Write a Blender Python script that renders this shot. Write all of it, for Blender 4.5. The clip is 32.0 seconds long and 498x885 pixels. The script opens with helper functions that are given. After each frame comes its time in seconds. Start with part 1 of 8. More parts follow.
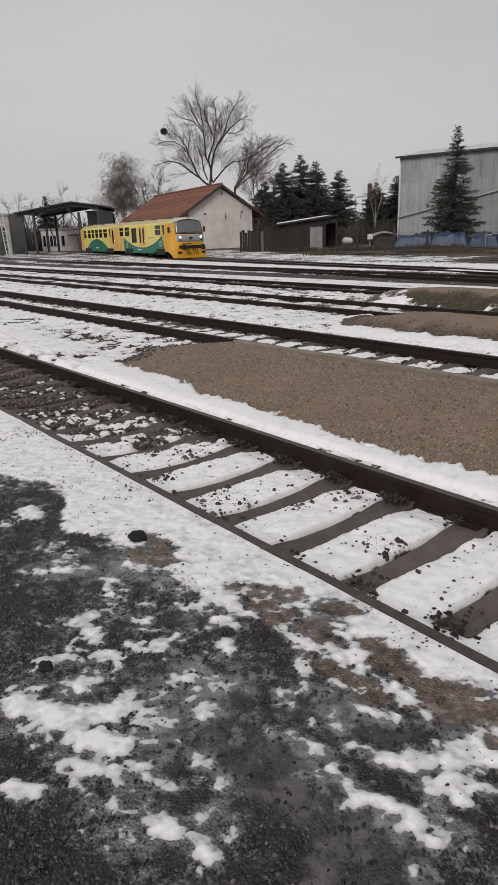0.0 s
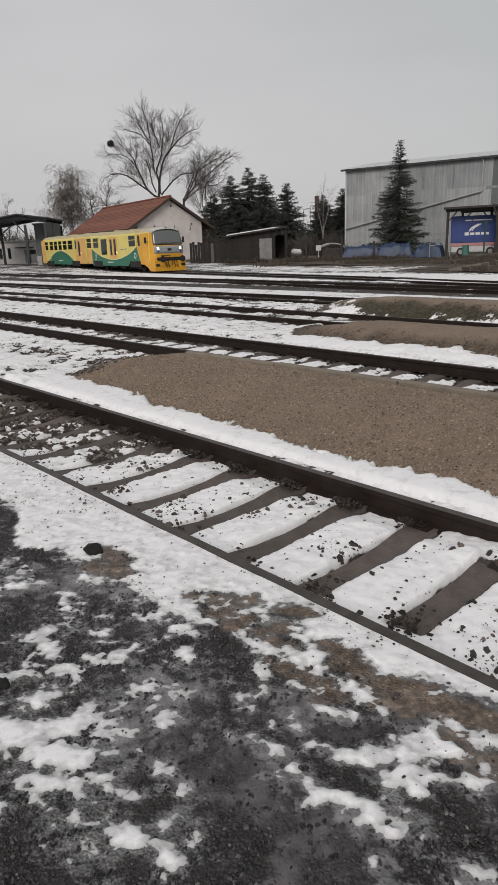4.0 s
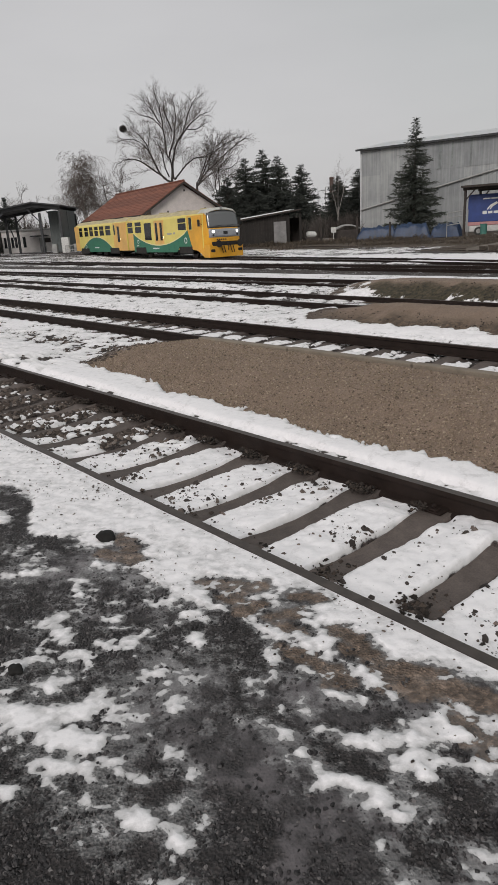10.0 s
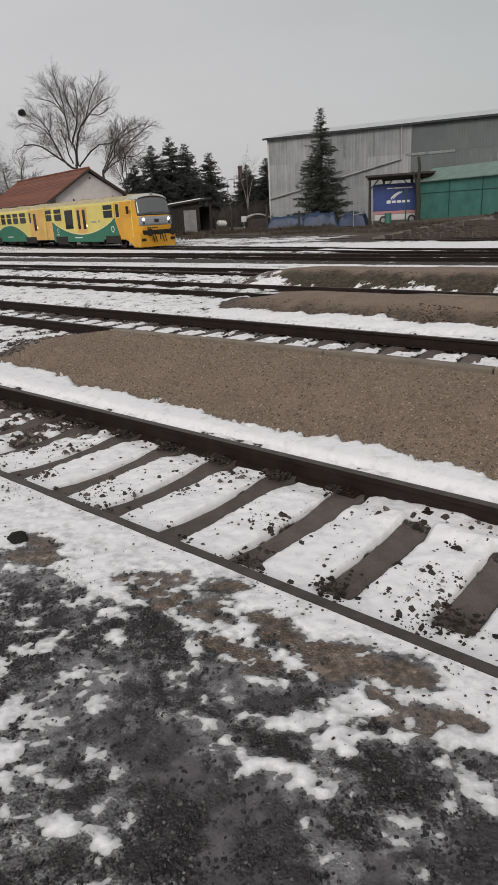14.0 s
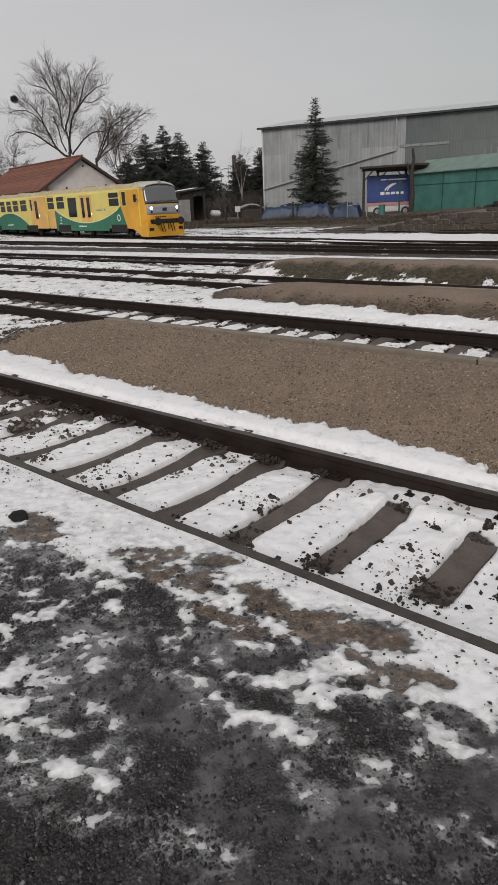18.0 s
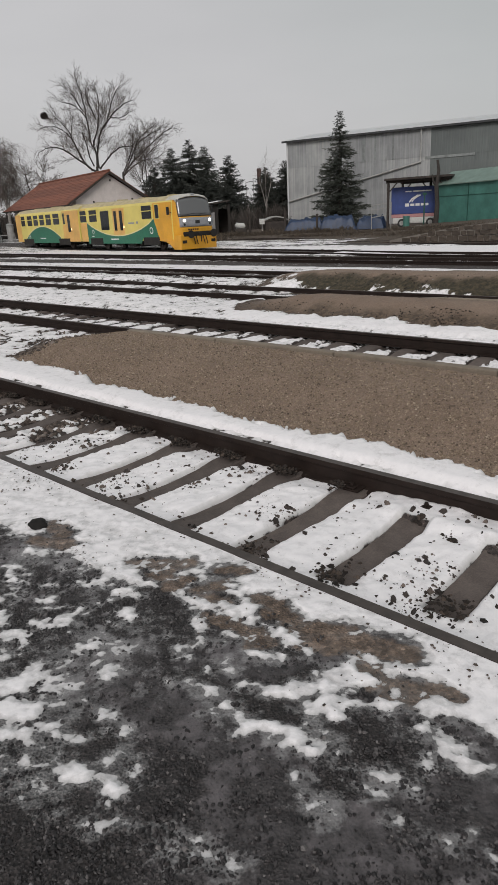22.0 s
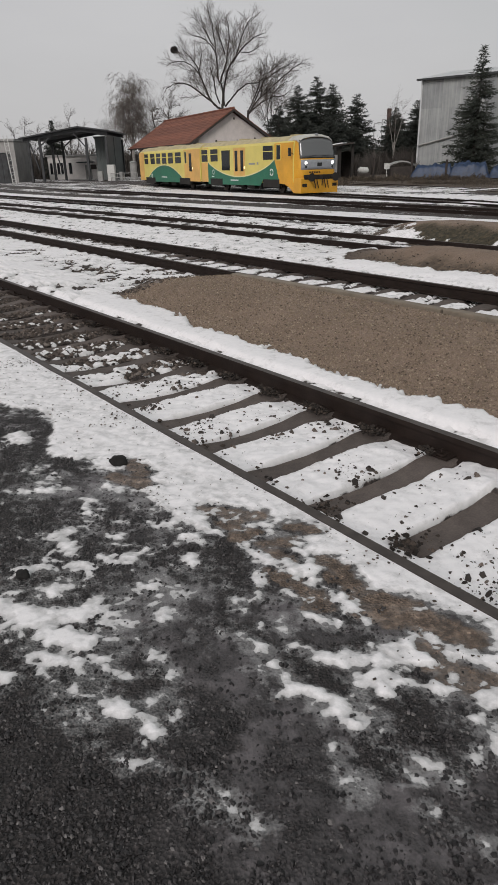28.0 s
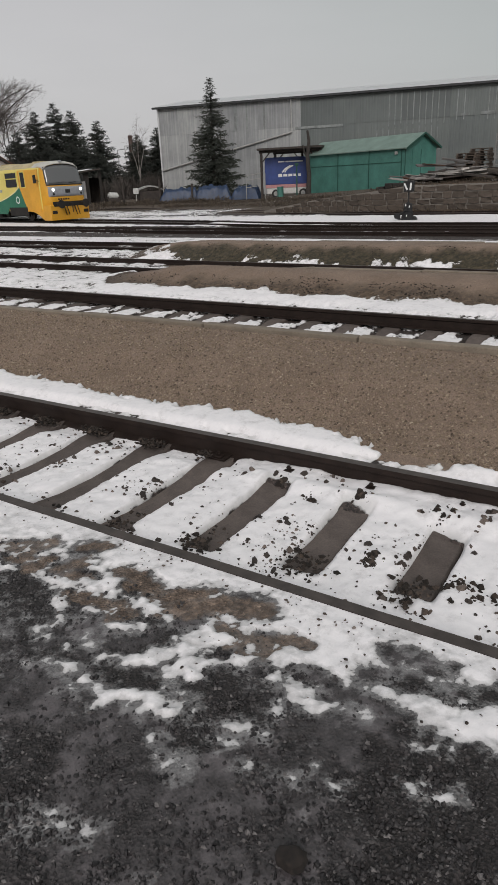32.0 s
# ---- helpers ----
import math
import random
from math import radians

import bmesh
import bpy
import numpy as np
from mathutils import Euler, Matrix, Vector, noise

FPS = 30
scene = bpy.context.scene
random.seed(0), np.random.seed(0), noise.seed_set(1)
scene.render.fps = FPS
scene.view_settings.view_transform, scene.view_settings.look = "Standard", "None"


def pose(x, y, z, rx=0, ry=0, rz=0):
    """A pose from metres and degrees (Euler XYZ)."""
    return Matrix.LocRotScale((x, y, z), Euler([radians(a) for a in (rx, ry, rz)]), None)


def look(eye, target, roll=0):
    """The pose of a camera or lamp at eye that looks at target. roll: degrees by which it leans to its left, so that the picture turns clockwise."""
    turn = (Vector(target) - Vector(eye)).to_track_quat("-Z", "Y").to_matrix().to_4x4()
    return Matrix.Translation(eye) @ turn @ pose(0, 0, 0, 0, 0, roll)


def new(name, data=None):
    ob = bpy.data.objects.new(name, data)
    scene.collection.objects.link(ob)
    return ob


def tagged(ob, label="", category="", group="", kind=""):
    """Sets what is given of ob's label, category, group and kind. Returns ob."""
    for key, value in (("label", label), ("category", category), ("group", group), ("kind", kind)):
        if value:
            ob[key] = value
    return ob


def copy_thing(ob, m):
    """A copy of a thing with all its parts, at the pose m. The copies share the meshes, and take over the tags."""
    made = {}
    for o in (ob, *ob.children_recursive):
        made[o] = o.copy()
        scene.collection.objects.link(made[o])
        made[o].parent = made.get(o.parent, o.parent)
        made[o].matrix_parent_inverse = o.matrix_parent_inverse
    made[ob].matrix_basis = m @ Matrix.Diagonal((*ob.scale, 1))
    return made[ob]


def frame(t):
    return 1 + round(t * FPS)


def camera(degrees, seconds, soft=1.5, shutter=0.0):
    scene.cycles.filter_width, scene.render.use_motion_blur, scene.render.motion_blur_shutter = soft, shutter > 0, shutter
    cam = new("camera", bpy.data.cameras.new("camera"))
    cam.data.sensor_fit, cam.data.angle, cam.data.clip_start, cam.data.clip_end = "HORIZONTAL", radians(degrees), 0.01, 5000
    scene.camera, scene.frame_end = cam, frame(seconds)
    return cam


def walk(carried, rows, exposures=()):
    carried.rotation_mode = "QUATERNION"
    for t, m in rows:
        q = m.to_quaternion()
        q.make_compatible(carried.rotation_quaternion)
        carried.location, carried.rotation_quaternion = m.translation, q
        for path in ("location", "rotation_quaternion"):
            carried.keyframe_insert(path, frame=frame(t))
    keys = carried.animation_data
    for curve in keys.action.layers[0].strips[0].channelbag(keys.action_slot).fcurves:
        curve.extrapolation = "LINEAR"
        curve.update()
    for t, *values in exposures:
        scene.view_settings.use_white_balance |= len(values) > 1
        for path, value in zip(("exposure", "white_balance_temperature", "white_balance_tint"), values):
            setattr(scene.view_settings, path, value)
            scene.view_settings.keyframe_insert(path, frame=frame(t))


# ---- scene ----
cam = camera(42.23, 32.0, soft=0.7)
PATH = [
    (0.0, pose(-0.073, 0.154, 1.809, 72.10, 1.65, -0.01)),
    (0.5, pose(-0.070, 0.141, 1.808, 72.37, 1.73, -0.62)),
    (1.0, pose(-0.073, 0.129, 1.814, 72.38, 1.91, -1.85)),
    (1.5, pose(-0.073, 0.129, 1.810, 72.71, 1.94, -1.34)),
    (2.0, pose(-0.080, 0.131, 1.807, 72.57, 1.82, -1.01)),
    (2.5, pose(-0.086, 0.133, 1.807, 72.63, 1.90, -0.40)),
    (3.0, pose(-0.084, 0.128, 1.804, 72.26, 1.30, -1.69)),
    (3.5, pose(-0.081, 0.118, 1.808, 72.59, 1.45, -3.14)),
    (5.5, pose(-0.015, 0.089, 1.812, 73.14, 2.70, -5.79)),
    (6.0, pose(-0.035, 0.093, 1.813, 72.62, 2.69, -4.29)),
    (6.5, pose(-0.044, 0.105, 1.811, 72.66, 2.58, -2.38)),
    (7.0, pose(-0.043, 0.105, 1.809, 72.77, 2.52, -1.61)),
    (7.5, pose(-0.038, 0.113, 1.807, 72.35, 2.80, -1.04)),
    (8.0, pose(-0.029, 0.109, 1.809, 72.88, 2.78, 0.16)),
    (8.5, pose(-0.029, 0.125, 1.804, 72.17, 2.91, -0.12)),
    (9.0, pose(-0.018, 0.130, 1.808, 71.83, 3.26, -0.43)),
    (9.5, pose(-0.015, 0.138, 1.809, 71.51, 3.35, -1.62)),
    (10.0, pose(-0.021, 0.117, 1.809, 71.65, 3.06, -3.01)),
    (10.5, pose(-0.018, 0.116, 1.808, 72.54, 2.48, -2.89)),
    (11.0, pose(-0.019, 0.117, 1.814, 72.06, 2.99, -2.15)),
    (11.5, pose(-0.012, 0.133, 1.805, 71.56, 2.87, -2.28)),
    (12.0, pose(-0.016, 0.124, 1.810, 71.46, 2.67, -3.14)),
    (12.5, pose(-0.013, 0.142, 1.807, 71.81, 2.37, -3.36)),
    (13.0, pose(-0.014, 0.124, 1.807, 72.10, 2.49, -3.98)),
    (13.5, pose(-0.012, 0.129, 1.807, 71.97, 3.00, -4.72)),
    (14.0, pose(0.009, 0.124, 1.804, 70.38, 2.96, -10.53)),
    (14.5, pose(0.068, 0.051, 1.807, 70.27, 2.33, -9.37)),
    (16.5, pose(-0.002, -0.034, 1.819, 68.95, 2.35, -6.83)),
    (17.0, pose(-0.022, -0.055, 1.822, 68.83, 2.34, -8.63)),
    (17.5, pose(-0.017, -0.072, 1.821, 69.30, 2.73, -9.59)),
    (18.0, pose(-0.014, -0.076, 1.829, 69.56, 2.43, -11.03)),
    (18.5, pose(-0.012, -0.088, 1.827, 69.57, 2.70, -10.59)),
    (19.0, pose(-0.015, -0.080, 1.820, 69.98, 2.67, -8.64)),
    (19.5, pose(-0.012, -0.084, 1.821, 70.59, 2.31, -7.40)),
    (20.0, pose(0.000, -0.100, 1.831, 70.47, 2.41, -7.93)),
    (20.5, pose(0.012, -0.101, 1.828, 70.61, 2.56, -8.88)),
    (21.0, pose(0.019, -0.116, 1.831, 70.81, 2.69, -8.53)),
    (21.5, pose(0.031, -0.113, 1.832, 70.70, 2.91, -8.50)),
    (22.0, pose(0.028, -0.108, 1.833, 70.63, 2.78, -8.95)),
    (22.5, pose(0.031, -0.103, 1.831, 70.18, 2.98, -9.75)),
    (23.0, pose(0.035, -0.099, 1.833, 70.19, 3.11, -10.83)),
    (23.5, pose(0.044, -0.087, 1.833, 70.10, 3.48, -11.74)),
    (24.0, pose(0.030, -0.085, 1.837, 69.23, 2.90, -12.10)),
    (24.5, pose(0.019, -0.078, 1.829, 68.86, 2.88, -11.48)),
    (25.0, pose(0.006, -0.070, 1.826, 68.88, 2.23, -9.69)),
    (25.5, pose(-0.012, -0.072, 1.825, 68.66, 1.95, -9.92)),
    (27.5, pose(0.151, -0.020, 1.796, 65.76, 0.20, -3.65)),
    (28.0, pose(0.157, -0.001, 1.803, 66.57, 1.29, 1.19)),
    (28.5, pose(0.153, -0.029, 1.804, 67.76, 1.82, -0.19)),
    (29.0, pose(0.130, -0.055, 1.811, 68.49, 2.02, -0.18)),
    (29.5, pose(0.154, -0.086, 1.802, 70.02, 1.16, -1.66)),
    (30.0, pose(0.230, -0.138, 1.804, 69.32, -0.22, -5.84)),
    (30.5, pose(0.250, -0.186, 1.827, 69.00, 0.34, -12.50)),
    (31.0, pose(0.250, -0.181, 1.830, 69.47, 0.10, -21.84)),
    (31.5, pose(0.218, -0.198, 1.823, 68.39, 0.94, -22.34)),
    (32.0, pose(0.198, -0.188, 1.822, 67.82, 2.35, -19.18)),
]
walk(cam, PATH, [(0.0, 0.0, 6500, 13.2), (12.0, 0.0, 6500, 13.2), (17.0, -0.03, 6500, 13.2), (26.0, -0.05, 6480, 13.2), (32.0, -0.06, 6480, 13.2)])

# ---- light ----
SUN_EL, SUN_AZ = radians(32), radians(200)
world = bpy.data.worlds.new("overcast_sky")
scene.world = world
world.use_nodes = True
wn, wl = world.node_tree.nodes, world.node_tree.links
wn.clear()
w_out = wn.new("ShaderNodeOutputWorld")
w_bg = wn.new("ShaderNodeBackground")
w_sky = wn.new("ShaderNodeTexSky")
w_sky.sky_type, w_sky.sun_disc = "NISHITA", False
w_sky.sun_elevation, w_sky.sun_rotation = SUN_EL, SUN_AZ
w_sky.air_density, w_sky.dust_density, w_sky.ozone_density = 1.0, 6.0, 1.0
# a closed cloud deck over the clear sky
w_mix = wn.new("ShaderNodeMixRGB")
w_mix.inputs[0].default_value = 0.93
w_co = wn.new("ShaderNodeTexCoord")
w_map = wn.new("ShaderNodeMapping")
w_map.inputs["Scale"].default_value = (1.0, 1.0, 3.5)
w_noise = wn.new("ShaderNodeTexNoise")
w_noise.inputs["Scale"].default_value, w_noise.inputs["Detail"].default_value = 1.6, 5
w_ramp = wn.new("ShaderNodeValToRGB")
w_ramp.color_ramp.elements[0].position, w_ramp.color_ramp.elements[0].color = 0.3, (4.74, 4.78, 4.73, 1)
w_ramp.color_ramp.elements[1].position, w_ramp.color_ramp.elements[1].color = 0.75, (5.46, 5.5, 5.43, 1)
wl.new(w_co.outputs["Generated"], w_map.inputs["Vector"])
wl.new(w_map.outputs["Vector"], w_noise.inputs["Vector"])
wl.new(w_noise.outputs["Fac"], w_ramp.inputs["Fac"])
wl.new(w_sky.outputs["Color"], w_mix.inputs[1])
# the deck is thicker and colder towards the east
w_xyz = wn.new("ShaderNodeSeparateXYZ")
w_east = wn.new("ShaderNodeMath")
w_east.operation = "MULTIPLY_ADD"
w_east.inputs[1].default_value = 0.75
w_grad = wn.new("ShaderNodeValToRGB")
w_grad.color_ramp.elements[0].position, w_grad.color_ramp.elements[0].color = 0.3, (1, 1, 1, 1)
w_grad.color_ramp.elements[1].position, w_grad.color_ramp.elements[1].color = 0.64, (0.81, 0.855, 0.835, 1)
w_mul = wn.new("ShaderNodeMixRGB")
w_mul.blend_type = "MULTIPLY"
w_mul.inputs[0].default_value = 1.0
wl.new(w_co.outputs["Generated"], w_xyz.inputs[0])
wl.new(w_xyz.outputs["X"], w_east.inputs[0])
wl.new(w_xyz.outputs["Z"], w_east.inputs[2])
wl.new(w_east.outputs[0], w_grad.inputs["Fac"])
wl.new(w_ramp.outputs["Color"], w_mul.inputs[1])
wl.new(w_grad.outputs["Color"], w_mul.inputs[2])
wl.new(w_mul.outputs["Color"], w_mix.inputs[2])
wl.new(w_mix.outputs["Color"], w_bg.inputs["Color"])
w_bg.inputs["Strength"].default_value = 0.11
wl.new(w_bg.outputs["Background"], w_out.inputs["Surface"])
sun = new("sun", bpy.data.lights.new("sun", "SUN"))
sun.data.energy, sun.data.angle, sun.data.color = 1.44, radians(25), (1.0, 0.97, 0.93)
sun.matrix_basis = look((0, 0, 0), (-math.sin(SUN_AZ) * math.cos(SUN_EL), -math.cos(SUN_AZ) * math.cos(SUN_EL), -math.sin(SUN_EL)))
scene.view_settings.exposure = 0.0

# ---- yard frame: s runs along the near tracks, o across them ----
ANG = radians(-50.8)
U = Vector((math.cos(ANG), math.sin(ANG), 0))
N = Vector((-math.sin(ANG), math.cos(ANG), 0))


def yard(s, o, z=0.0):
    return U * s + N * o + Vector((0, 0, z))


# ---- mesh helpers ----
def obj(name, bm, mat, parent=None, smooth=False):
    me = bpy.data.meshes.new(name)
    bm.to_mesh(me)
    bm.free()
    if smooth:
        me.polygons.foreach_set("use_smooth", [True] * len(me.polygons))
    for m in mat if isinstance(mat, (list, tuple)) else [mat]:
        me.materials.append(m)
    ob = new(name, me)
    if parent:
        ob.parent = parent
    return ob


def part(name, bm, mat, parent, label="", smooth=False):
    ob = obj(name, bm, mat, parent, smooth)
    return tagged(ob, label) if label else ob


def again(name, src, parent, m):
    """Another piece on the same mesh."""
    ob = new(name, src.data)
    ob.parent, ob.matrix_basis = parent, m
    return ob


def empty(name, m=None, **tags):
    ob = new(name)
    if m is not None:
        ob.matrix_basis = m
    return tagged(ob, **tags)


def box(bm, x0, y0, z0, x1, y1, z1, bevel=0.0, m=None, mi=0):
    r = bmesh.ops.create_cube(bm, size=1)
    vs = r["verts"]
    bmesh.ops.transform(bm, verts=vs, matrix=Matrix.Translation(((x0 + x1) / 2, (y0 + y1) / 2, (z0 + z1) / 2)) @ Matrix.Diagonal((abs(x1 - x0), abs(y1 - y0), abs(z1 - z0), 1)))
    if bevel:
        es = {e for v in vs for e in v.link_edges}
        r = bmesh.ops.bevel(bm, geom=list(es), offset=bevel, segments=2, affect="EDGES", profile=0.5)
        vs = list({v for f in r["faces"] for v in f.verts} | {v for v in vs if v.is_valid})
    if m is not None:
        bmesh.ops.transform(bm, verts=vs, matrix=m)
    if mi:
        for f in {f for v in vs for f in v.link_faces}:
            f.material_index = mi
    return vs


def bar(bm, a, b, r, r2=None, seg=8, cap=True):
    """A round bar from a to b."""
    a, b = Vector(a), Vector(b)
    d = b - a
    res = bmesh.ops.create_cone(bm, cap_ends=cap, segments=seg, radius1=r, radius2=r if r2 is None else r2, depth=d.length)
    bmesh.ops.transform(bm, verts=res["verts"], matrix=Matrix.Translation((a + b) / 2) @ d.to_track_quat("Z", "Y").to_matrix().to_4x4())
    return res["verts"]


def beam(bm, a, b, w, h):
    """A square bar from a to b."""
    a, b = Vector(a), Vector(b)
    d = b - a
    q = d.to_track_quat("X", "Z").to_matrix().to_4x4()
    return box(bm, -d.length / 2, -w / 2, -h / 2, d.length / 2, w / 2, h / 2, m=Matrix.Translation((a + b) / 2) @ q)


def prism(bm, pts, y0, y1, plane="xz", mi=0):
    """A polygon of (a, b) points, pushed from y0 to y1 along the third axis."""
    def at(p, t):
        return {"xz": (p[0], t, p[1]), "xy": (p[0], p[1], t), "yz": (t, p[0], p[1])}[plane]
    lo = [bm.verts.new(at(p, y0)) for p in pts]
    hi = [bm.verts.new(at(p, y1)) for p in pts]
    fs = [bm.faces.new(lo), bm.faces.new(hi[::-1])]
    for i in range(len(pts)):
        j = (i + 1) % len(pts)
        fs.append(bm.faces.new((lo[j], lo[i], hi[i], hi[j])))
    for f in fs:
        f.material_index = mi
    bmesh.ops.recalc_face_normals(bm, faces=fs)
    return fs


def sweep(bm, prof, path, closed=True):
    """A profile of (across, up) pushed along a path of points (flat turns only)."""
    rings = []
    for i, p in enumerate(path):
        a, b = path[max(i - 1, 0)], path[min(i + 1, len(path) - 1)]
        d = (Vector(b) - Vector(a)).normalized()
        side = Vector((-d.y, d.x, 0)).normalized()
        rings.append([bm.verts.new(Vector(p) + side * x + Vector((0, 0, z))) for x, z in prof])
    n = len(prof)
    for r0, r1 in zip(rings, rings[1:]):
        for i in range(n if closed else n - 1):
            bm.faces.new((r0[i], r0[(i + 1) % n], r1[(i + 1) % n], r1[i]))
    if closed:
        bm.faces.new(rings[0]), bm.faces.new(rings[-1][::-1])
    bmesh.ops.recalc_face_normals(bm, faces=bm.faces[:])


# ---- noise on arrays ----
def hash2(i, j, seed):
    v = np.sin(i * 127.1 + j * 311.7 + seed * 74.7) * 43758.5453
    return v - np.floor(v)


def vnoise(x, y, seed=0):
    i, j = np.floor(x), np.floor(y)
    a, b = x - i, y - j
    a, b = a * a * (3 - 2 * a), b * b * (3 - 2 * b)
    return (hash2(i, j, seed) * (1 - a) + hash2(i + 1, j, seed) * a) * (1 - b) + (hash2(i, j + 1, seed) * (1 - a) + hash2(i + 1, j + 1, seed) * a) * b


def fbm(x, y, scale, octaves=4, seed=0, rough=0.5):
    out, amp, tot = 0, 1.0, 0
    for k in range(octaves):
        out = out + amp * vnoise(x * scale + 13.7 * k, y * scale - 7.1 * k, seed + k)
        tot, amp, scale = tot + amp, amp * rough, scale * 2.03
    return out / tot


def smooth(a, b, x):
    t = np.clip((x - a) / (b - a), 0, 1)
    return t * t * (3 - 2 * t)


# ---- materials ----
def material(name, rough=0.6, metal=0.0):
    m = bpy.data.materials.new(name)
    m.use_nodes = True
    b = m.node_tree.nodes["Principled BSDF"]
    b.inputs["Roughness"].default_value, b.inputs["Metallic"].default_value = rough, metal
    return m, m.node_tree.nodes, m.node_tree.links, b


def tex_noise(n, l, scale, detail=6, rough=0.6, vec=None, stretch=None):
    t = n.new("ShaderNodeTexNoise")
    t.inputs["Scale"].default_value, t.inputs["Detail"].default_value, t.inputs["Roughness"].default_value = scale, detail, rough
    if vec is None:
        c = n.new("ShaderNodeTexCoord")
        vec = c.outputs["Object"]
    if stretch:
        mp = n.new("ShaderNodeMapping")
        mp.inputs["Scale"].default_value = stretch
        l.new(vec, mp.inputs["Vector"])
        vec = mp.outputs["Vector"]
    l.new(vec, t.inputs["Vector"])
    return t.outputs["Fac"]


def ramp(n, l, fac, stops):
    r = n.new("ShaderNodeValToRGB")
    e = r.color_ramp.elements
    while len(e) < len(stops):
        e.new(0.5)
    for k, (p, c) in zip(e, stops):
        k.position, k.color = p, (*c, 1) if len(c) == 3 else c
    l.new(fac, r.inputs["Fac"])
    return r.outputs["Color"]


def mix(n, l, fac, a, b, mode="MIX"):
    x = n.new("ShaderNodeMixRGB")
    x.blend_type = mode
    for s, v in zip(x.inputs, (fac, a, b)):
        if isinstance(v, (int, float)):
            s.default_value = v
        elif isinstance(v, tuple):
            s.default_value = (*v, 1)
        else:
            l.new(v, s)
    return x.outputs["Color"]


def bump(n, l, bsdf, fac, strength=0.3, dist=0.01):
    b = n.new("ShaderNodeBump")
    b.inputs["Strength"].default_value, b.inputs["Distance"].default_value = strength, dist
    l.new(fac, b.inputs["Height"])
    l.new(b.outputs["Normal"], bsdf.inputs["Normal"])


def plain(name, col, rough=0.6, metal=0.0, var=0.12, scale=6.0, grime=0.15, fine=60.0, relief=0.15, spread=0.0):
    """Paint or stone with stains at two scales; spread: how far alike pieces differ."""
    m, n, l, b = material(name, rough, metal)
    big = tex_noise(n, l, scale, 5)
    small = tex_noise(n, l, fine, 3)
    dark = tuple(c * (1 - var * 2) for c in col)
    lite = tuple(min(1, c * (1 + var)) for c in col)
    c = ramp(n, l, big, [(0.3, dark), (0.7, lite)])
    c = mix(n, l, grime, c, ramp(n, l, small, [(0.3, tuple(v * 0.45 for v in col)), (0.7, lite)]))
    if spread:
        oi = n.new("ShaderNodeObjectInfo")
        c = mix(n, l, 1.0, c, ramp(n, l, oi.outputs["Random"], [(0.0, (1 - spread,) * 3), (1.0, (1.0,) * 3)]), "MULTIPLY")
    l.new(c, b.inputs["Base Color"])
    l.new(ramp(n, l, small, [(0.2, (max(0, rough - 0.12),) * 3), (0.8, (min(1, rough + 0.12),) * 3)]), b.inputs["Roughness"])
    bump(n, l, b, small, relief, 0.004)
    return m


def glass(name, col=(0.02, 0.025, 0.03), rough=0.06):
    m, n, l, b = material(name, rough)
    b.inputs["Base Color"].default_value = (*col, 1)
    b.inputs["Specular IOR Level"].default_value = 0.6
    return m


def glow(name, col, strength):
    m, n, l, b = material(name, 0.3)
    b.inputs["Base Color"].default_value = (*col, 1)
    b.inputs["Emission Color"].default_value = (*col, 1)
    b.inputs["Emission Strength"].default_value = strength
    return m

# ---- ground ----


def axis(*args):
    out = []
    for a, b, step in args:
        out.append(np.arange(a, b, step))
    return np.concatenate(out)


def bank(s, o, tip, foot, top, edge, high, taper):
    """A low platform: it begins at s = tip, rises from its foot to its top, and drops at its edge."""
    start = tip + 0.7 * (fbm(s, o, 0.8, 4, 5) - 0.3)
    along = smooth(0.0, taper, s - start - 0.5 * np.abs(o - (foot + edge) / 2))
    across = smooth(foot, top, o) * (1 - smooth(edge, edge + 0.05, o))
    return high * along * across, along * ((o > foot - 0.35) & (o < edge + 0.02))


def near_end(s):
    """Where the packed snow lets the sleepers come out beside the near rail, and where it takes them at the far one."""
    return np.interp(s, (-9, -6, -4, -2.5, -1.2, 0, 1), (2.42, 2.44, 2.48, 2.53, 2.66, 2.75, 2.8))


def far_end(s):
    return np.interp(s, (-9, -3.0, -2.2, -1.2, 0), (3.9, 3.9, 3.62, 3.41, 3.3))


def mound(s, o):
    """Earth heaped up behind the stone wall."""
    return 0.6 * smooth(35.8, 37.8, o) * (1 - smooth(43, 47, o)) * smooth(-13.5, -10, s) * (0.75 + 0.5 * fbm(s, o, 0.5, 3, 19))


def terrace_top(s, o):
    """The yard behind the stone wall: it follows the wall's top, and falls away towards the timber shelter."""
    wall = np.interp(s, (-24, -18, -16.3, -14, -12.2, -11.4), (0.3, 0.48, 0.72, 0.93, 1.12, 1.24))
    yard_ = np.interp(s, (-36, -31, -27, -20, -17, -13), (0.12, 0.2, 0.48, 0.75, 0.87, 1.2))
    k = smooth(37, 48, o)
    return wall * (1 - k) + yard_ * k


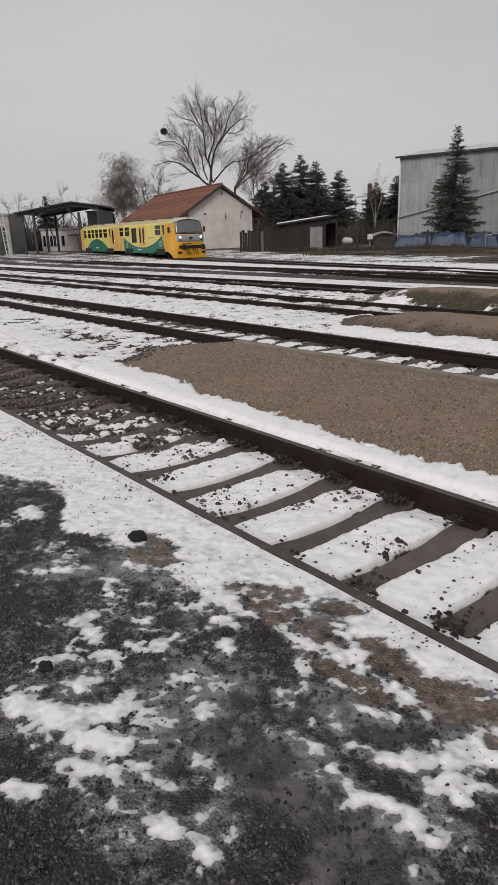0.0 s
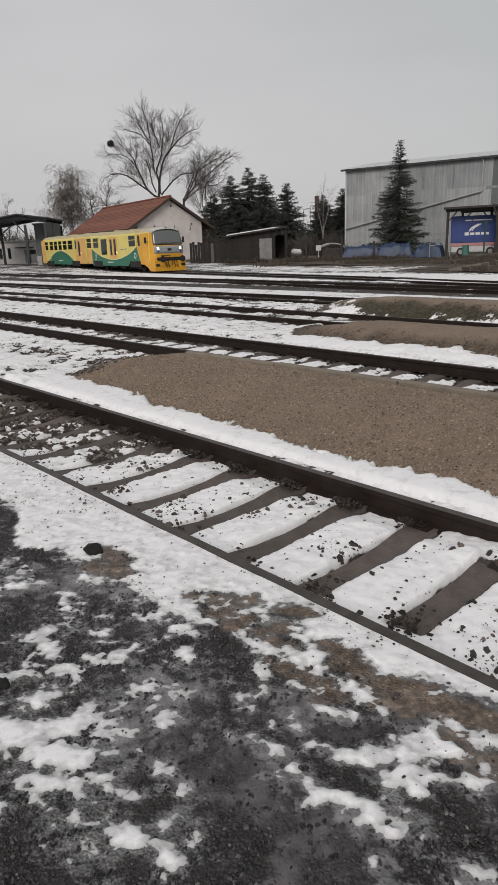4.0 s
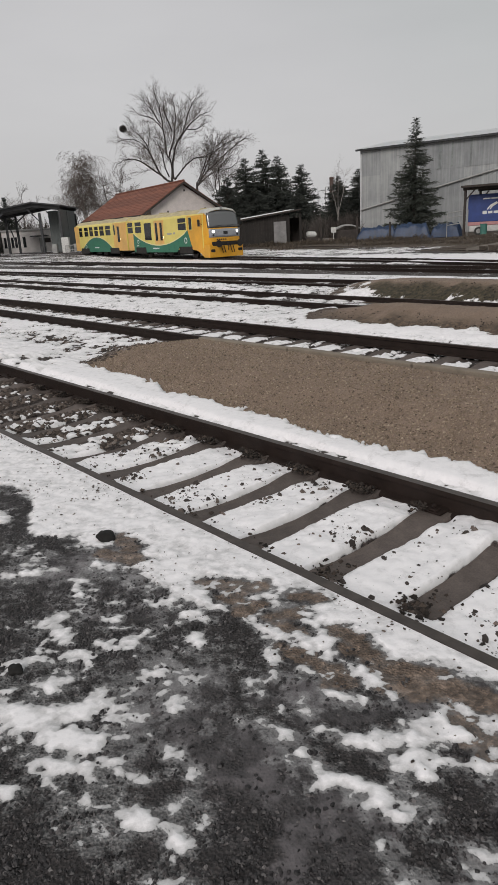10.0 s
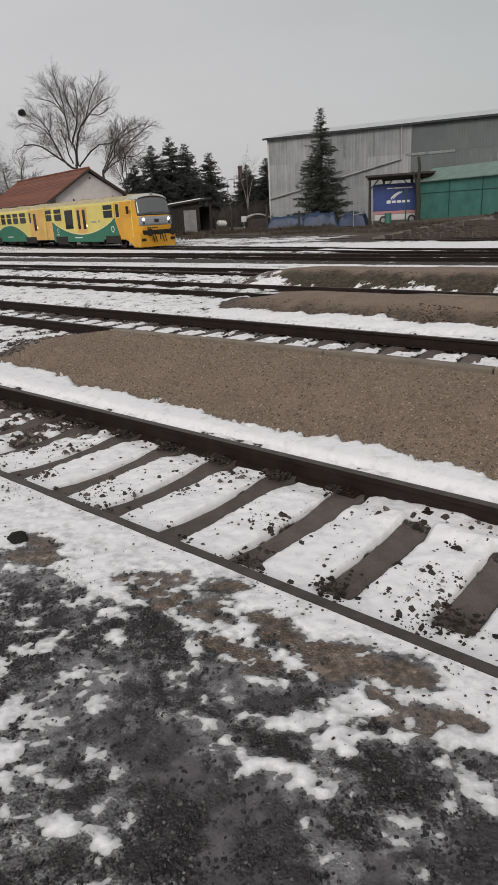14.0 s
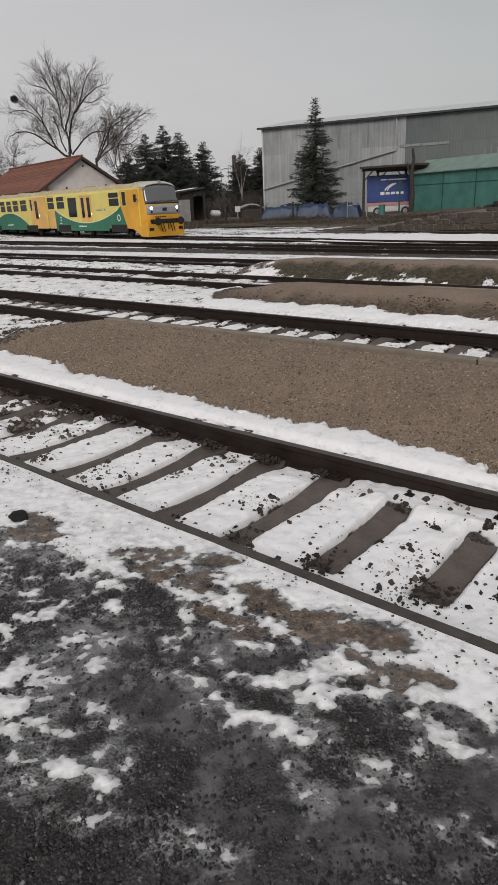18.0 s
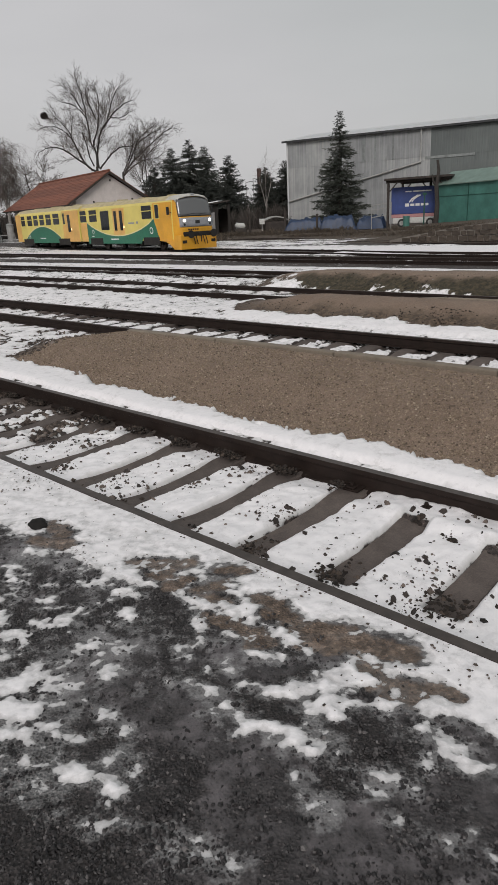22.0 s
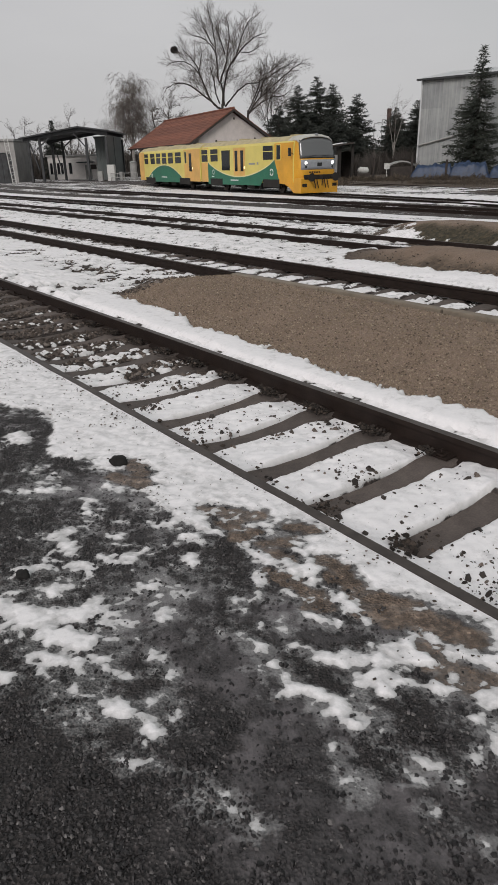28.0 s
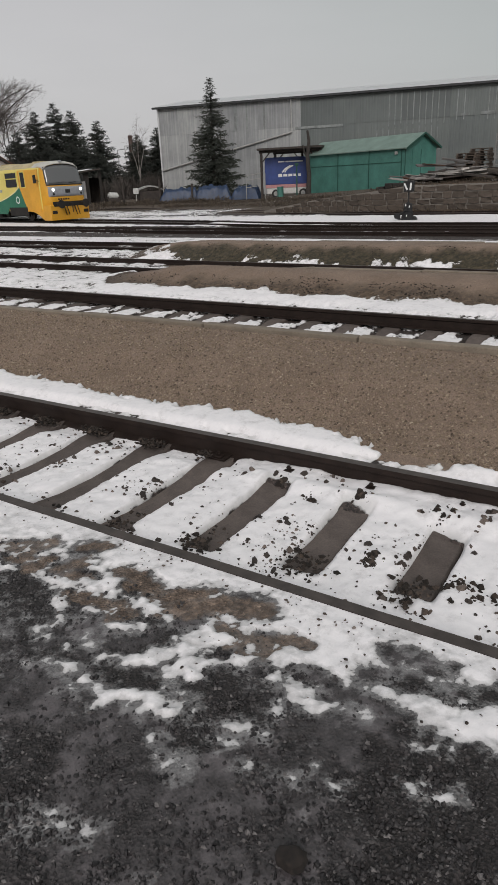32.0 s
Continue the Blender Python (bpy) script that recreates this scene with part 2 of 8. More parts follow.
def heights(s, o, x, y):
    h = np.full_like(s, -0.015)
    rough = fbm(s, o, 2.2, 5, 3) - 0.5
    h += 0.012 * rough * (1 - smooth(3.9, 4.1, o)) + 0.03 * (fbm(s, o, 0.35, 3, 9) - 0.5) * (1 - smooth(1.9, 2.3, o))
    # beds between the rails and beside them
    bed1 = smooth(2.33, 2.37, o) * (1 - smooth(3.83, 3.86, o))
    h -= 0.155 * bed1
    h += 0.03 * (fbm(s, o, 5.0, 3, 14) - 0.5) * bed1 - 0.03 * smooth(3.5, 3.7, o) * bed1
    gap = np.abs((s + 1.14) / 0.615 - np.round((s + 1.14) / 0.615)) * 0.615
    h -= 0.075 * bed1 * (1 - smooth(0.085, 0.112, gap)) * (s > -17) * (s < 3.2) * smooth(0, 0.12, o - near_end(s)) * (1 - smooth(-0.03, 0.03, o - far_end(s)))
    h += 0.06 * smooth(3.4, 3.62, o) * bed1 * smooth(-2.5, -1.7, s)
    # packed snow stops at the rail heads
    h += 0.01 * smooth(2.05, 2.2, o) * (1 - smooth(2.3, 2.31, o)) - 0.02 * smooth(2.3, 2.31, o) * (1 - smooth(2.33, 2.36, o))
    h -= 0.01 * smooth(3.84, 3.86, o) * (1 - smooth(3.9, 3.98, o))
    h += 0.012 * smooth(3.9, 4.15, o) * (1 - smooth(4.4, 5, o))
    bed2 = smooth(6.4, 6.5, o) * (1 - smooth(9.0, 9.5, o))
    h -= 0.2 * bed2 * (1 - 0.75 * smooth(8.8, 8.95, o))
    gap2 = np.abs((s + 22) / 0.6 - np.round((s + 22) / 0.6)) * 0.6
    h -= 0.05 * bed2 * (1 - smooth(0.09, 0.14, gap2)) * (o < 8.8)
    bed3 = smooth(10.9, 11.1, o) * (1 - smooth(13.6, 14.0, o))
    h -= 0.13 * bed3
    far = smooth(15.3, 15.6, o)
    h -= 0.12 * far * (1 - smooth(30, 36, o))
    p1, m1 = bank(s, o, -9.9, 4.3, 5.4, 6.36, 0.2, 0.9)
    p2, m2 = bank(s, o, -10.6, 9.5, 10.6, 11.05, 0.29, 2.6)
    p3, m3 = bank(s, o, -13.4, 13.75, 14.6, 15.5, 0.34, 2.6)
    h += p1 + p2 + p3
    h += 0.09 * (fbm(s, o, 2.6, 4, 15) - 0.5) * (m2 * (o < 10.6) + m3 * (o < 14.8))
    # the yard beyond the stone wall lies higher
    brink = np.interp(s, (-60, -42, -18.5, -13), (52, 45.6, 36.8, 34.6))
    up = smooth(brink, brink + np.interp(s, (-40, -24, -18, -14), (17, 13, 5, 0.4)), o) * smooth(-46, -30, s)
    h = h * (1 - up) + terrace_top(s, o) * up + mound(s, o)
    h += 0.25 * smooth(55, 75, y) * (1 - up)
    return h, m1, m2, m3, bed1


def patches(s, o, rows):
    """How deep a place lies inside the union of rounded, worn-edged strokes: s and o of both ends, half width."""
    ws = s + 0.05 * (fbm(s, o, 9, 3, 31, 0.6) - 0.5) + 0.045 * (fbm(s, o, 34, 2, 33) - 0.5)
    wo = o + 0.05 * (fbm(s, o, 9, 3, 37, 0.6) - 0.5) + 0.045 * (fbm(s, o, 34, 2, 39) - 0.5)
    best = np.full_like(s, -1.0)
    for a, b, c, d, r in rows:
        ls, lo = c - a, d - b
        t = np.clip(((ws - a) * ls + (wo - b) * lo) / (ls * ls + lo * lo + 1e-6), 0, 1)
        best = np.maximum(best, r - np.hypot(ws - a - t * ls, wo - b - t * lo))
    return best


SNOW_WEST = [(-2.53, 0.65, -2.29, 0.77, 0.062), (-2.31, 0.7, -2.21, 0.99, 0.062), (-2.17, 0.75, -2.02, 0.87, 0.067), (-2.22, 0.99, -2.1, 1.05, 0.021), (-2.1, 1.05, -2, 1.07, 0.012), (-2.1, 0.49, -2.02, 0.54, 0.048), (-2.06, 0.68, -1.94, 0.77, 0.043), (-2, 0.65, -1.94, 0.68, 0.028), (-1.87, 0.69, -1.74, 0.74, 0.022), (-1.74, 0.74, -1.69, 0.77, 0.012), (-1.68, 0.77, -1.58, 0.82, 0.049), (-1.56, 0.81, -1.51, 0.88, 0.026), (-1.51, 0.88, -1.45, 0.86, 0.037), (-1.84, 0.85, -1.76, 0.88, 0.028), (-1.93, 0.84, -1.87, 0.89, 0.02), (-1.88, 1.03, -1.76, 1.05, 0.018), (-1.7, 1.01, -1.63, 1.04, 0.021), (-2.02, 1.21, -1.93, 1.2, 0.036), (-2.25, 1.16, -2.15, 1.29, 0.026), (-2.17, 1.31, -2.09, 1.27, 0.017)]
SNOW_BACK = [(-2.4, 0.87, -2.51, 0.95, 0.023), (-2.7, 0.91, -2.58, 1.01, 0.027), (-2.62, 1.03, -2.48, 1.12, 0.023), (-2.59, 0.67, -2.54, 0.75, 0.03), (-2.89, 1.07, -2.71, 1.11, 0.056), (-2.75, 0.93, -2.59, 1.05, 0.02), (-2.6, 1.07, -2.51, 1.12, 0.026), (-2.55, 1.2, -2.46, 1.25, 0.034), (-2.47, 1.27, -2.45, 1.4, 0.031), (-2.65, 1.25, -2.57, 1.36, 0.017), (-2.71, 1.32, -2.64, 1.37, 0.018), (-2.56, 1.6, -2.55, 1.65, 0.025), (-2.46, 1.62, -2.34, 1.7, 0.028), (-2.29, 1.52, -2.22, 1.54, 0.032), (-3.23, 1.35, -3.11, 1.44, 0.028), (-3.13, 1.37, -2.99, 1.33, 0.033), (-3.48, 1.21, -3.4, 1.37, 0.042), (-3.27, 1.59, -3.2, 1.58, 0.03), (-4.46, 1.43, -4.32, 1.45, 0.073)]
SNOW_MID = [(-1.63, 1.47, -1.55, 1.56, 0.021), (-1.58, 1.58, -1.53, 1.56, 0.017), (-1.61, 1.39, -1.51, 1.43, 0.025), (-1.45, 1.51, -1.43, 1.55, 0.019), (-1.38, 1.54, -1.36, 1.57, 0.012), (-1.45, 1.32, -1.41, 1.41, 0.015), (-1.55, 1.68, -1.43, 1.74, 0.022), (-1.34, 1.57, -1.26, 1.69, 0.032), (-1.23, 1.65, -1.16, 1.8, 0.062), (-1.16, 1.76, -1.08, 1.83, 0.053), (-1.23, 1.55, -1.19, 1.59, 0.012), (-1.15, 1.61, -1.09, 1.71, 0.054), (-1.07, 1.6, -1.03, 1.63, 0.029), (-1.09, 1.72, -1.01, 1.74, 0.013), (-1.19, 1.53, -1.16, 1.59, 0.012), (-1.35, 1.41, -1.32, 1.38, 0.012), (-1.3, 1.38, -1.23, 1.43, 0.034)]
SNOW_EAST = [(-1.22, 1.41, -1.14, 1.43, 0.028), (-1.13, 1.42, -1.02, 1.41, 0.02), (-1.02, 1.41, -0.94, 1.43, 0.012), (-1.19, 1.93, -1.12, 1.96, 0.017), (-1.12, 1.96, -1.03, 1.96, 0.033), (-0.86, 1.43, -0.78, 1.5, 0.02), (-1.75, 1.72, -1.64, 1.76, 0.024), (-1.97, 1.73, -1.82, 1.65, 0.032), (-1.81, 1.65, -1.78, 1.58, 0.018), (-1.6, 1.89, -1.48, 1.89, 0.046), (-1.48, 1.88, -1.36, 1.86, 0.022), (-2.2, 1.84, -2.03, 1.79, 0.032), (-2.04, 1.8, -1.85, 1.94, 0.039), (-1.9, 1.99, -1.78, 1.83, 0.028), (-1.76, 1.84, -1.63, 1.92, 0.019), (-2.03, 2.05, -1.91, 2.05, 0.044), (-1.85, 1.5, -1.79, 1.57, 0.017), (-1.8, 1.46, -1.75, 1.49, 0.012)]
SNOW_NEAR = [(-1.24, 1.77, -1.15, 1.88, 0.044), (-1.35, 1.56, -1.13, 1.74, 0.047), (-1.14, 1.62, -1.06, 1.62, 0.031), (-1.02, 1.72, -0.89, 1.75, 0.017), (-0.94, 1.78, -0.81, 1.88, 0.029), (-0.82, 1.9, -0.72, 1.9, 0.055), (-0.73, 1.76, -0.63, 1.76, 0.062), (-0.67, 1.64, -0.59, 1.72, 0.029), (-0.52, 1.73, -0.4, 1.76, 0.021), (-0.79, 1.7, -0.72, 1.73, 0.012), (-1.16, 1.98, -1.03, 1.99, 0.024), (-1.03, 1.99, -0.81, 2.08, 0.037), (-0.88, 1.42, -0.74, 1.5, 0.016), (-0.74, 1.5, -0.66, 1.5, 0.015), (-0.83, 1.43, -0.75, 1.41, 0.012), (-0.98, 1.26, -0.92, 1.28, 0.024), (-0.92, 1.27, -0.88, 1.23, 0.012)]
SNOW_END = [(-0.17, 1.71, -0.08, 1.74, 0.012), (-0.15, 1.55, -0.09, 1.58, 0.012), (-0.05, 1.57, 0, 1.59, 0.017), (-0.49, 1.39, -0.46, 1.42, 0.012), (-0.48, 1.47, -0.34, 1.44, 0.012), (-1.32, 2.07, -1.18, 2.14, 0.019), (-0.42, 1.91, -0.29, 1.93, 0.02), (-0.29, 1.91, -0.13, 1.91, 0.049)]
EARTH_SPOTS = [(-2.6, 1.89, -2.47, 1.97, 0.047), (-2.42, 1.92, -2.38, 2.05, 0.062), (-2.44, 1.86, -2.37, 1.9, 0.043), (-2.18, 2.1, -2.05, 2.19, 0.044), (-2.12, 1.91, -2.05, 2.04, 0.046), (-2.03, 1.9, -1.92, 1.91, 0.047), (-2.24, 1.95, -2.27, 1.83, 0.051), (-1.82, 2.05, -1.59, 2.02, 0.042), (-1.7, 1.96, -1.55, 2.01, 0.035), (-1.7, 1.81, -1.58, 1.82, 0.047), (-1.59, 1.74, -1.55, 1.8, 0.026), (-1.5, 1.95, -1.32, 2.09, 0.058), (-1.42, 1.91, -1.17, 2.08, 0.062), (-1.15, 1.97, -1.07, 1.97, 0.031), (-1.92, 1.76, -1.78, 1.8, 0.049), (-3.46, 1.86, -3.27, 1.83, 0.059), (-3.34, 1.68, -3.13, 1.77, 0.065)]
BARE_SPOTS = [(-0.48, 1.98, -0.28, 2.01, 0.034), (-0.27, 1.99, -0.13, 1.97, 0.037), (-0.36, 2.12, -0.2, 2.13, 0.039), (-0.44, 2.13, -0.41, 2.11, 0.016), (-0.13, 2.02, -0.05, 2.03, 0.035), (-0.05, 2.06, 0.09, 2.09, 0.032), (0.15, 2.15, 0.19, 2.1, 0.016), (-0.85, 1.95, -0.76, 2, 0.041), (-1.12, 1.87, -0.88, 1.89, 0.067), (-0.66, 1.86, -0.5, 1.8, 0.044), (-1.22, 2.06, -1.02, 2.12, 0.068)]
FROST_SPOTS = [(-1.85, 0.63, -1.58, 0.69, 0.059), (-1.43, 0.71, -1.29, 0.81, 0.02), (-1.16, 0.84, -0.96, 0.92, 0.027), (-1.57, 0.94, -1.42, 0.94, 0.032), (-2.11, 0.95, -1.88, 0.94, 0.046), (-2.28, 1.29, -2.05, 1.36, 0.048), (-1.09, 1.51, -0.96, 1.45, 0.041), (-0.95, 1.26, -0.85, 1.24, 0.038), (-0.63, 1.36, -0.55, 1.39, 0.017), (-1.94, 0.73, -1.81, 0.77, 0.034), (-1.04, 1.88, -0.92, 1.89, 0.05)]
ICE_SPOTS = [(-2.01, 1.42, -1.58, 1.15, 0.075), (-1.44, 0.99, -1.35, 0.95, 0.077), (-1.58, 1.24, -1.25, 1.24, 0.136), (-1.26, 1.26, -1.05, 1.29, 0.109), (-0.52, 1.49, -0.37, 1.28, 0.077), (-0.61, 1.35, -0.53, 1.35, 0.052), (-1.37, 0.79, -1.28, 0.79, 0.053), (-1.74, 0.73, -1.64, 0.76, 0.043), (-1.72, 0.65, -1.59, 0.68, 0.039)]
SNOW_SPOTS = SNOW_WEST + SNOW_BACK + SNOW_MID + SNOW_EAST + SNOW_NEAR + SNOW_END
SLEEPER_S = [-1.14 + 0.615 * k for k in range(-42, 6)]


def snow_cover(s, o, m1, m2, m3, bed1, h):
    n1, n2 = fbm(s, o, 1.1, 5, 21), fbm(s, o, 4.5, 4, 22)
    n3, n4 = fbm(s, o, 14, 3, 23), fbm(s, o, 34, 2, 24)
    near = o < 2.33
    # packed snow along the near rail, with worn holes in it and spots of snow before it
    edge = np.interp(s, (-9, -5.6, -5.1, -4.75, -4.5, -4.14, -3.9, -3.58, -3.23, -3.0, -2.6, -2.3, -2.0, -1.74, -1.5, -1.3, -0.8, -0.67, -0.42, -0.18, 0.1, 1.0),
                     (1.45, 1.55, 1.63, 1.81, 1.76, 1.54, 1.49, 1.7, 1.58, 1.7, 1.71, 1.8, 1.77, 1.82, 1.95, 2.05, 2.03, 1.87, 1.88, 1.8, 1.83, 1.86))
    k = np.nonzero(near & (o > 0) & (s > -6) & (s < 1.6))
    spots, bare, soil = np.full_like(s, -1.0), np.full_like(s, -1.0), np.full_like(s, -1.0)
    spots[k], bare[k], soil[k] = patches(s[k], o[k], SNOW_SPOTS), patches(s[k], o[k], BARE_SPOTS), patches(s[k], o[k], EARTH_SPOTS + BARE_SPOTS[7:9] + BARE_SPOTS[10:])
    frost = np.full_like(s, -1.0)
    frost[k] = patches(s[k], o[k], FROST_SPOTS)
    band = np.minimum(o - edge + 0.1 * (n2 - 0.5), -np.maximum(bare, soil) - 0.012)
    # thin frost and crumbs of snow that join the spots at the far end
    crust = 0.05 * (n1 - 0.62) + 0.1 * (n2 - 0.58) - 0.012 - 0.05 * smooth(-2.2, -1.5, s) - 0.03 * (o < 0.6)
    deep = np.maximum(np.maximum(band, spots), crust)
    calm = 1 - 0.65 * smooth(0.02, 0.16, band)
    snow = np.clip(deep * 16, -1.4, 0.75) - 0.02 - 0.08 * smooth(-2.1, -1.75, s) * (band < 0) + calm * (0.4 * (n2 - 0.5) + 0.9 * (n3 - 0.5) + 1.2 * (n4 - 0.5))
    snow = np.maximum(snow, np.clip(frost * 12, -1.2, 0.05) - 0.12 + 0.5 * (n3 - 0.5) + 0.7 * (n4 - 0.5))
    earth = np.where(near, np.clip(soil * 16, -1, 0.6) + 0.28 + 1.2 * (n2 - 0.5) + 0.8 * (n3 - 0.5), -1)
    # between the rails: stones show at the far end, snow fills the near bays; sleepers lie bare
    open_ = smooth(-4.9, -6.4, s - 0.75 * (o - 2.95) + 0.5 * (n1 - 0.5))
    b = 0.8 - 0.86 * open_ - 0.3 * smooth(-6.6, -8.2, s) + 0.8 * (n2 - 0.5) + 0.9 * (n1 - 0.5) + (0.5 + 1.2 * open_) * (n3 - 0.5) + 0.4 * smooth(2.5, 2.36, o)
    gap = np.abs((s + 1.14) / 0.615 - np.round((s + 1.14) / 0.615)) * 0.615
    worn = 0.3 * (n1 - 0.5) + 0.1 * (n2 - 0.5)
    over = np.maximum(np.maximum((near_end(s) + worn - o) * 6, (o - far_end(s) - worn) * 6), (gap - 0.092 - 0.05 * (n1 - 0.5) - 0.04 * (n2 - 0.5)) * 16)
    b = np.minimum(b, over)
    b -= 1.6 * smooth(3.6, 3.7, o) * (1 - smooth(0.1, 0.16, gap)) * (1 - smooth(-2.6, -1.9, s))
    snow = np.where((o > 2.33) & (o < 3.86), b, snow)
    # beside the far rail, then the bare gravel
    e1 = np.interp(s, (-9, -6.8, -6.35, -5.1, -4.0, -3.4, -2.5, -1.7, -1.4, -1.2, -1.06), (4.52, 4.46, 4.26, 4.34, 4.22, 4.25, 4.26, 4.18, 4.2, 4.08, 3.8))
    e1 = e1 + 0.1 * (n1 - 0.5) + 0.22 * (n2 - 0.5) + 0.2 * (n3 - 0.5) + 0.12 * (n4 - 0.5)
    lumps = np.maximum(0.085 - np.hypot((s + 0.52) * 0.26, o - 3.99), 0.07 - np.hypot((s - 0.15) * 0.22, o - 3.95)) + 0.1 * (n3 - 0.5) + 0.06 * (n4 - 0.5)
    strip = np.maximum((e1 - o) * 9, lumps * 9) - 1.2 * smooth(3.93, 3.885, o + 0.05 * (n3 - 0.5) - 0.03 * smooth(-1.1, -0.9, s))
    snow = np.where((o >= 3.86) & (o < 6.4), np.where(m1 > 0.25, strip, 0.4 + 1.7 * (n2 - 0.5) + 1.0 * (n3 - 0.5) + 1.2 * (n1 - 0.5)), snow)
    gap2 = np.abs((s + 22) / 0.6 - np.round((s + 22) / 0.6)) * 0.6
    snow = np.where((o >= 6.4) & (o < 8.76), np.where(gap2 < 0.13 + 0.08 * (n2 - 0.5), -1, 0.62 + 1.7 * (n2 - 0.5) + 1.8 * (n3 - 0.5) - 0.9 * smooth(8.2, 8.7, o)), snow)
    e2 = 9.74 + 0.3 * (n1 - 0.5) + 0.3 * (n2 - 0.5) + 0.15 * (n3 - 0.5)
    snow = np.where((o >= 8.76) & (o < 11.1), np.where(m2 > 0.25, (e2 - o) * 4, 0.38 + 1.5 * (n2 - 0.5) + 1.2 * (n3 - 0.5)), snow)
    snow = np.where((o >= 11.1) & (o < 13.6), 0.1 + 2.2 * (n2 - 0.5) + (n1 - 0.5), snow)
    snow = np.where((o >= 13.6) & (o < 15.5), np.where(m3 > 0.25, -0.25 - 0.9 * smooth(-11.4, -9.2, s) - 0.3 * (o > 14.4) + 2.6 * (n2 - 0.5) + 1.0 * (n1 - 0.5) + 0.45 * (o < 14.1) + 1.1 * np.maximum(np.exp(-((s + 7.2) / 0.6) ** 2 - ((o - 13.9) / 0.5) ** 2), np.exp(-((s + 4.0) / 0.9) ** 2 - ((o - 13.88) / 0.14) ** 2)) + 0.35 * smooth(14.0, 13.8, o), 0.25 + 2.0 * (n2 - 0.5)), snow)
    # the far yard: white strips between dark beds
    k = np.full_like(s, 0.27)
    for a, b_ in ((15.6, 17.6), (20.4, 22.6), (24.1, 26.2), (33.0, 33.9)):
        k = np.where((o > a) & (o < b_), -0.55, k)
    snow = np.where(o >= 15.5, k + 1.5 * (n1 - 0.5) + 0.9 * (n2 - 0.5) + 0.75 * (o > 26.4) * (o < 32.2) * smooth(-58, -38, s) - 0.25 * smooth(-38, -52, s) * (o > 22) + 0.35 * (o > 17.8) * (o < 20.4) - 0.25 * (o > 22.6) * (o < 24.1) * smooth(-24, -18, s), snow)
    snow = np.where(o > 33.3 + 0.32 * np.maximum(0, -20 - s), -0.85 + 1.9 * (n1 - 0.4) + 0.6 * (n2 - 0.5) - 0.6 * smooth(-24, -18, s), snow)
    snow = np.where((s < -24) & (o > 30) & (o < 42) & (s > -60), np.maximum(snow, 0.1 + 1.6 * (n2 - 0.5) + 1.2 * (n1 - 0.5) - 2.0 * smooth(39, 42, o)), snow)
    # the railcar's track bed lies bare, its dark also standing for the shadow underneath
    a6 = radians(-60)
    dx, dy = U.x * s + N.x * o - 3.72, U.y * s + N.y * o - 43.1
    along, across = dx * math.cos(a6) + dy * math.sin(a6), dy * math.cos(a6) - dx * math.sin(a6)
    snow = np.where((np.abs(across) < 1.7) & (along < 12) & (along > -80), np.minimum(snow, -0.45 + 1.2 * (n2 - 0.5)), snow)
    return snow, earth


def ice_film(s, o, snow):
    """Where a grey frozen film covers the grit."""
    f = fbm(s, o, 1.9, 5, 63)
    sheet = np.zeros_like(s)
    k = np.nonzero((o < 2.33) & (o > 0) & (s > -6) & (s < 1.6))
    sheet[k] = smooth(-0.05, 0.05, patches(s[k], o[k], ICE_SPOTS) + 0.08 * (f[k] - 0.5))
    return np.clip(1.2 * sheet + smooth(0.47, 0.54, f + 0.4 * (fbm(s, o, 9, 3, 64) - 0.5)) + 0.8 * smooth(-0.45, -0.1, snow + 0.5 * (f - 0.5)), 0, 1) * (o < 2.33) * smooth(0.7, 1.15, o + 0.12 * (s + 1.2) + 0.8 * (f - 0.5))


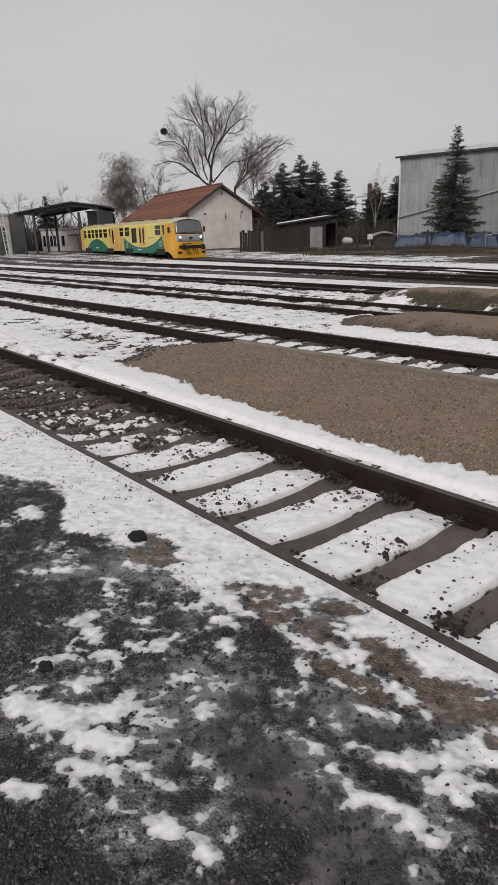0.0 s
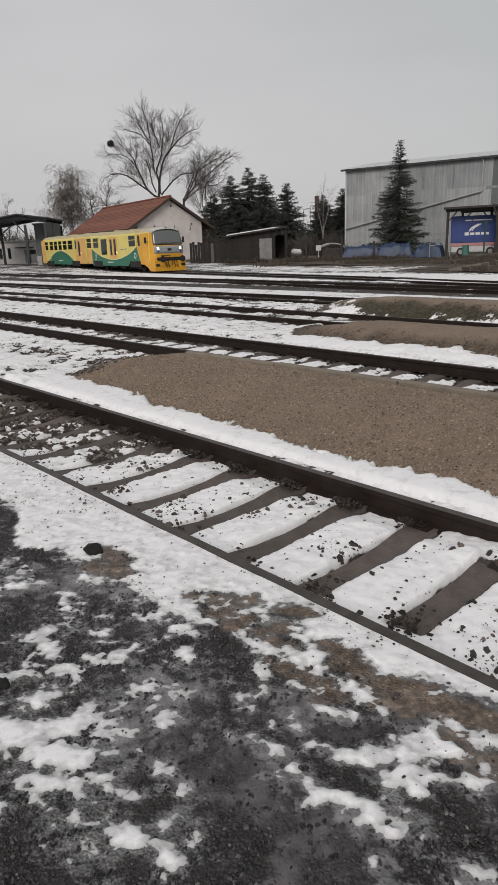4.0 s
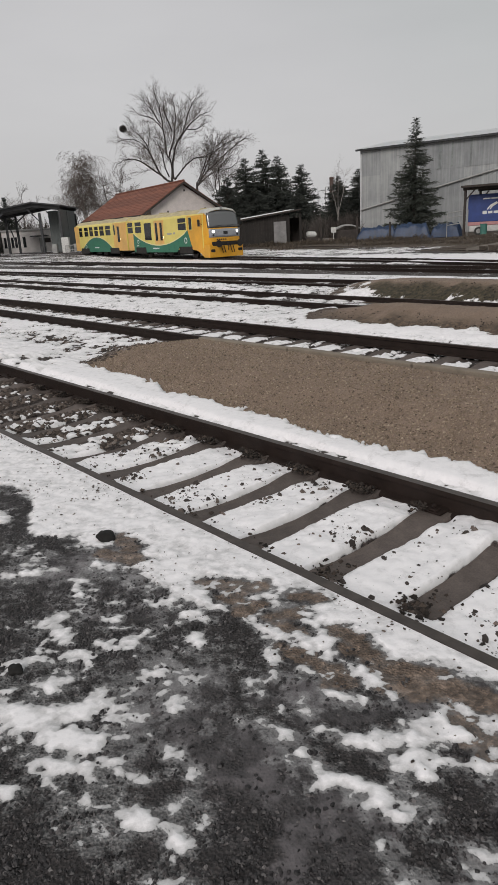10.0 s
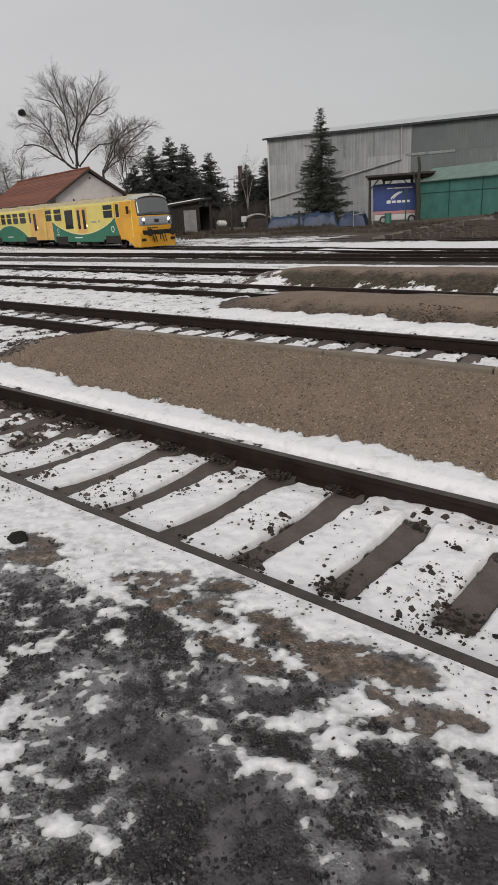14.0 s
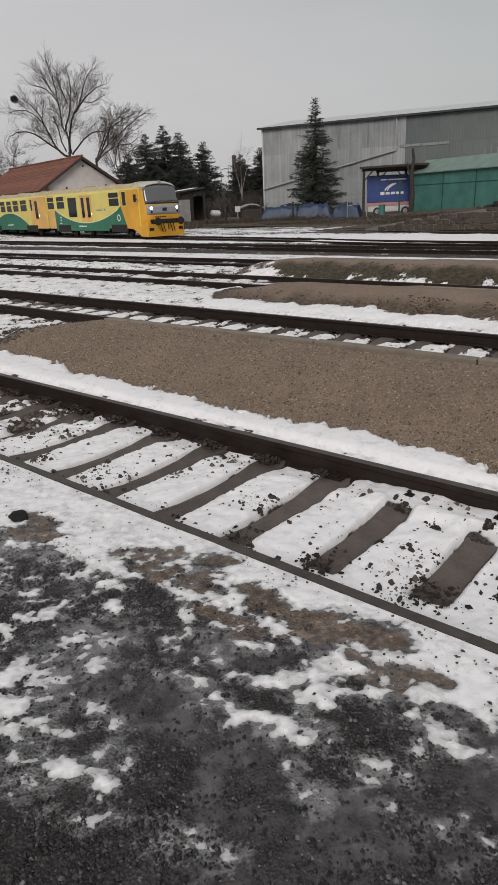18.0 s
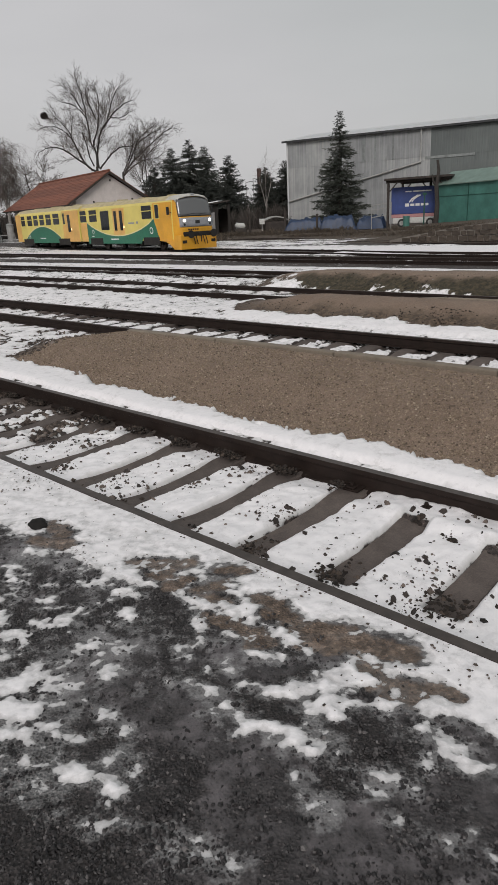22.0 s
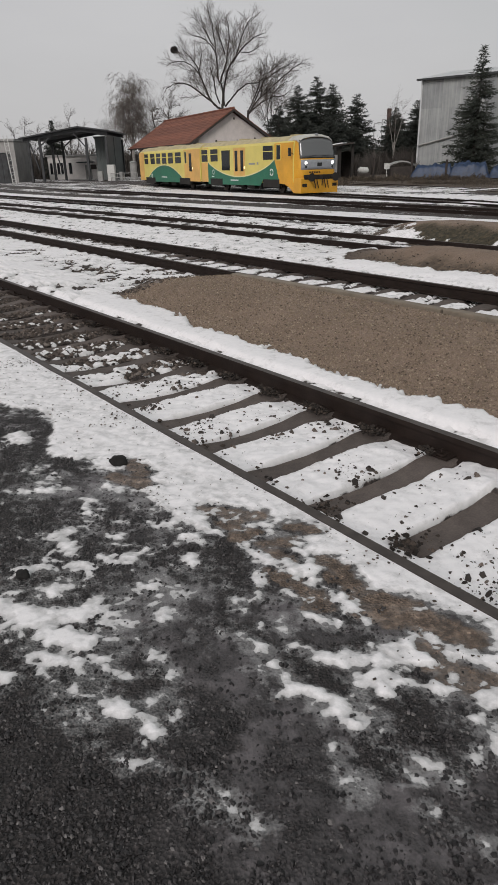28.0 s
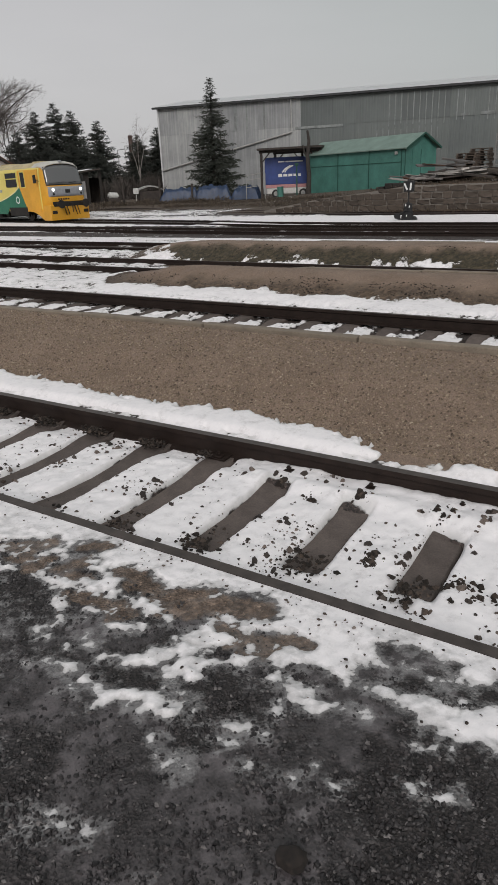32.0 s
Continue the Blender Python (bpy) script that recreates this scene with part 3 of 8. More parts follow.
def make_ground():
    sa = axis((-420, -120, 12), (-120, -60, 2.0), (-60, -25, 0.5), (-25, -9, 0.1), (-9, -5.2, 0.026), (-5.2, 1.3, 0.016), (1.3, 8, 0.1), (8, 30, 0.8), (30, 330, 15))
    oa = axis((-60, -4, 4), (-4, 0.2, 0.2), (0.2, 2.4, 0.014), (2.4, 4.7, 0.02), (4.7, 9.6, 0.06), (9.6, 17, 0.1), (17, 40, 0.3), (40, 80, 2.0), (80, 460, 19))
    s, o = np.meshgrid(sa, oa, indexing="ij")
    x, y = U.x * s + N.x * o, U.y * s + N.y * o
    h, m1, m2, m3, bed1 = heights(s, o, x, y)
    snow, earth = snow_cover(s, o, m1, m2, m3, bed1, h)
    thick = smooth(0.0, 0.5, snow) * np.where(o > 3.86, 0.02 + 0.03 * fbm(s, o, 1.2, 2, 41), 0.022 + 0.02 * fbm(s, o, 3, 3, 41)) * (1 + 0.5 * ((o > 3.86) & (o < 11)))
    thick *= np.where(o < 2.33, 0.35, 1.0)
    thick *= 1 - 0.85 * (smooth(2.1, 2.24, o) * (1 - smooth(2.34, 2.4, o)) + smooth(3.8, 3.84, o) * (1 - smooth(3.88, 4.0, o)))
    grit = (fbm(s, o, 22, 2, 51) - 0.5) * 0.014 * (1 - smooth(-0.1, 0.3, snow))
    # trodden, crumbly snow in the bays and along the near rail
    trod = smooth(0.1, 0.4, snow) * (o > 1.4) * (o < 3.82) * (s > -9) * (1 - smooth(2.2, 2.26, o) * (1 - smooth(2.36, 2.42, o)))
    h = h + thick + grit + trod * (0.014 * (fbm(s, o, 9, 3, 53) - 0.5) + 0.013 * (fbm(s, o, 24, 2, 54) - 0.5))
    co = np.stack([x, y, h], -1).reshape(-1, 3)
    a, b = len(sa), len(oa)
    i = np.arange(a * b).reshape(a, b)
    quads = np.stack([i[:-1, :-1], i[1:, :-1], i[1:, 1:], i[:-1, 1:]], -1).reshape(-1, 4)
    me = bpy.data.meshes.new("ground")
    me.vertices.add(len(co))
    me.vertices.foreach_set("co", co.ravel())
    me.loops.add(quads.size)
    me.polygons.add(len(quads))
    me.polygons.foreach_set("loop_start", np.arange(0, quads.size, 4))
    me.loops.foreach_set("vertex_index", quads.ravel())
    me.update()
    me.validate()
    me.polygons.foreach_set("use_smooth", np.ones(len(quads), bool))
    gravel = np.clip(m1 + m2 * 1.0 + m3, 0, 1)
    worn = 0.5 * (fbm(s, o, 2.5, 3, 71) - 0.5)
    calm = smooth(2.3, 2.36, o) * (1 - smooth(4.5, 4.8, o))
    fray = np.where(o < 2.33, 1.35, 1.0) * (1 - 0.75 * calm) + 0.6 * smooth(6.2, 6.6, o) + 0.8 * smooth(15, 20, o)
    up = smooth(33.6, 34.4, o - 0.32 * np.maximum(0, -20 - s)) * (1 - smooth(60, 70, o))
    grass = m3 * (1 - smooth(14.22, 14.5, o + worn)) + 0.85 * up + 0.9 * m2 * (1 - smooth(9.85, 10.3, o + worn))
    tar = 1 - smooth(2.25, 2.4, o)
    green = m3 * (o < 15)
    for name, val in (("snow", snow), ("earth", earth), ("gravel", gravel), ("grass", grass), ("tar", tar), ("green", green), ("fray", fray), ("ice", ice_film(s, o, snow))):
        at = me.attributes.new(name, "FLOAT", "POINT")
        at.data.foreach_set("value", np.clip(val, -2, 2).astype(np.float32).ravel())
    me.materials.append(ground_mat())
    return tagged(new("ground", me), "snow-patched rail yard ground of tar, ballast and gravel", "ground", kind="structure")


def ground_mat():
    m, n, l, b = material("yard_ground", 0.8)

    def attr(name):
        a = n.new("ShaderNodeAttribute")
        a.attribute_name = name
        return a.outputs["Fac"]

    def math_(op, a, c):
        k = n.new("ShaderNodeMath")
        k.operation = op
        for s_, v in zip(k.inputs, (a, c)):
            if isinstance(v, (int, float)):
                s_.default_value = v
            else:
                l.new(v, s_)
        return k.outputs[0]
    fine, mid, big = tex_noise(n, l, 90, 4, 0.7), tex_noise(n, l, 16, 5, 0.65), tex_noise(n, l, 1.7, 4)
    vor = n.new("ShaderNodeTexVoronoi")
    vor.inputs["Scale"].default_value = 75
    tc = n.new("ShaderNodeTexCoord")
    l.new(tc.outputs["Object"], vor.inputs["Vector"])
    grain = ramp(n, l, vor.outputs["Color"], [(0.0, (0.2,) * 3), (0.75, (0.85,) * 3), (1.0, (1.7,) * 3)])
    tar = mix(n, l, 1.0, ramp(n, l, mid, [(0.3, (0.019, 0.017, 0.0165)), (0.7, (0.052, 0.048, 0.046))]), grain, "MULTIPLY")
    # frozen wet film on the tar
    speck = tex_noise(n, l, 5, 9, 0.72)
    ice = math_("MULTIPLY", attr("ice"), ramp(n, l, speck, [(0.36, (0.35,) * 3), (0.55, (1, 1, 1))]))
    tar = mix(n, l, math_("MULTIPLY", ice, 0.85), tar, ramp(n, l, speck, [(0.32, (0.034, 0.033, 0.034)), (0.5, (0.07, 0.068, 0.069)), (0.68, (0.17, 0.165, 0.168))]))
    ballast = mix(n, l, 1.0, ramp(n, l, mid, [(0.3, (0.03, 0.025, 0.022)), (0.7, (0.11, 0.092, 0.08))]), grain, "MULTIPLY")
    gravel = mix(n, l, 0.5, ramp(n, l, big, [(0.35, (0.24, 0.183, 0.132)), (0.65, (0.345, 0.27, 0.199))]), grain, "MULTIPLY")
    gravel = mix(n, l, 0.35, gravel, ramp(n, l, fine, [(0.35, (0.05, 0.036, 0.024)), (0.65, (0.34, 0.275, 0.2))]))
    earth = mix(n, l, 0.75, ramp(n, l, mid, [(0.3, (0.065, 0.05, 0.038)), (0.5, (0.155, 0.12, 0.088)), (0.7, (0.33, 0.265, 0.2))]), grain, "MULTIPLY")
    tuft = tex_noise(n, l, 11, 6, 0.75)
    grass = ramp(n, l, tuft, [(0.36, (0.02, 0.016, 0.01)), (0.5, (0.07, 0.053, 0.033)), (0.64, (0.17, 0.13, 0.085))])
    snow = ramp(n, l, mid, [(0.3, (0.84, 0.822, 0.838)), (0.7, (0.928, 0.905, 0.918))])
    # soot and trodden dirt in the snow
    snow = mix(n, l, 1.0, snow, ramp(n, l, tex_noise(n, l, 7, 8, 0.75), [(0.3, (0.74, 0.735, 0.73)), (0.47, (0.99, 0.99, 0.99)), (1.0, (1, 1, 1))]), "MULTIPLY")
    moss = ramp(n, l, tuft, [(0.36, (0.016, 0.014, 0.007)), (0.5, (0.046, 0.04, 0.021)), (0.64, (0.105, 0.088, 0.05))])
    grass = mix(n, l, attr("green"), grass, moss)
    c = mix(n, l, attr("tar"), ballast, tar)
    c = mix(n, l, attr("gravel"), c, gravel)
    c = mix(n, l, attr("grass"), c, grass)
    soil = ramp(n, l, attr("earth"), [(0.0, (0, 0, 0)), (0.5, (1, 1, 1))])
    c = mix(n, l, soil, c, earth)
    # the snow frays on the tar and ends crisply elsewhere
    wisps = math_("ADD", math_("MULTIPLY", math_("SUBTRACT", mid, 0.5), 0.8), math_("MULTIPLY", math_("SUBTRACT", speck, 0.5), 1.5))
    rough_edge = math_("ADD", attr("snow"), math_("MULTIPLY", wisps, attr("fray")))
    mask = ramp(n, l, rough_edge, [(0.0, (0, 0, 0)), (0.03, (0.5,) * 3), (0.08, (1, 1, 1))])
    thin = math_("MULTIPLY", rough_edge, math_("SUBTRACT", 1.0, math_("MULTIPLY", attr("tar"), 0.35)))
    slush = ramp(n, l, thin, [(0.0, (0, 0, 0)), (0.14, (0.35,) * 3), (0.5, (1, 1, 1))])
    # thin frost round the snow on the tar
    film = math_("ADD", math_("ADD", attr("snow"), 0.66), math_("ADD", math_("MULTIPLY", math_("SUBTRACT", speck, 0.5), 3.4), math_("MULTIPLY", math_("SUBTRACT", fine, 0.5), 1.6)))
    film = math_("MULTIPLY", ramp(n, l, film, [(0.0, (0, 0, 0)), (0.001, (0, 0, 0)), (0.3, (0.5,) * 3), (0.75, (1, 1, 1))]), attr("tar"))
    film = math_("MULTIPLY", film, math_("SUBTRACT", 0.62, math_("MULTIPLY", soil, 0.45)))
    c = mix(n, l, 1.0, c, (1.06, 0.975, 1.0), "MULTIPLY")
    c = mix(n, l, film, c, ramp(n, l, mid, [(0.3, (0.185, 0.182, 0.183)), (0.7, (0.45, 0.446, 0.446))]))
    grey = mix(n, l, attr("tar"), (0.55, 0.545, 0.54), (0.42, 0.414, 0.414))
    c = mix(n, l, mask, c, mix(n, l, slush, grey, snow))
    l.new(c, b.inputs["Base Color"])
    wet = mix(n, l, ice, (0.75,) * 3, (0.35,) * 3)
    wet = mix(n, l, film, wet, (0.25,) * 3)
    l.new(mix(n, l, mask, wet, (0.7,) * 3), b.inputs["Roughness"])
    relief = mix(n, l, mask, mix(n, l, math_("MULTIPLY", ice, 0.8), vor.outputs["Distance"], speck), math_("MULTIPLY", speck, 0.5))
    bump(n, l, b, relief, 0.8, 0.016)
    return m


ground = make_ground()

# ---- rails ----
RUST = plain("rusty_rail_steel", (0.027, 0.0185, 0.0155), 0.6, 0.1, 0.25, 8, 0.4, 120, 0.3)
RUST.node_tree.nodes["Principled BSDF"].inputs["Specular IOR Level"].default_value = 0.2
WORN = plain("worn_rail_head", (0.082, 0.067, 0.06), 0.55, 0.3, 0.3, 9, 0.3, 80, 0.1)
SLEEPER = plain("stained_concrete_sleeper", (0.142, 0.114, 0.102), 0.85, 0, 0.3, 7, 0.5, 90, 0.5, spread=0.3)
PROFILE = [(-0.033, 0), (0.033, 0), (0.033, -0.038), (0.009, -0.05), (0.009, -0.14), (0.068, -0.158), (0.068, -0.172), (-0.068, -0.172), (-0.068, -0.158), (-0.009, -0.14), (-0.009, -0.05), (-0.033, -0.038)]


def rail(path, parent):
    bm = bmesh.new()
    sweep(bm, PROFILE, path)
    for f in bm.faces:
        if f.normal.z > 0.9 and f.calc_center_median().z > path[0][2] - 0.01:
            f.material_index = 1
    return part("rail", bm, [RUST, WORN], parent)


def shifted(path, d):
    out = []
    for i, p in enumerate(path):
        a, b = path[max(i - 1, 0)], path[min(i + 1, len(path) - 1)]
        t = (Vector(b) - Vector(a)).normalized()
        out.append(Vector(p) + Vector((-t.y, t.x, 0)) * d)
    return out


def track(path, label, name="railway_track"):
    t = empty(name, label=label, category="railway track", group="yard tracks", kind="structure")
    for d in (-0.7525, 0.7525):
        rail(shifted(path, d), t)
    return t


track_one = track([yard(s, 3.07) for s in (-70, -30, -10, 12)], "rusty railway track on concrete sleepers, half under snow")


def sleeper_mesh(half=1.2, wide=0.118):
    """A concrete sleeper: high rail seats, a waist that dips, worn edges."""
    bm = bmesh.new()
    stations = [(-half, 0.0), (-0.95, 0.012), (-0.5, 0.0), (-0.3, -0.024), (0.0, -0.036), (0.3, -0.024), (0.5, 0.0), (0.95, 0.012), (half, 0.0)]
    rings = []
    for y, dz in stations:
        w = wide * (0.92 if abs(y) < 0.45 else 1.0)
        rings.append([bm.verts.new((x, y, z)) for x, z in ((-w * 1.15, -0.2), (w * 1.15, -0.2), (w, dz - 0.016), (w * 0.86, dz), (-w * 0.86, dz), (-w, dz - 0.016))])
    for r0, r1 in zip(rings, rings[1:]):
        for i in range(6):
            bm.faces.new((r0[i], r0[(i + 1) % 6], r1[(i + 1) % 6], r1[i]))
    bm.faces.new(rings[0]), bm.faces.new(rings[-1][::-1])
    bmesh.ops.recalc_face_normals(bm, faces=bm.faces[:])
    return bm


def chair_mesh():
    """Base plate, two clips and two bolts that hold the rail."""
    bm = bmesh.new()
    box(bm, -0.07, -0.13, -0.006, 0.07, 0.13, 0.01, 0.004)
    for y in (-0.095, 0.095):
        box(bm, -0.035, y - 0.03, 0.01, 0.035, y + 0.03, 0.026, 0.006)
        bar(bm, (0, y, 0.03), (0, y, 0.055), 0.013, seg=6)
        bar(bm, (0, y, 0.04), (0, y, 0.042), 0.02, seg=6)
    return bm


def lay_sleepers(parent, o, places, z, fixings=True):
    first = seat = None
    for s in places:
        j = random.uniform(-0.012, 0.012)
        m = Matrix.LocRotScale(yard(s + j, o, z + random.uniform(-0.006, 0.006)), Euler((0, 0, ANG + radians(random.uniform(-0.8, 0.8)))), None)
        if first is None:
            first = part("sleeper", sleeper_mesh(), SLEEPER, parent)
            first.matrix_basis = m
        else:
            again("sleeper", first, parent, m)
        if fixings:
            for d in (-0.7525, 0.7525):
                m = Matrix.LocRotScale(yard(s + j, o + d, z + 0.012), Euler((0, 0, ANG)), None)
                if seat is None:
                    seat = part("rail_fastening", chair_mesh(), RUST, parent)
                    seat.matrix_basis = m
                else:
                    again("rail_fastening", seat, parent, m)


lay_sleepers(track_one, 3.07, [s for s in SLEEPER_S if -16 < s < 3], -0.152)
track_two = track([yard(s, 8.0) for s in (-80, -30, -10, 16)], "rusty railway track beside a low gravel platform")
track_three = track([yard(s, 12.75) for s in (-90, -30, -10, 20)], "rusty railway track partly buried in snow and dirt")
track_four = track([yard(s, 16.75) for s in (-100, -30, -10, 25)], "rusty railway track between snowy strips")


def arc(points, steps=14):
    """A smooth line through the points."""
    out = []
    p = [Vector(q) for q in points]
    for i in range(len(p) - 1):
        a, b, c, d = p[max(i - 1, 0)], p[i], p[i + 1], p[min(i + 2, len(p) - 1)]
        for k in range(steps):
            t = k / steps
            out.append(0.5 * ((2 * b) + (c - a) * t + (2 * a - 5 * b + 4 * c - d) * t * t + (3 * b - a - 3 * c + d) * t ** 3))
    return out + [p[-1]]


track_five = track(arc([(-40, 95, 0), (-14, 57.5, 0), (2, 35.0, 0), (6.4, 28.7, 0), (11.2, 22.2, 0), (24, 6.5, 0)]), "rusty railway track curving across the yard")
TRAIN_A = radians(-60)
TU, TN = Vector((math.cos(TRAIN_A), math.sin(TRAIN_A), 0)), Vector((-math.sin(TRAIN_A), math.cos(TRAIN_A), 0))
TRAIN_STOP = Vector((2.5, 42.4, 0)) + TN * 1.41
low = Vector((0, 0, -0.06))
track_six = track(arc([tuple(TRAIN_STOP - TU * 75 + low), tuple(TRAIN_STOP - TU * 30 + low), tuple(TRAIN_STOP + low), tuple(TRAIN_STOP + TU * 8 + low), (12.6, 25.3, 0), tuple(yard(5, 25.2)), tuple(yard(25, 25.2))]), "railway track carrying the yellow railcar")
track_seven = track(arc([(-20, 128, 0.1), (7.2, 60, 0.05), (15.3, 36.4, 0), tuple(yard(-11.5, 33.0)), tuple(yard(5, 32.9)), tuple(yard(30, 32.9))]), "railway track running along the stone wall")

lay_sleepers(track_two, 8.0, [-22 + 0.6 * k for k in range(46)], -0.185, False)
lay_sleepers(track_three, 12.75, [-24 + 0.6 * k for k in range(26)], -0.15, False)

# ---- platform kerbs ----
KERB = plain("worn_concrete_kerb", (0.27, 0.225, 0.175), 0.85, 0, 0.18, 4, 0.4, 70, 0.4, spread=0.25)


def kerb(name, label, s0, s1, o, z, piece, ramp_=0.14):
    """A row of kerbstones whose first piece slopes up out of the ground."""
    k = empty(name, label=label, category="platform edge", group="platform kerbs", kind="structure")
    first = None
    s = s0
    while s < s1:
        m = Matrix.LocRotScale(yard(s, o + random.uniform(-0.012, 0.012), z + random.uniform(-0.012, 0.012) - ramp_ * (s < s0 + piece)), Euler((random.uniform(-0.02, 0.02), -ramp_ / piece * (s < s0 + piece), ANG + radians(random.uniform(-0.5, 0.5)))), None)
        if first is None:
            bm = bmesh.new()
            box(bm, 0, -0.065, -0.3, piece - 0.02, 0.065, 0, 0.012)
            first = part("kerbstone", bm, KERB, k)
            first.matrix_basis = m
        else:
            again("kerbstone", first, k, m)
        s += piece
    return k


kerb("platform_kerb", "grey concrete kerb along a low gravel platform", -8.4, 12, 6.43, 0.222, 2.02, 0.02)
kerb("platform_kerb", "grey concrete kerb along a dirt platform", -7.2, 12, 11.1, 0.28, 2.02)
kerb("platform_kerb", "sunken concrete kerb along a grassy platform", -9.2, 14, 15.5, 0.32, 2.02)

# ---- loose stones ----


def chippings(name, stops, rough):
    """Stone whose tone differs from chip to chip."""
    m, n, l, b = material(name, rough)
    g = n.new("ShaderNodeNewGeometry")
    c = ramp(n, l, g.outputs["Random Per Island"], stops)
    fine = tex_noise(n, l, 140, 3)
    l.new(mix(n, l, 0.5, c, ramp(n, l, fine, [(0.3, (0.35,) * 3), (0.7, (1.25,) * 3)]), "MULTIPLY"), b.inputs["Base Color"])
    bump(n, l, b, fine, 0.3, 0.003)
    return m


STONE = chippings("ballast_stone", [(0.0, (0.024, 0.018, 0.015)), (0.5, (0.07, 0.052, 0.042)), (0.88, (0.14, 0.11, 0.093)), (1.0, (0.25, 0.215, 0.19))], 0.85)
SNOW_STONE = chippings("wet_dark_stone", [(0.0, (0.018, 0.013, 0.011)), (0.6, (0.055, 0.042, 0.035)), (1.0, (0.17, 0.135, 0.115))], 0.7)
CHIP = chippings("dark_stone_chip", [(0.0, (0.0095, 0.0085, 0.0092)), (0.55, (0.031, 0.0275, 0.029)), (0.93, (0.064, 0.0575, 0.058)), (1.0, (0.175, 0.162, 0.16))], 0.5)


def stones(name, label, category, count, pick, size, mat, sink=0.35, flat=0.6, bedded=False):
    """Many angular chips in one mesh; pick gives s, o, z of each."""
    base = []
    for k in range(9):
        rng = random.Random(k)
        ring = [(math.cos(t) * rng.uniform(0.6, 1.2), math.sin(t) * rng.uniform(0.6, 1.2), rng.uniform(-0.3, 0.3)) for t in (0.2, 1.5, 2.6, 3.9, 5.2)]
        v = np.array(ring + [(rng.uniform(-0.4, 0.4), rng.uniform(-0.4, 0.4), rng.uniform(0.5, 1.0)), (0, 0, -0.8)])
        v[:, 2] *= flat
        f = [(i, (i + 1) % 5, 5) for i in range(5)] + [((i + 1) % 5, i, 6) for i in range(5)]
        if bedded:
            # a flat-topped chip set in the ground: five low corners, three high ones
            high = [(math.cos(t) * rng.uniform(0.25, 0.6), math.sin(t) * rng.uniform(0.25, 0.6), flat * rng.uniform(0.35, 0.8)) for t in (0.8, 2.9, 5.0)]
            v = np.concatenate([v[:5], np.array(high)])
            v[:5, 2] -= 0.25
            f = [(0, 1, 5), (1, 2, 5), (2, 6, 5), (2, 3, 6), (3, 4, 6), (4, 7, 6), (4, 0, 7), (0, 5, 7), (5, 6, 7)]
        base.append((v, np.array(f)))
    rng = np.random.RandomState(len(name) + count)
    vs, fs, at = [], [], 0
    for s, o, z in pick(rng, count):
        v, f = base[rng.randint(9)]
        r = size * math.exp(min(rng.normal(0, 0.5), 0.75))
        a = rng.uniform(0, 6.28)
        c, d = math.cos(a) * r, math.sin(a) * r
        w = np.empty_like(v)
        e = rng.uniform(0.45, 1.2)
        w[:, 0], w[:, 1], w[:, 2] = v[:, 0] * c - v[:, 1] * d * e, v[:, 0] * d + v[:, 1] * c * e, v[:, 2] * r
        p = yard(s, o, z + r * flat * (1 - 2 * sink) * 0.5)
        vs.append(w + np.array(p))
        fs.append(f + at)
        at += len(v)
    me = bpy.data.meshes.new(name)
    me.from_pydata(np.concatenate(vs).tolist(), [], np.concatenate(fs).tolist())
    me.materials.append(mat)
    return tagged(new(name, me), label, category, kind="stuff")


def ground_z(s, o):
    x, y = U.x * s + N.x * o, U.y * s + N.y * o
    h, m1, m2, m3, bed = heights(s, o, x, y)
    snow, earth = snow_cover(s, o, m1, m2, m3, bed, h)
    return h + smooth(0.0, 0.5, snow) * 0.03, snow, earth


def in_bed(rng, count):
    s, o = -16 + 17.6 * rng.rand(count * 3) ** 0.8, rng.uniform(2.38, 3.76, count * 3)
    z, snow, earth = ground_z(s, o)
    gap = np.abs((s + 1.14) / 0.615 - np.round((s + 1.14) / 0.615)) * 0.615
    k = np.nonzero((snow < 0.1) & ((gap > 0.12) | (rng.rand(len(s)) < 0.015)))[0][:count]
    return zip(s[k], o[k], z[k])


def on_snow(rng, count):
    """Stones that show through the snow, thickest in the near half of each bay and beside the sleepers."""
    s, o = rng.uniform(-8, 1.6, count * 40), rng.uniform(2.38, 3.78, count * 40)
    z, snow, earth = ground_z(s, o)
    gap = np.abs((s + 1.14) / 0.615 - np.round((s + 1.14) / 0.615)) * 0.615
    clump = smooth(0.54, 0.7, fbm(s, o, 3.6, 4, 81)) * (0.25 + 0.75 * smooth(3.45, 2.95, o)) * (1.6 - 1.1 * smooth(0.1, 0.22, gap))
    k = np.nonzero((snow > 0.1) & (rng.rand(len(s)) < 0.36 * clump + 0.035))[0][:count]
    return zip(s[k], o[k], z[k] - 0.004)


def on_tar(rng, count):
    s, o = rng.uniform(-6.5, 1.6, count * 3), 0.25 + 1.75 * rng.rand(count * 3)
    z, snow, earth = ground_z(s, o)
    bare = fbm(s, o, 2.4, 4, 61)
    keep = (snow < -0.02) & (rng.rand(len(s)) < np.where(earth > 0.2, 0.1, smooth(0.3, 0.55, bare) + 0.15) * (1 - 0.6 * ice_film(s, o, snow)))
    k = np.nonzero(keep)[0][:count]
    return zip(s[k], o[k], z[k])


def on_gravel(rng, count):
    s, o = rng.uniform(-9, 2.5, count * 2), 4.1 + 2.2 * rng.rand(count * 2) ** 1.3
    z, snow, earth = ground_z(s, o)
    k = np.nonzero(snow < 0)[0][:count]
    return zip(s[k], o[k], z[k])


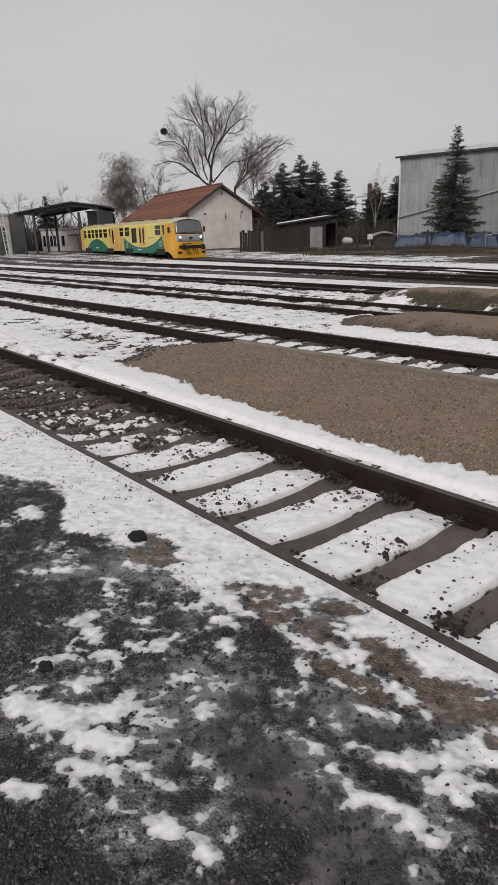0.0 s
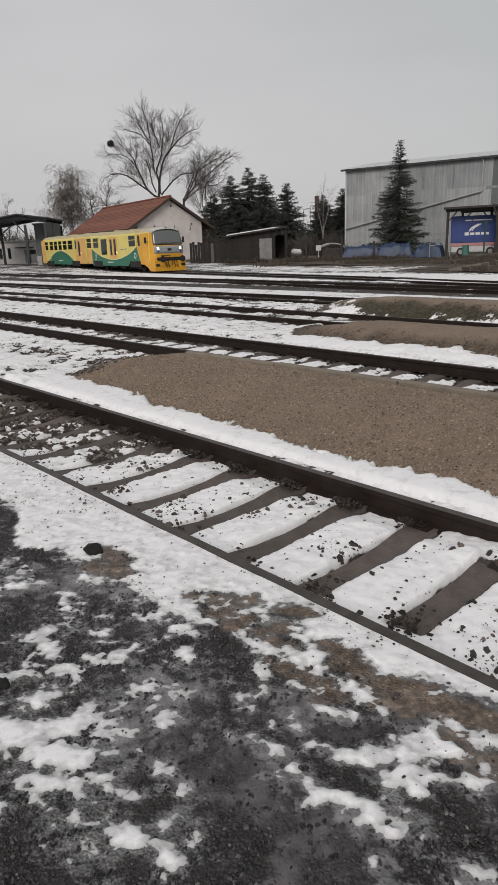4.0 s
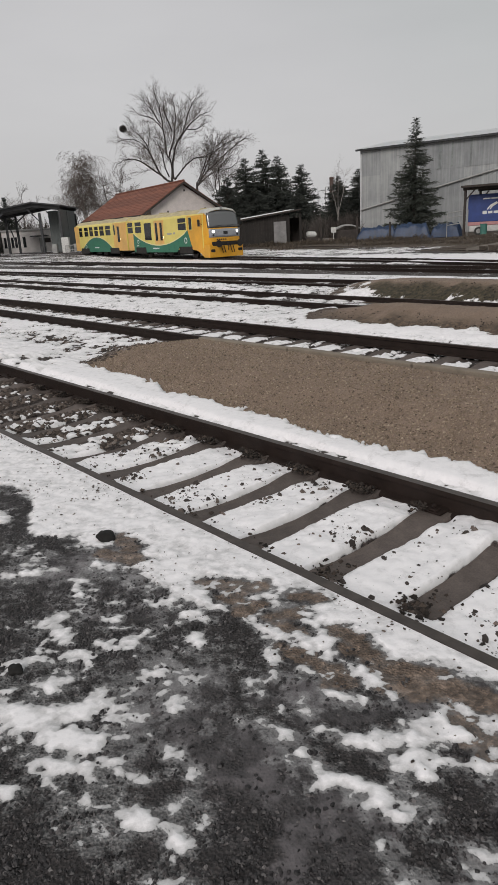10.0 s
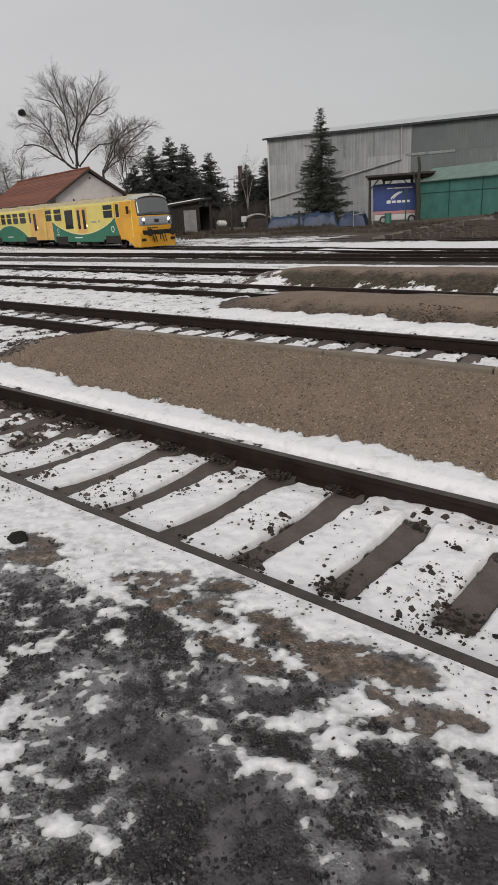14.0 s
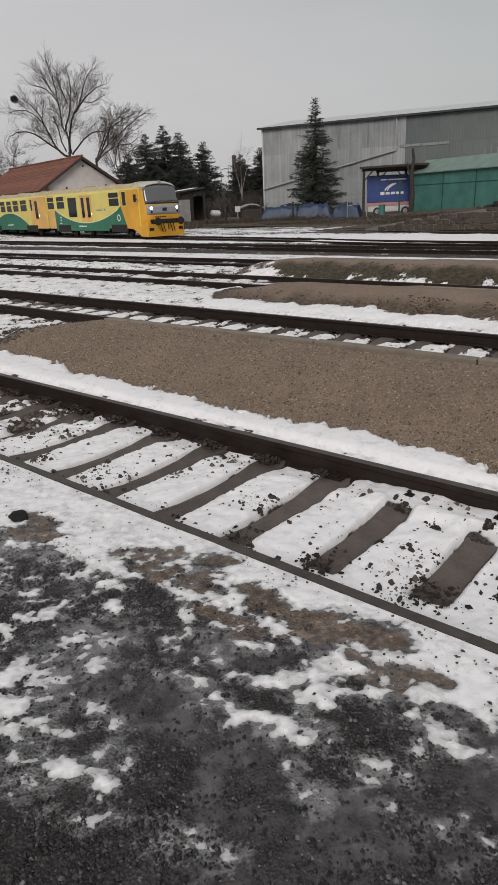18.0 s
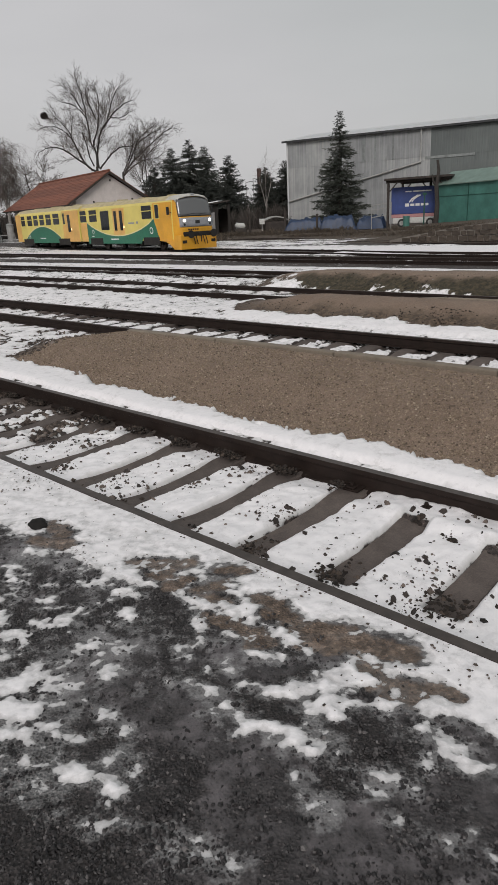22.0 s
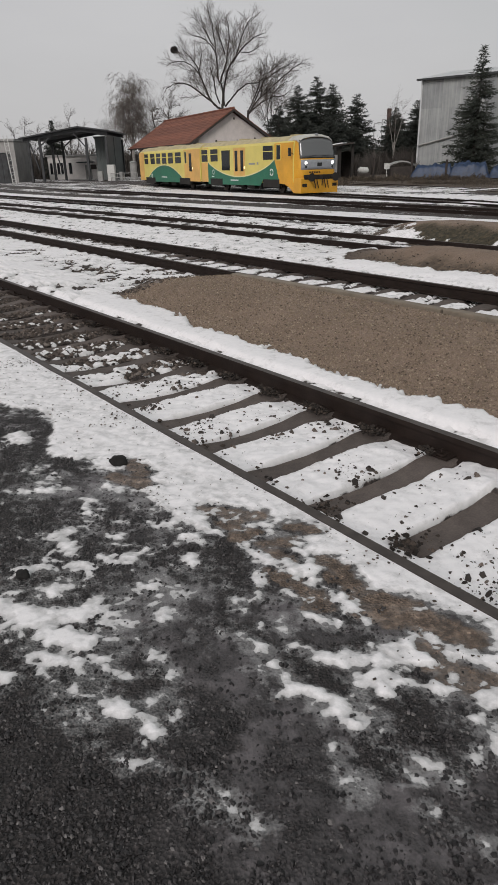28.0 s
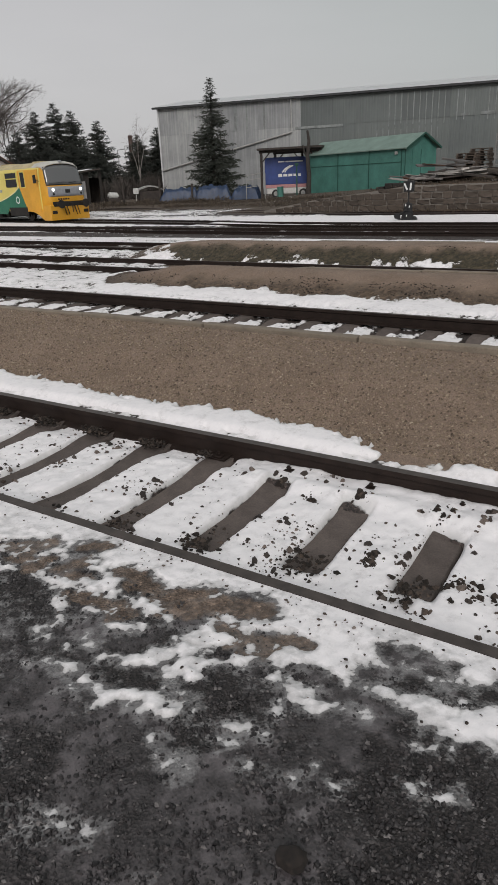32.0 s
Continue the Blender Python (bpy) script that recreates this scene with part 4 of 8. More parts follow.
stones("ballast", "brown crushed stone ballast between the rails, half under snow", "ballast", 8000, in_bed, 0.0235, STONE, 0.32, 0.7)
stones("scattered_stones", "small dark stones strewn over the snow between the rails", "stones", 900, on_snow, 0.0175, SNOW_STONE, 0.2, 0.75, True)
stones("snow_crumbs", "fine dark crumbs of stone in the snow between the rails", "stone crumbs", 3200, on_snow, 0.0062, SNOW_STONE, 0.25, 0.8, True)


def on_band(rng, count):
    """Grit thrown on the packed snow beside the near rail."""
    s, o = rng.uniform(-6.5, 1.5, count * 6), rng.uniform(1.55, 2.26, count * 6)
    z, snow, earth = ground_z(s, o)
    k = np.nonzero((snow > 0.05) & (rng.rand(len(s)) < 0.5 * smooth(0.45, 0.75, fbm(s, o, 3, 4, 83)) + 0.06))[0][:count]
    return zip(s[k], o[k], z[k] - 0.016)


def beyond_rail(rng, count):
    """Stones lying open in the thin snow before the platform's tip."""
    s, o = rng.uniform(-17, -8.6, count * 4), rng.uniform(4.3, 6.4, count * 4)
    z, snow, earth = ground_z(s, o)
    k = np.nonzero((snow < 0.25) & (rng.rand(len(s)) < smooth(0.42, 0.6, fbm(s, o, 1.3, 4, 85)) + 0.05))[0][:count]
    return zip(s[k], o[k], z[k])


stones("open_stones", "dark stones in thin snow before the platform", "stones", 1800, beyond_rail, 0.024, STONE, 0.3, 0.7)
stones("snow_grit", "fine dark grit strewn over the packed snow beside the rail", "grit", 1500, on_band, 0.0054, STONE, 0.2, 0.7)
stones("stone_chips", "dark wet stone chips pressed into the tar", "stone chips", 70000, on_tar, 0.0066, CHIP, 0.22, 0.6, True)
GRAVEL_BIT = chippings("brown_gravel", [(0.0, (0.075, 0.054, 0.039)), (0.2, (0.17, 0.126, 0.09)), (0.75, (0.29, 0.222, 0.162)), (0.95, (0.36, 0.283, 0.21)), (1.0, (0.46, 0.385, 0.3))], 0.9)
stones("gravel_grains", "small brown gravel grains on the platform", "gravel", 64000, on_gravel, 0.008, GRAVEL_BIT, 0.25, 0.75, True)


def on_banks(rng, count):
    """Clods on the slopes of the two farther platforms."""
    s = rng.uniform(-10, 3, count * 3)
    o = np.where(rng.rand(count * 3) < 0.65, rng.uniform(9.6, 10.25, count * 3), rng.uniform(13.9, 14.5, count * 3))
    z, snow, earth = ground_z(s, o)
    k = np.nonzero((snow < 0) & (z > 0.03) & (rng.rand(len(s)) < smooth(0.4, 0.65, fbm(s, o, 1.5, 4, 91)) + 0.1))[0][:count]
    return zip(s[k], o[k], z[k])


def round_seats(rng, count):
    """Dirt heaped round the rail fastenings and at the buried sleeper ends."""
    c = rng.choice(len(SLEEPER_S), count)
    s = np.array(SLEEPER_S)[c] + rng.normal(0, 0.07, count)
    far = (rng.rand(count) < 0.8) & (s < -2.4)
    drop = ~far & (rng.rand(count) < np.where(s > -2.7, 0.35, 0.72))
    o = np.where(far, 3.69 - np.abs(rng.normal(0, 0.045, count)), near_end(s) + 0.03 + rng.normal(0, 0.075, count))
    k = np.nonzero((s > -9) & (s < 1.5) & (o < 3.77) & (o > 2.4) & ~drop)[0]
    return zip(s[k], o[k], np.where(far, -0.125, -0.14)[k] + np.where(far, 0.045, 0.015)[k] * rng.rand(len(k)))


def in_heaps(rng, count):
    """Clods lying in a few loose heaps beside the sleepers and along the far rail."""
    heaps = ((-0.83, 2.93, 0.09), (-0.36, 2.93, 0.1), (-0.2, 2.85, 0.12), (-0.44, 2.58, 0.05), (-1.72, 3.57, 0.05), (-1.45, 3.42, 0.05), (-1.14, 3.57, 0.05), (-2.93, 2.66, 0.07), (-0.6, 3.6, 0.1), (0.1, 3.5, 0.12))
    c = np.array([heaps[i] for i in rng.choice(len(heaps), count, p=np.array([h[2] for h in heaps]) / sum(h[2] for h in heaps))])
    s, o = c[:, 0] + rng.normal(0, 0.55, count) * c[:, 2], c[:, 1] + rng.normal(0, 0.5, count) * c[:, 2]
    z, snow, earth = ground_z(s, o)
    return zip(s, o, z - 0.008)


CLOD = chippings("dark_earth_clod", [(0.0, (0.012, 0.009, 0.007)), (0.7, (0.038, 0.028, 0.022)), (1.0, (0.1, 0.075, 0.06))], 0.95)
stones("earth_clods", "dark clods and rough earth on the platform slopes", "earth", 2200, on_banks, 0.012, CLOD, 0.35, 0.7)
stones("rail_dirt", "dark stones and dirt heaped round the rail fastenings", "stones", 9000, round_seats, 0.0115, CLOD, 0.3, 0.8)
stones("clod_heaps", "dark brown clods heaped beside the sleepers", "clods", 300, in_heaps, 0.017, CLOD, 0.2, 0.9, True)

# ---- the railcar ----
YELLOW = plain("pale_yellow_paint", (0.71, 0.595, 0.155), 0.35, 0, 0.06, 1.2, 0.1, 30, 0.02)
ORANGE = plain("golden_yellow_paint", (0.72, 0.36, 0.03), 0.35, 0, 0.08, 1.2, 0.12, 30, 0.02)
PEACH = plain("faded_orange_paint", (0.72, 0.42, 0.12), 0.4, 0, 0.1, 1.2, 0.15, 30, 0.02)
GREEN = plain("emerald_green_paint", (0.014, 0.15, 0.085), 0.35, 0, 0.1, 1.5, 0.12, 30, 0.02)
CREAM = plain("cream_line_paint", (0.75, 0.66, 0.35), 0.4, 0, 0.05)
ROOF_GREY = plain("dusty_roof_paint", (0.52, 0.44, 0.26), 0.7, 0, 0.2, 2.0, 0.3, 25, 0.05)
PANEL_GREY = plain("grey_nose_paint", (0.3, 0.31, 0.33), 0.4, 0, 0.08)
CAP = plain("pale_cab_roof_paint", (0.55, 0.54, 0.5), 0.6, 0, 0.15, 2.0, 0.25, 25, 0.05)
RUBBER = plain("black_rubber", (0.02, 0.02, 0.02), 0.6)
UNDER = plain("dirty_underframe", (0.024, 0.021, 0.019), 0.8, 0.2, 0.3, 3, 0.4)
STEEL = plain("wheel_steel", (0.09, 0.075, 0.065), 0.5, 0.8, 0.2)
GLASS = glass("tinted_train_glass", (0.012, 0.014, 0.016))
GLASS.node_tree.nodes["Principled BSDF"].inputs["Specular IOR Level"].default_value = 0.2
# The grey of the sky's reflection is put into this base colour.
SCREEN = glass("grey_windscreen_glass", (0.11, 0.112, 0.115), 0.08)
SCREEN.node_tree.nodes["Principled BSDF"].inputs["Specular IOR Level"].default_value = 0.9
LAMP = glow("headlight_glass", (1.0, 0.97, 0.9), 6.0)
WHITE = plain("white_lettering", (0.75, 0.76, 0.74), 0.5, 0, 0.04)
WARM = glow("lit_door_button", (1.0, 0.75, 0.4), 1.6)
SECTION = [(-1.36, 0.62), (-1.41, 0.8), (-1.41, 1.9), (-1.37, 2.9), (-1.3, 3.06), (-1.02, 3.27), (-0.5, 3.38), (0, 3.41), (0.5, 3.38), (1.02, 3.27), (1.3, 3.06), (1.37, 2.9), (1.41, 1.9), (1.41, 0.8), (1.36, 0.62)]


def side_at(z):
    """Half width of the body at a height."""
    return 1.41 if z < 1.9 else 1.41 - 0.04 * (z - 1.9)


def on_side(bm, x0, x1, z0, z1, out, thick, side=-1, bevel=0.0, ref=None):
    y = (side_at(z0 if ref is None else ref) + out) * side
    box(bm, x0, y, z0, x1, y - side * (thick + 0.03), z1, bevel)


def window(parent, x0, x1, z0, z1, side=-1, bars=True, name="side_window", frame_mat=None):
    bm = bmesh.new()
    on_side(bm, x0, x1, z0, z1, 0.011, 0.03, side)
    w = part(name, bm, GLASS, parent, "dark tinted window")
    bm = bmesh.new()
    t = 0.05
    for a, b, c, d in ((x0 - t, x1 + t, z1, z1 + t), (x0 - t, x1 + t, z0 - t, z0), (x0 - t, x0, z0, z1), (x1, x1 + t, z0, z1)):
        on_side(bm, a, b, c, d, 0.018, 0.05, side, 0.0, z0)
    if bars:
        zm = z0 + (z1 - z0) * 0.6
        on_side(bm, x0, x1, zm - 0.025, zm + 0.025, 0.012, 0.03, side, 0.0, z0)
    part("window_frame", bm, frame_mat or YELLOW, w)
    return w


def strip_on_side(bm, pts, side, out):
    """A flat shape on the side, given as (x, z) points."""
    vs = [bm.verts.new((x, side * (side_at(z) + out), z)) for x, z in pts]
    back = [bm.verts.new((x, side * (side_at(z) + out - 0.006), z)) for x, z in pts]
    bm.faces.new(vs)
    for i in range(len(pts)):
        j = (i + 1) % len(pts)
        bm.faces.new((vs[i], vs[j], back[j], back[i]))
    bmesh.ops.recalc_face_normals(bm, faces=bm.faces[:])


def door_leaf(parent, x0, x1, side=-1, lit=False, low=0.98):
    bm = bmesh.new()
    on_side(bm, x0, x1, low, 2.85, 0.006, 0.04, side, 0.01)
    d = part("door_leaf", bm, PEACH, parent, "golden door leaf")
    bm = bmesh.new()
    m, w = (x0 + x1) / 2, (x1 - x0) * 0.24
    on_side(bm, m - w, m + w, 1.35, 2.68, 0.016, 0.03, side)
    part("door_glass", bm, GLASS, d)
    if lit:
        bm = bmesh.new()
        on_side(bm, x1 - 0.14, x1 - 0.04, 1.5, 1.66, 0.02, 0.02, side)
        part("door_button", bm, WARM, d, "lit door button")
    return d


def wheelset():
    bm = bmesh.new()
    bar(bm, (0, -0.78, 0), (0, 0.78, 0), 0.08, seg=12)
    for y in (-0.75, 0.75):
        k = 1 if y > 0 else -1
        bar(bm, (0, y - 0.065, 0), (0, y + 0.065, 0), 0.42, seg=28)
        bar(bm, (0, y - k * 0.065, 0), (0, y - k * 0.095, 0), 0.45, seg=28)
        bar(bm, (0, y + k * 0.06, 0), (0, y + k * 0.1, 0), 0.16, seg=12)
        for i in range(6):
            a = i * math.pi / 3
            bar(bm, (0.26 * math.cos(a), y + k * 0.06, 0.26 * math.sin(a)), (0.26 * math.cos(a), y + k * 0.075, 0.26 * math.sin(a)), 0.05, seg=8)
    return bm


def nose_row(x, z, us):
    """Points across the bowed nose at a height: the corners sweep back, and the brow sinks at its ends."""
    high = max(0.0, (z - 2.0) / 1.2)
    return [(x - 0.15 * abs(u) ** 3, 1.385 * u * (1 - 0.055 * high), z - 0.17 * high * u * u) for u in us]


def curved_sheet(bm, rows, thick):
    """A sheet through rows of points, with a back and a rim."""
    fr = [[bm.verts.new(p) for p in r] for r in rows]
    bk = [[bm.verts.new((p[0] - thick, p[1], p[2] - 0.2 * thick)) for p in r] for r in rows]
    a, b = len(rows), len(rows[0])
    for i in range(a - 1):
        for j in range(b - 1):
            f = bm.faces.new((fr[i][j], fr[i][j + 1], fr[i + 1][j + 1], fr[i + 1][j]))
            f.smooth = True
            bm.faces.new((bk[i][j], bk[i + 1][j], bk[i + 1][j + 1], bk[i][j + 1]))
    rim = [(i, 0) for i in range(a)] + [(a - 1, j) for j in range(1, b)] + [(i, b - 1) for i in range(a - 2, -1, -1)] + [(0, j) for j in range(b - 2, 0, -1)]
    for (i, j), (k, m) in zip(rim, rim[1:] + rim[:1]):
        bm.faces.new((fr[i][j], fr[k][m], bk[k][m], bk[i][j]))
    bmesh.ops.recalc_face_normals(bm, faces=bm.faces[:])


def build_railcar():
    top = empty("railcar", label="yellow and green two-car diesel railcar rolling on its track", category="train")
    wheels = []
    # shells
    for x0, x1, name in ((-14.15, -0.75, "front_car_body"), (-28.35, -14.4, "rear_car_body")):
        bm = bmesh.new()
        xs = [x0, x0 + 0.05, x1 - 0.05, x1] if name[0] == "f" else [x0, x0 + 0.25, x0 + 0.6, x1 - 0.05, x1]
        rings = []
        for i, x in enumerate(xs):
            k = 1.0
            if name[0] == "r" and i < 2:
                k = (0.9, 0.97)[i]
            elif i in (0, len(xs) - 1):
                k = 0.985
            rings.append([bm.verts.new((x, y * k, 0.62 + (z - 0.62) * (1 - (1 - k) * 0.6))) for y, z in SECTION])
        n = len(SECTION)
        for r0, r1 in zip(rings, rings[1:]):
            for i in range(n):
                f = bm.faces.new((r0[i], r0[(i + 1) % n], r1[(i + 1) % n], r1[i]))
                f.material_index = 1 if 4 <= i <= 9 else 0
        bm.faces.new(rings[0]), bm.faces.new(rings[-1][::-1])
        bmesh.ops.recalc_face_normals(bm, faces=bm.faces[:])
        part(name, bm, [YELLOW, ROOF_GREY], top)
    # golden ends and door bays
    for side in (-1, 1):
        for a, b, mt in ((-14.1, -12.95, PEACH), (-3.0, -0.8, ORANGE), (-17.5, -14.45, PEACH), (-28.1, -26.9, PEACH)):
            bm = bmesh.new()
            on_side(bm, a, b, 0.6, 2.97, 0.004, 0.02, side)
            part("golden_side_panel", bm, mt, top, "golden yellow side panel" if mt is ORANGE else "faded orange side panel")
        # green wave on the front car: sagging top edge
        wave = [(-12.95, 0.45), (-12.95, 1.98)]
        wave += [(-12.95 + 9.95 * t / 16, 1.98 - 1.02 * math.sin(math.pi * t / 16) ** 0.8) for t in range(1, 16)]
        wave += [(-3.0, 2.02), (-2.45, 0.8), (-4.5, 0.8), (-4.85, 0.45)]
        bm = bmesh.new()
        strip_on_side(bm, wave, side, 0.012)
        part("green_wave_panel", bm, GREEN, top, "green wave painted along the side")
        bm = bmesh.new()
        line = [(-12.95 + 9.95 * t / 16, 1.98 + 0.04 * (t == 16) - 1.02 * math.sin(math.pi * t / 16) ** 0.8) for t in range(17)]
        for (a, p), (b, q) in zip(line, line[1:]):
            strip_on_side(bm, [(a, p), (b, q), (b, q + 0.075), (a, p + 0.075)], side, 0.014)
        part("cream_line", bm, CREAM, top)
        # green hump on the rear car
        hump = [(-26.35 + 8.75 * t / 16, 0.5 + 1.35 * math.sin(math.pi * t / 16) ** 0.75) for t in range(17)]
        bm = bmesh.new()
        strip_on_side(bm, hump, side, 0.012)
        part("green_wave_panel", bm, GREEN, top, "green wave painted along the side")
        bm = bmesh.new()
        for (a, p), (b, q) in zip(hump, hump[1:]):
            strip_on_side(bm, [(a, p), (b, q), (b, q + 0.075), (a, p + 0.075)], side, 0.014)
        part("cream_line", bm, CREAM, top)
        # windows
        for x0, x1, br in ((-14.05, -12.95, 1), (-12.45, -11.2, 1), (-4.48, -3.2, 1), (-2.75, -2.3, 0)):
            window(top, x0, x1, 2.03, 2.86, side, bool(br))
        bm = bmesh.new()
        on_side(bm, -10.6, -9.3, 1.4, 2.74, 0.012, 0.03, side, 0.02)
        part("toilet_panel", bm, GLASS, top, "dark blind panel beside the door")
        for x0, x1 in ((-26.7, -25.75), (-25.15, -24.05), (-23.7, -22.7), (-22.3, -21.3), (-20.9, -19.8), (-19.35, -18.1), (-17.35, -17.0)):
            window(top, x0, x1, 1.98, 2.82, side, x1 - x0 > 0.5)
        door_leaf(top, -8.7, -7.87, side)
        door_leaf(top, -7.85, -7.0, side, True)
        door_leaf(top, -16.75, -15.75, side, True, 0.66)
        window(top, -1.46, -0.96, 2.1, 2.84, side, False, "cab_side_window", ORANGE)
        # dark plates on the skirt standing in for the shade inside the axle openings
        for a, b in ((-12.6, -10.5), (-4.5, -2.4), (-26.6, -24.2), (-18.6, -16.4)):
            bm = bmesh.new()
            on_side(bm, a, b, 0.35, 0.86, 0.016, 0.06, side, 0.02)
            part("axle_opening_shade", bm, UNDER, top, "dark plate for the shaded opening over the axle")
        # lettering that cannot be read
        for x0, x1, z0, z1 in ((-6.4, -5.6, 1.76, 1.86), (-5.3, -5.1, 1.76, 1.9), (-9.2, -8.0, 0.72, 0.8), (-22.6, -21.4, 0.86, 0.94), (-12.3, -11.9, 0.95, 1.02)):
            bm = bmesh.new()
            on_side(bm, x0, x1, z0, z1, 0.02, 0.01, side)
            part("lettering_bar", bm, WHITE if z0 < 1.5 else PANEL_GREY, top)
        for x, z, r in ((-3.35, 1.28, 0.22), (-12.0, 1.3, 0.17), (-25.0, 1.0, 0.17)):
            bm = bmesh.new()
            y = side * (side_at(z) + 0.016)
            bar(bm, (x, y, z), (x, y + side * 0.006, z), r, seg=24)
            part("round_emblem", bm, WHITE, top, "white round emblem on green")
            bm = bmesh.new()
            bar(bm, (x, y + side * 0.004, z), (x, y + side * 0.01, z), r * 0.68, seg=20)
            part("emblem_centre", bm, GREEN, top)
        bm = bmesh.new()
        y = side * 1.4
        bar(bm, (-0.78, y, 2.3), (-0.72, y + side * 0.28, 2.42), 0.02)
        box(bm, -0.78, y + side * 0.2, 2.2, -0.7, y + side * 0.38, 2.66, 0.02)
        part("rear_view_mirror", bm, RUBBER, top)
    # nose: bowed front, arched roof cap, curved windscreen
    us = [i / 8 - 1 for i in range(17)]
    levels = [(-0.36, 3.22), (-0.29, 2.95), (-0.17, 2.46), (-0.06, 2.04), (0.0, 1.9), (0.03, 1.15), (-0.02, 0.95), (-0.25, 0.62)]
    rows = [[(-0.85, p[1], p[2] + 0.05) for p in nose_row(-0.36, 3.22, us)]]
    for x, z in levels:
        r = nose_row(x, z, us)
        rows.append([(-0.85, r[0][1], r[0][2])] + r[1:-1] + [(-0.85, r[-1][1], r[-1][2])])
    bm = bmesh.new()
    curved_sheet(bm, rows, 0.05)
    part("cab_front", bm, ORANGE, top, "golden rounded cab front")
    # pale roof cap over the windscreen
    bm = bmesh.new()
    lid = SECTION[4:11]
    rows = [[(x, y * k, z + dz - drop * (y / 1.3) ** 2) for y, z in lid] for x, k, dz, drop in ((-1.5, 1.0, 0.02, 0), (-0.8, 1.0, 0.025, 0), (-0.5, 0.99, 0.0, 0.0), (-0.36, 0.97, -0.07, 0.0), (-0.3, 0.96, -0.15, -0.03))]
    rows[3] = [(x - 0.13 * abs(y / 1.3) ** 3, y, z) for x, y, z in rows[3]]
    rows[4] = [(x - 0.13 * abs(y / 1.3) ** 3, y, z) for x, y, z in rows[4]]
    curved_sheet(bm, rows, 0.05)
    part("cab_roof", bm, CAP, top, "pale grey arched roof cap over the windscreen")
    bm = bmesh.new()
    box(bm, -0.42, -0.1, 3.32, -0.3, 0.1, 3.44, 0.03)
    part("top_lamp", bm, PANEL_GREY, top)
    tilt = math.atan2(0.3, 1.18)
    ws = Matrix.LocRotScale((-0.205, 0, 2.64), Euler((0, -tilt, 0)), None)
    pane_u = [i / 7 * 0.92 for i in range(-7, 8)]
    bm = bmesh.new()
    curved_sheet(bm, [[(x + 0.035, y, z) for x, y, z in nose_row(-0.06 - 0.3 * t, 2.04 + 1.18 * t, [u * (1 - 0.03 * max(0, t - 0.75) * 4) for u in pane_u])] for t in (0.05, 0.2, 0.5, 0.8, 0.96)], 0.03)
    wsc = part("windscreen", bm, SCREEN, top, "wide curved dark windscreen")
    bm = bmesh.new()
    seal_u = [i / 7 * 0.94 for i in range(-7, 8)]
    curved_sheet(bm, [[(x + 0.02, y, z) for x, y, z in nose_row(-0.06 - 0.3 * t, 2.04 + 1.18 * t, [u * (1 - 0.03 * max(0, t - 0.75) * 4) for u in seal_u])] for t in (0.01, 0.2, 0.5, 0.8, 1.0)], 0.03)
    part("windscreen_seal", bm, RUBBER, wsc)
    for y in (-0.45, 0.45):
        bm = bmesh.new()
        beam(bm, ws @ Vector((0.05, y - 0.25, -0.5)), ws @ Vector((0.04, y + 0.3, -0.44)), 0.03, 0.025)
        part("wiper", bm, RUBBER, wsc)
    bm = bmesh.new()
    curved_sheet(bm, [[(x + 0.03, y, z) for x, y, z in nose_row(0.015, z, pane_u)] for z in (1.98, 1.8, 1.6, 1.42)], 0.04)
    grille = part("grey_nose_panel", bm, PANEL_GREY, top, "grey panel under the windscreen")
    for y in (-0.98, 0.98):
        for z, r, mt, nm in ((1.8, 0.08, LAMP, "headlight"), (1.56, 0.075, RUBBER, "tail_lamp")):
            bm = bmesh.new()
            bar(bm, (-0.08, y, z), (0.025, y, z), r, seg=20)
            h = part(nm, bm, mt, grille, "bright round headlight" if mt is LAMP else "")
            bm = bmesh.new()
            bar(bm, (-0.08, y, z), (0.012, y, z), r + 0.035, seg=20)
            part("lamp_ring", bm, WHITE if mt is LAMP else PANEL_GREY, h)
    bm = bmesh.new()
    box(bm, 0.03, -0.17, 1.6, 0.06, 0.17, 1.8, 0.01)
    part("nose_badge", bm, RUBBER, grille)
    bm = bmesh.new()
    for i in range(5):
        box(bm, 0.032, -0.75 + i * 0.17, 1.22, 0.042, -0.63 + i * 0.17, 1.3)
    part("number_bars", bm, UNDER, top)
    # plough, buffers, coupling
    bm = bmesh.new()
    prism(bm, [(-2.35, 0.6), (-2.35, 0.8), (0.02, 0.97), (0.1, 0.9), (0.06, 0.07), (-0.75, 0.07), (-1.3, 0.4), (-1.8, 0.56)], -1.37, 1.37)
    part("front_apron", bm, ORANGE, top, "yellow snow apron")
    bm = bmesh.new()
    box(bm, 0.02, -1.15, 0.83, 0.1, 1.15, 1.12, 0.02)
    part("buffer_beam", bm, UNDER, top)
    for y in (-0.875, 0.875):
        bm = bmesh.new()
        bar(bm, (0.05, y, 0.98), (0.5, y, 0.98), 0.1, seg=14)
        bar(bm, (0.5, y, 0.98), (0.54, y, 0.98), 0.24, seg=20)
        part("buffer", bm, UNDER, top)
    bm = bmesh.new()
    box(bm, 0.1, -0.06, 0.85, 0.4, 0.06, 1.05, 0.02)
    bar(bm, (0.38, 0, 0.95), (0.34, 0, 0.5), 0.03)
    for y in (-0.45, -0.25, 0.3, 0.5):
        bar(bm, (0.12, y, 0.9), (0.2, y + 0.05, 0.5), 0.028)
        bar(bm, (0.2, y + 0.05, 0.5), (0.1, y + 0.15, 0.36), 0.028)
    part("coupling", bm, UNDER, top)
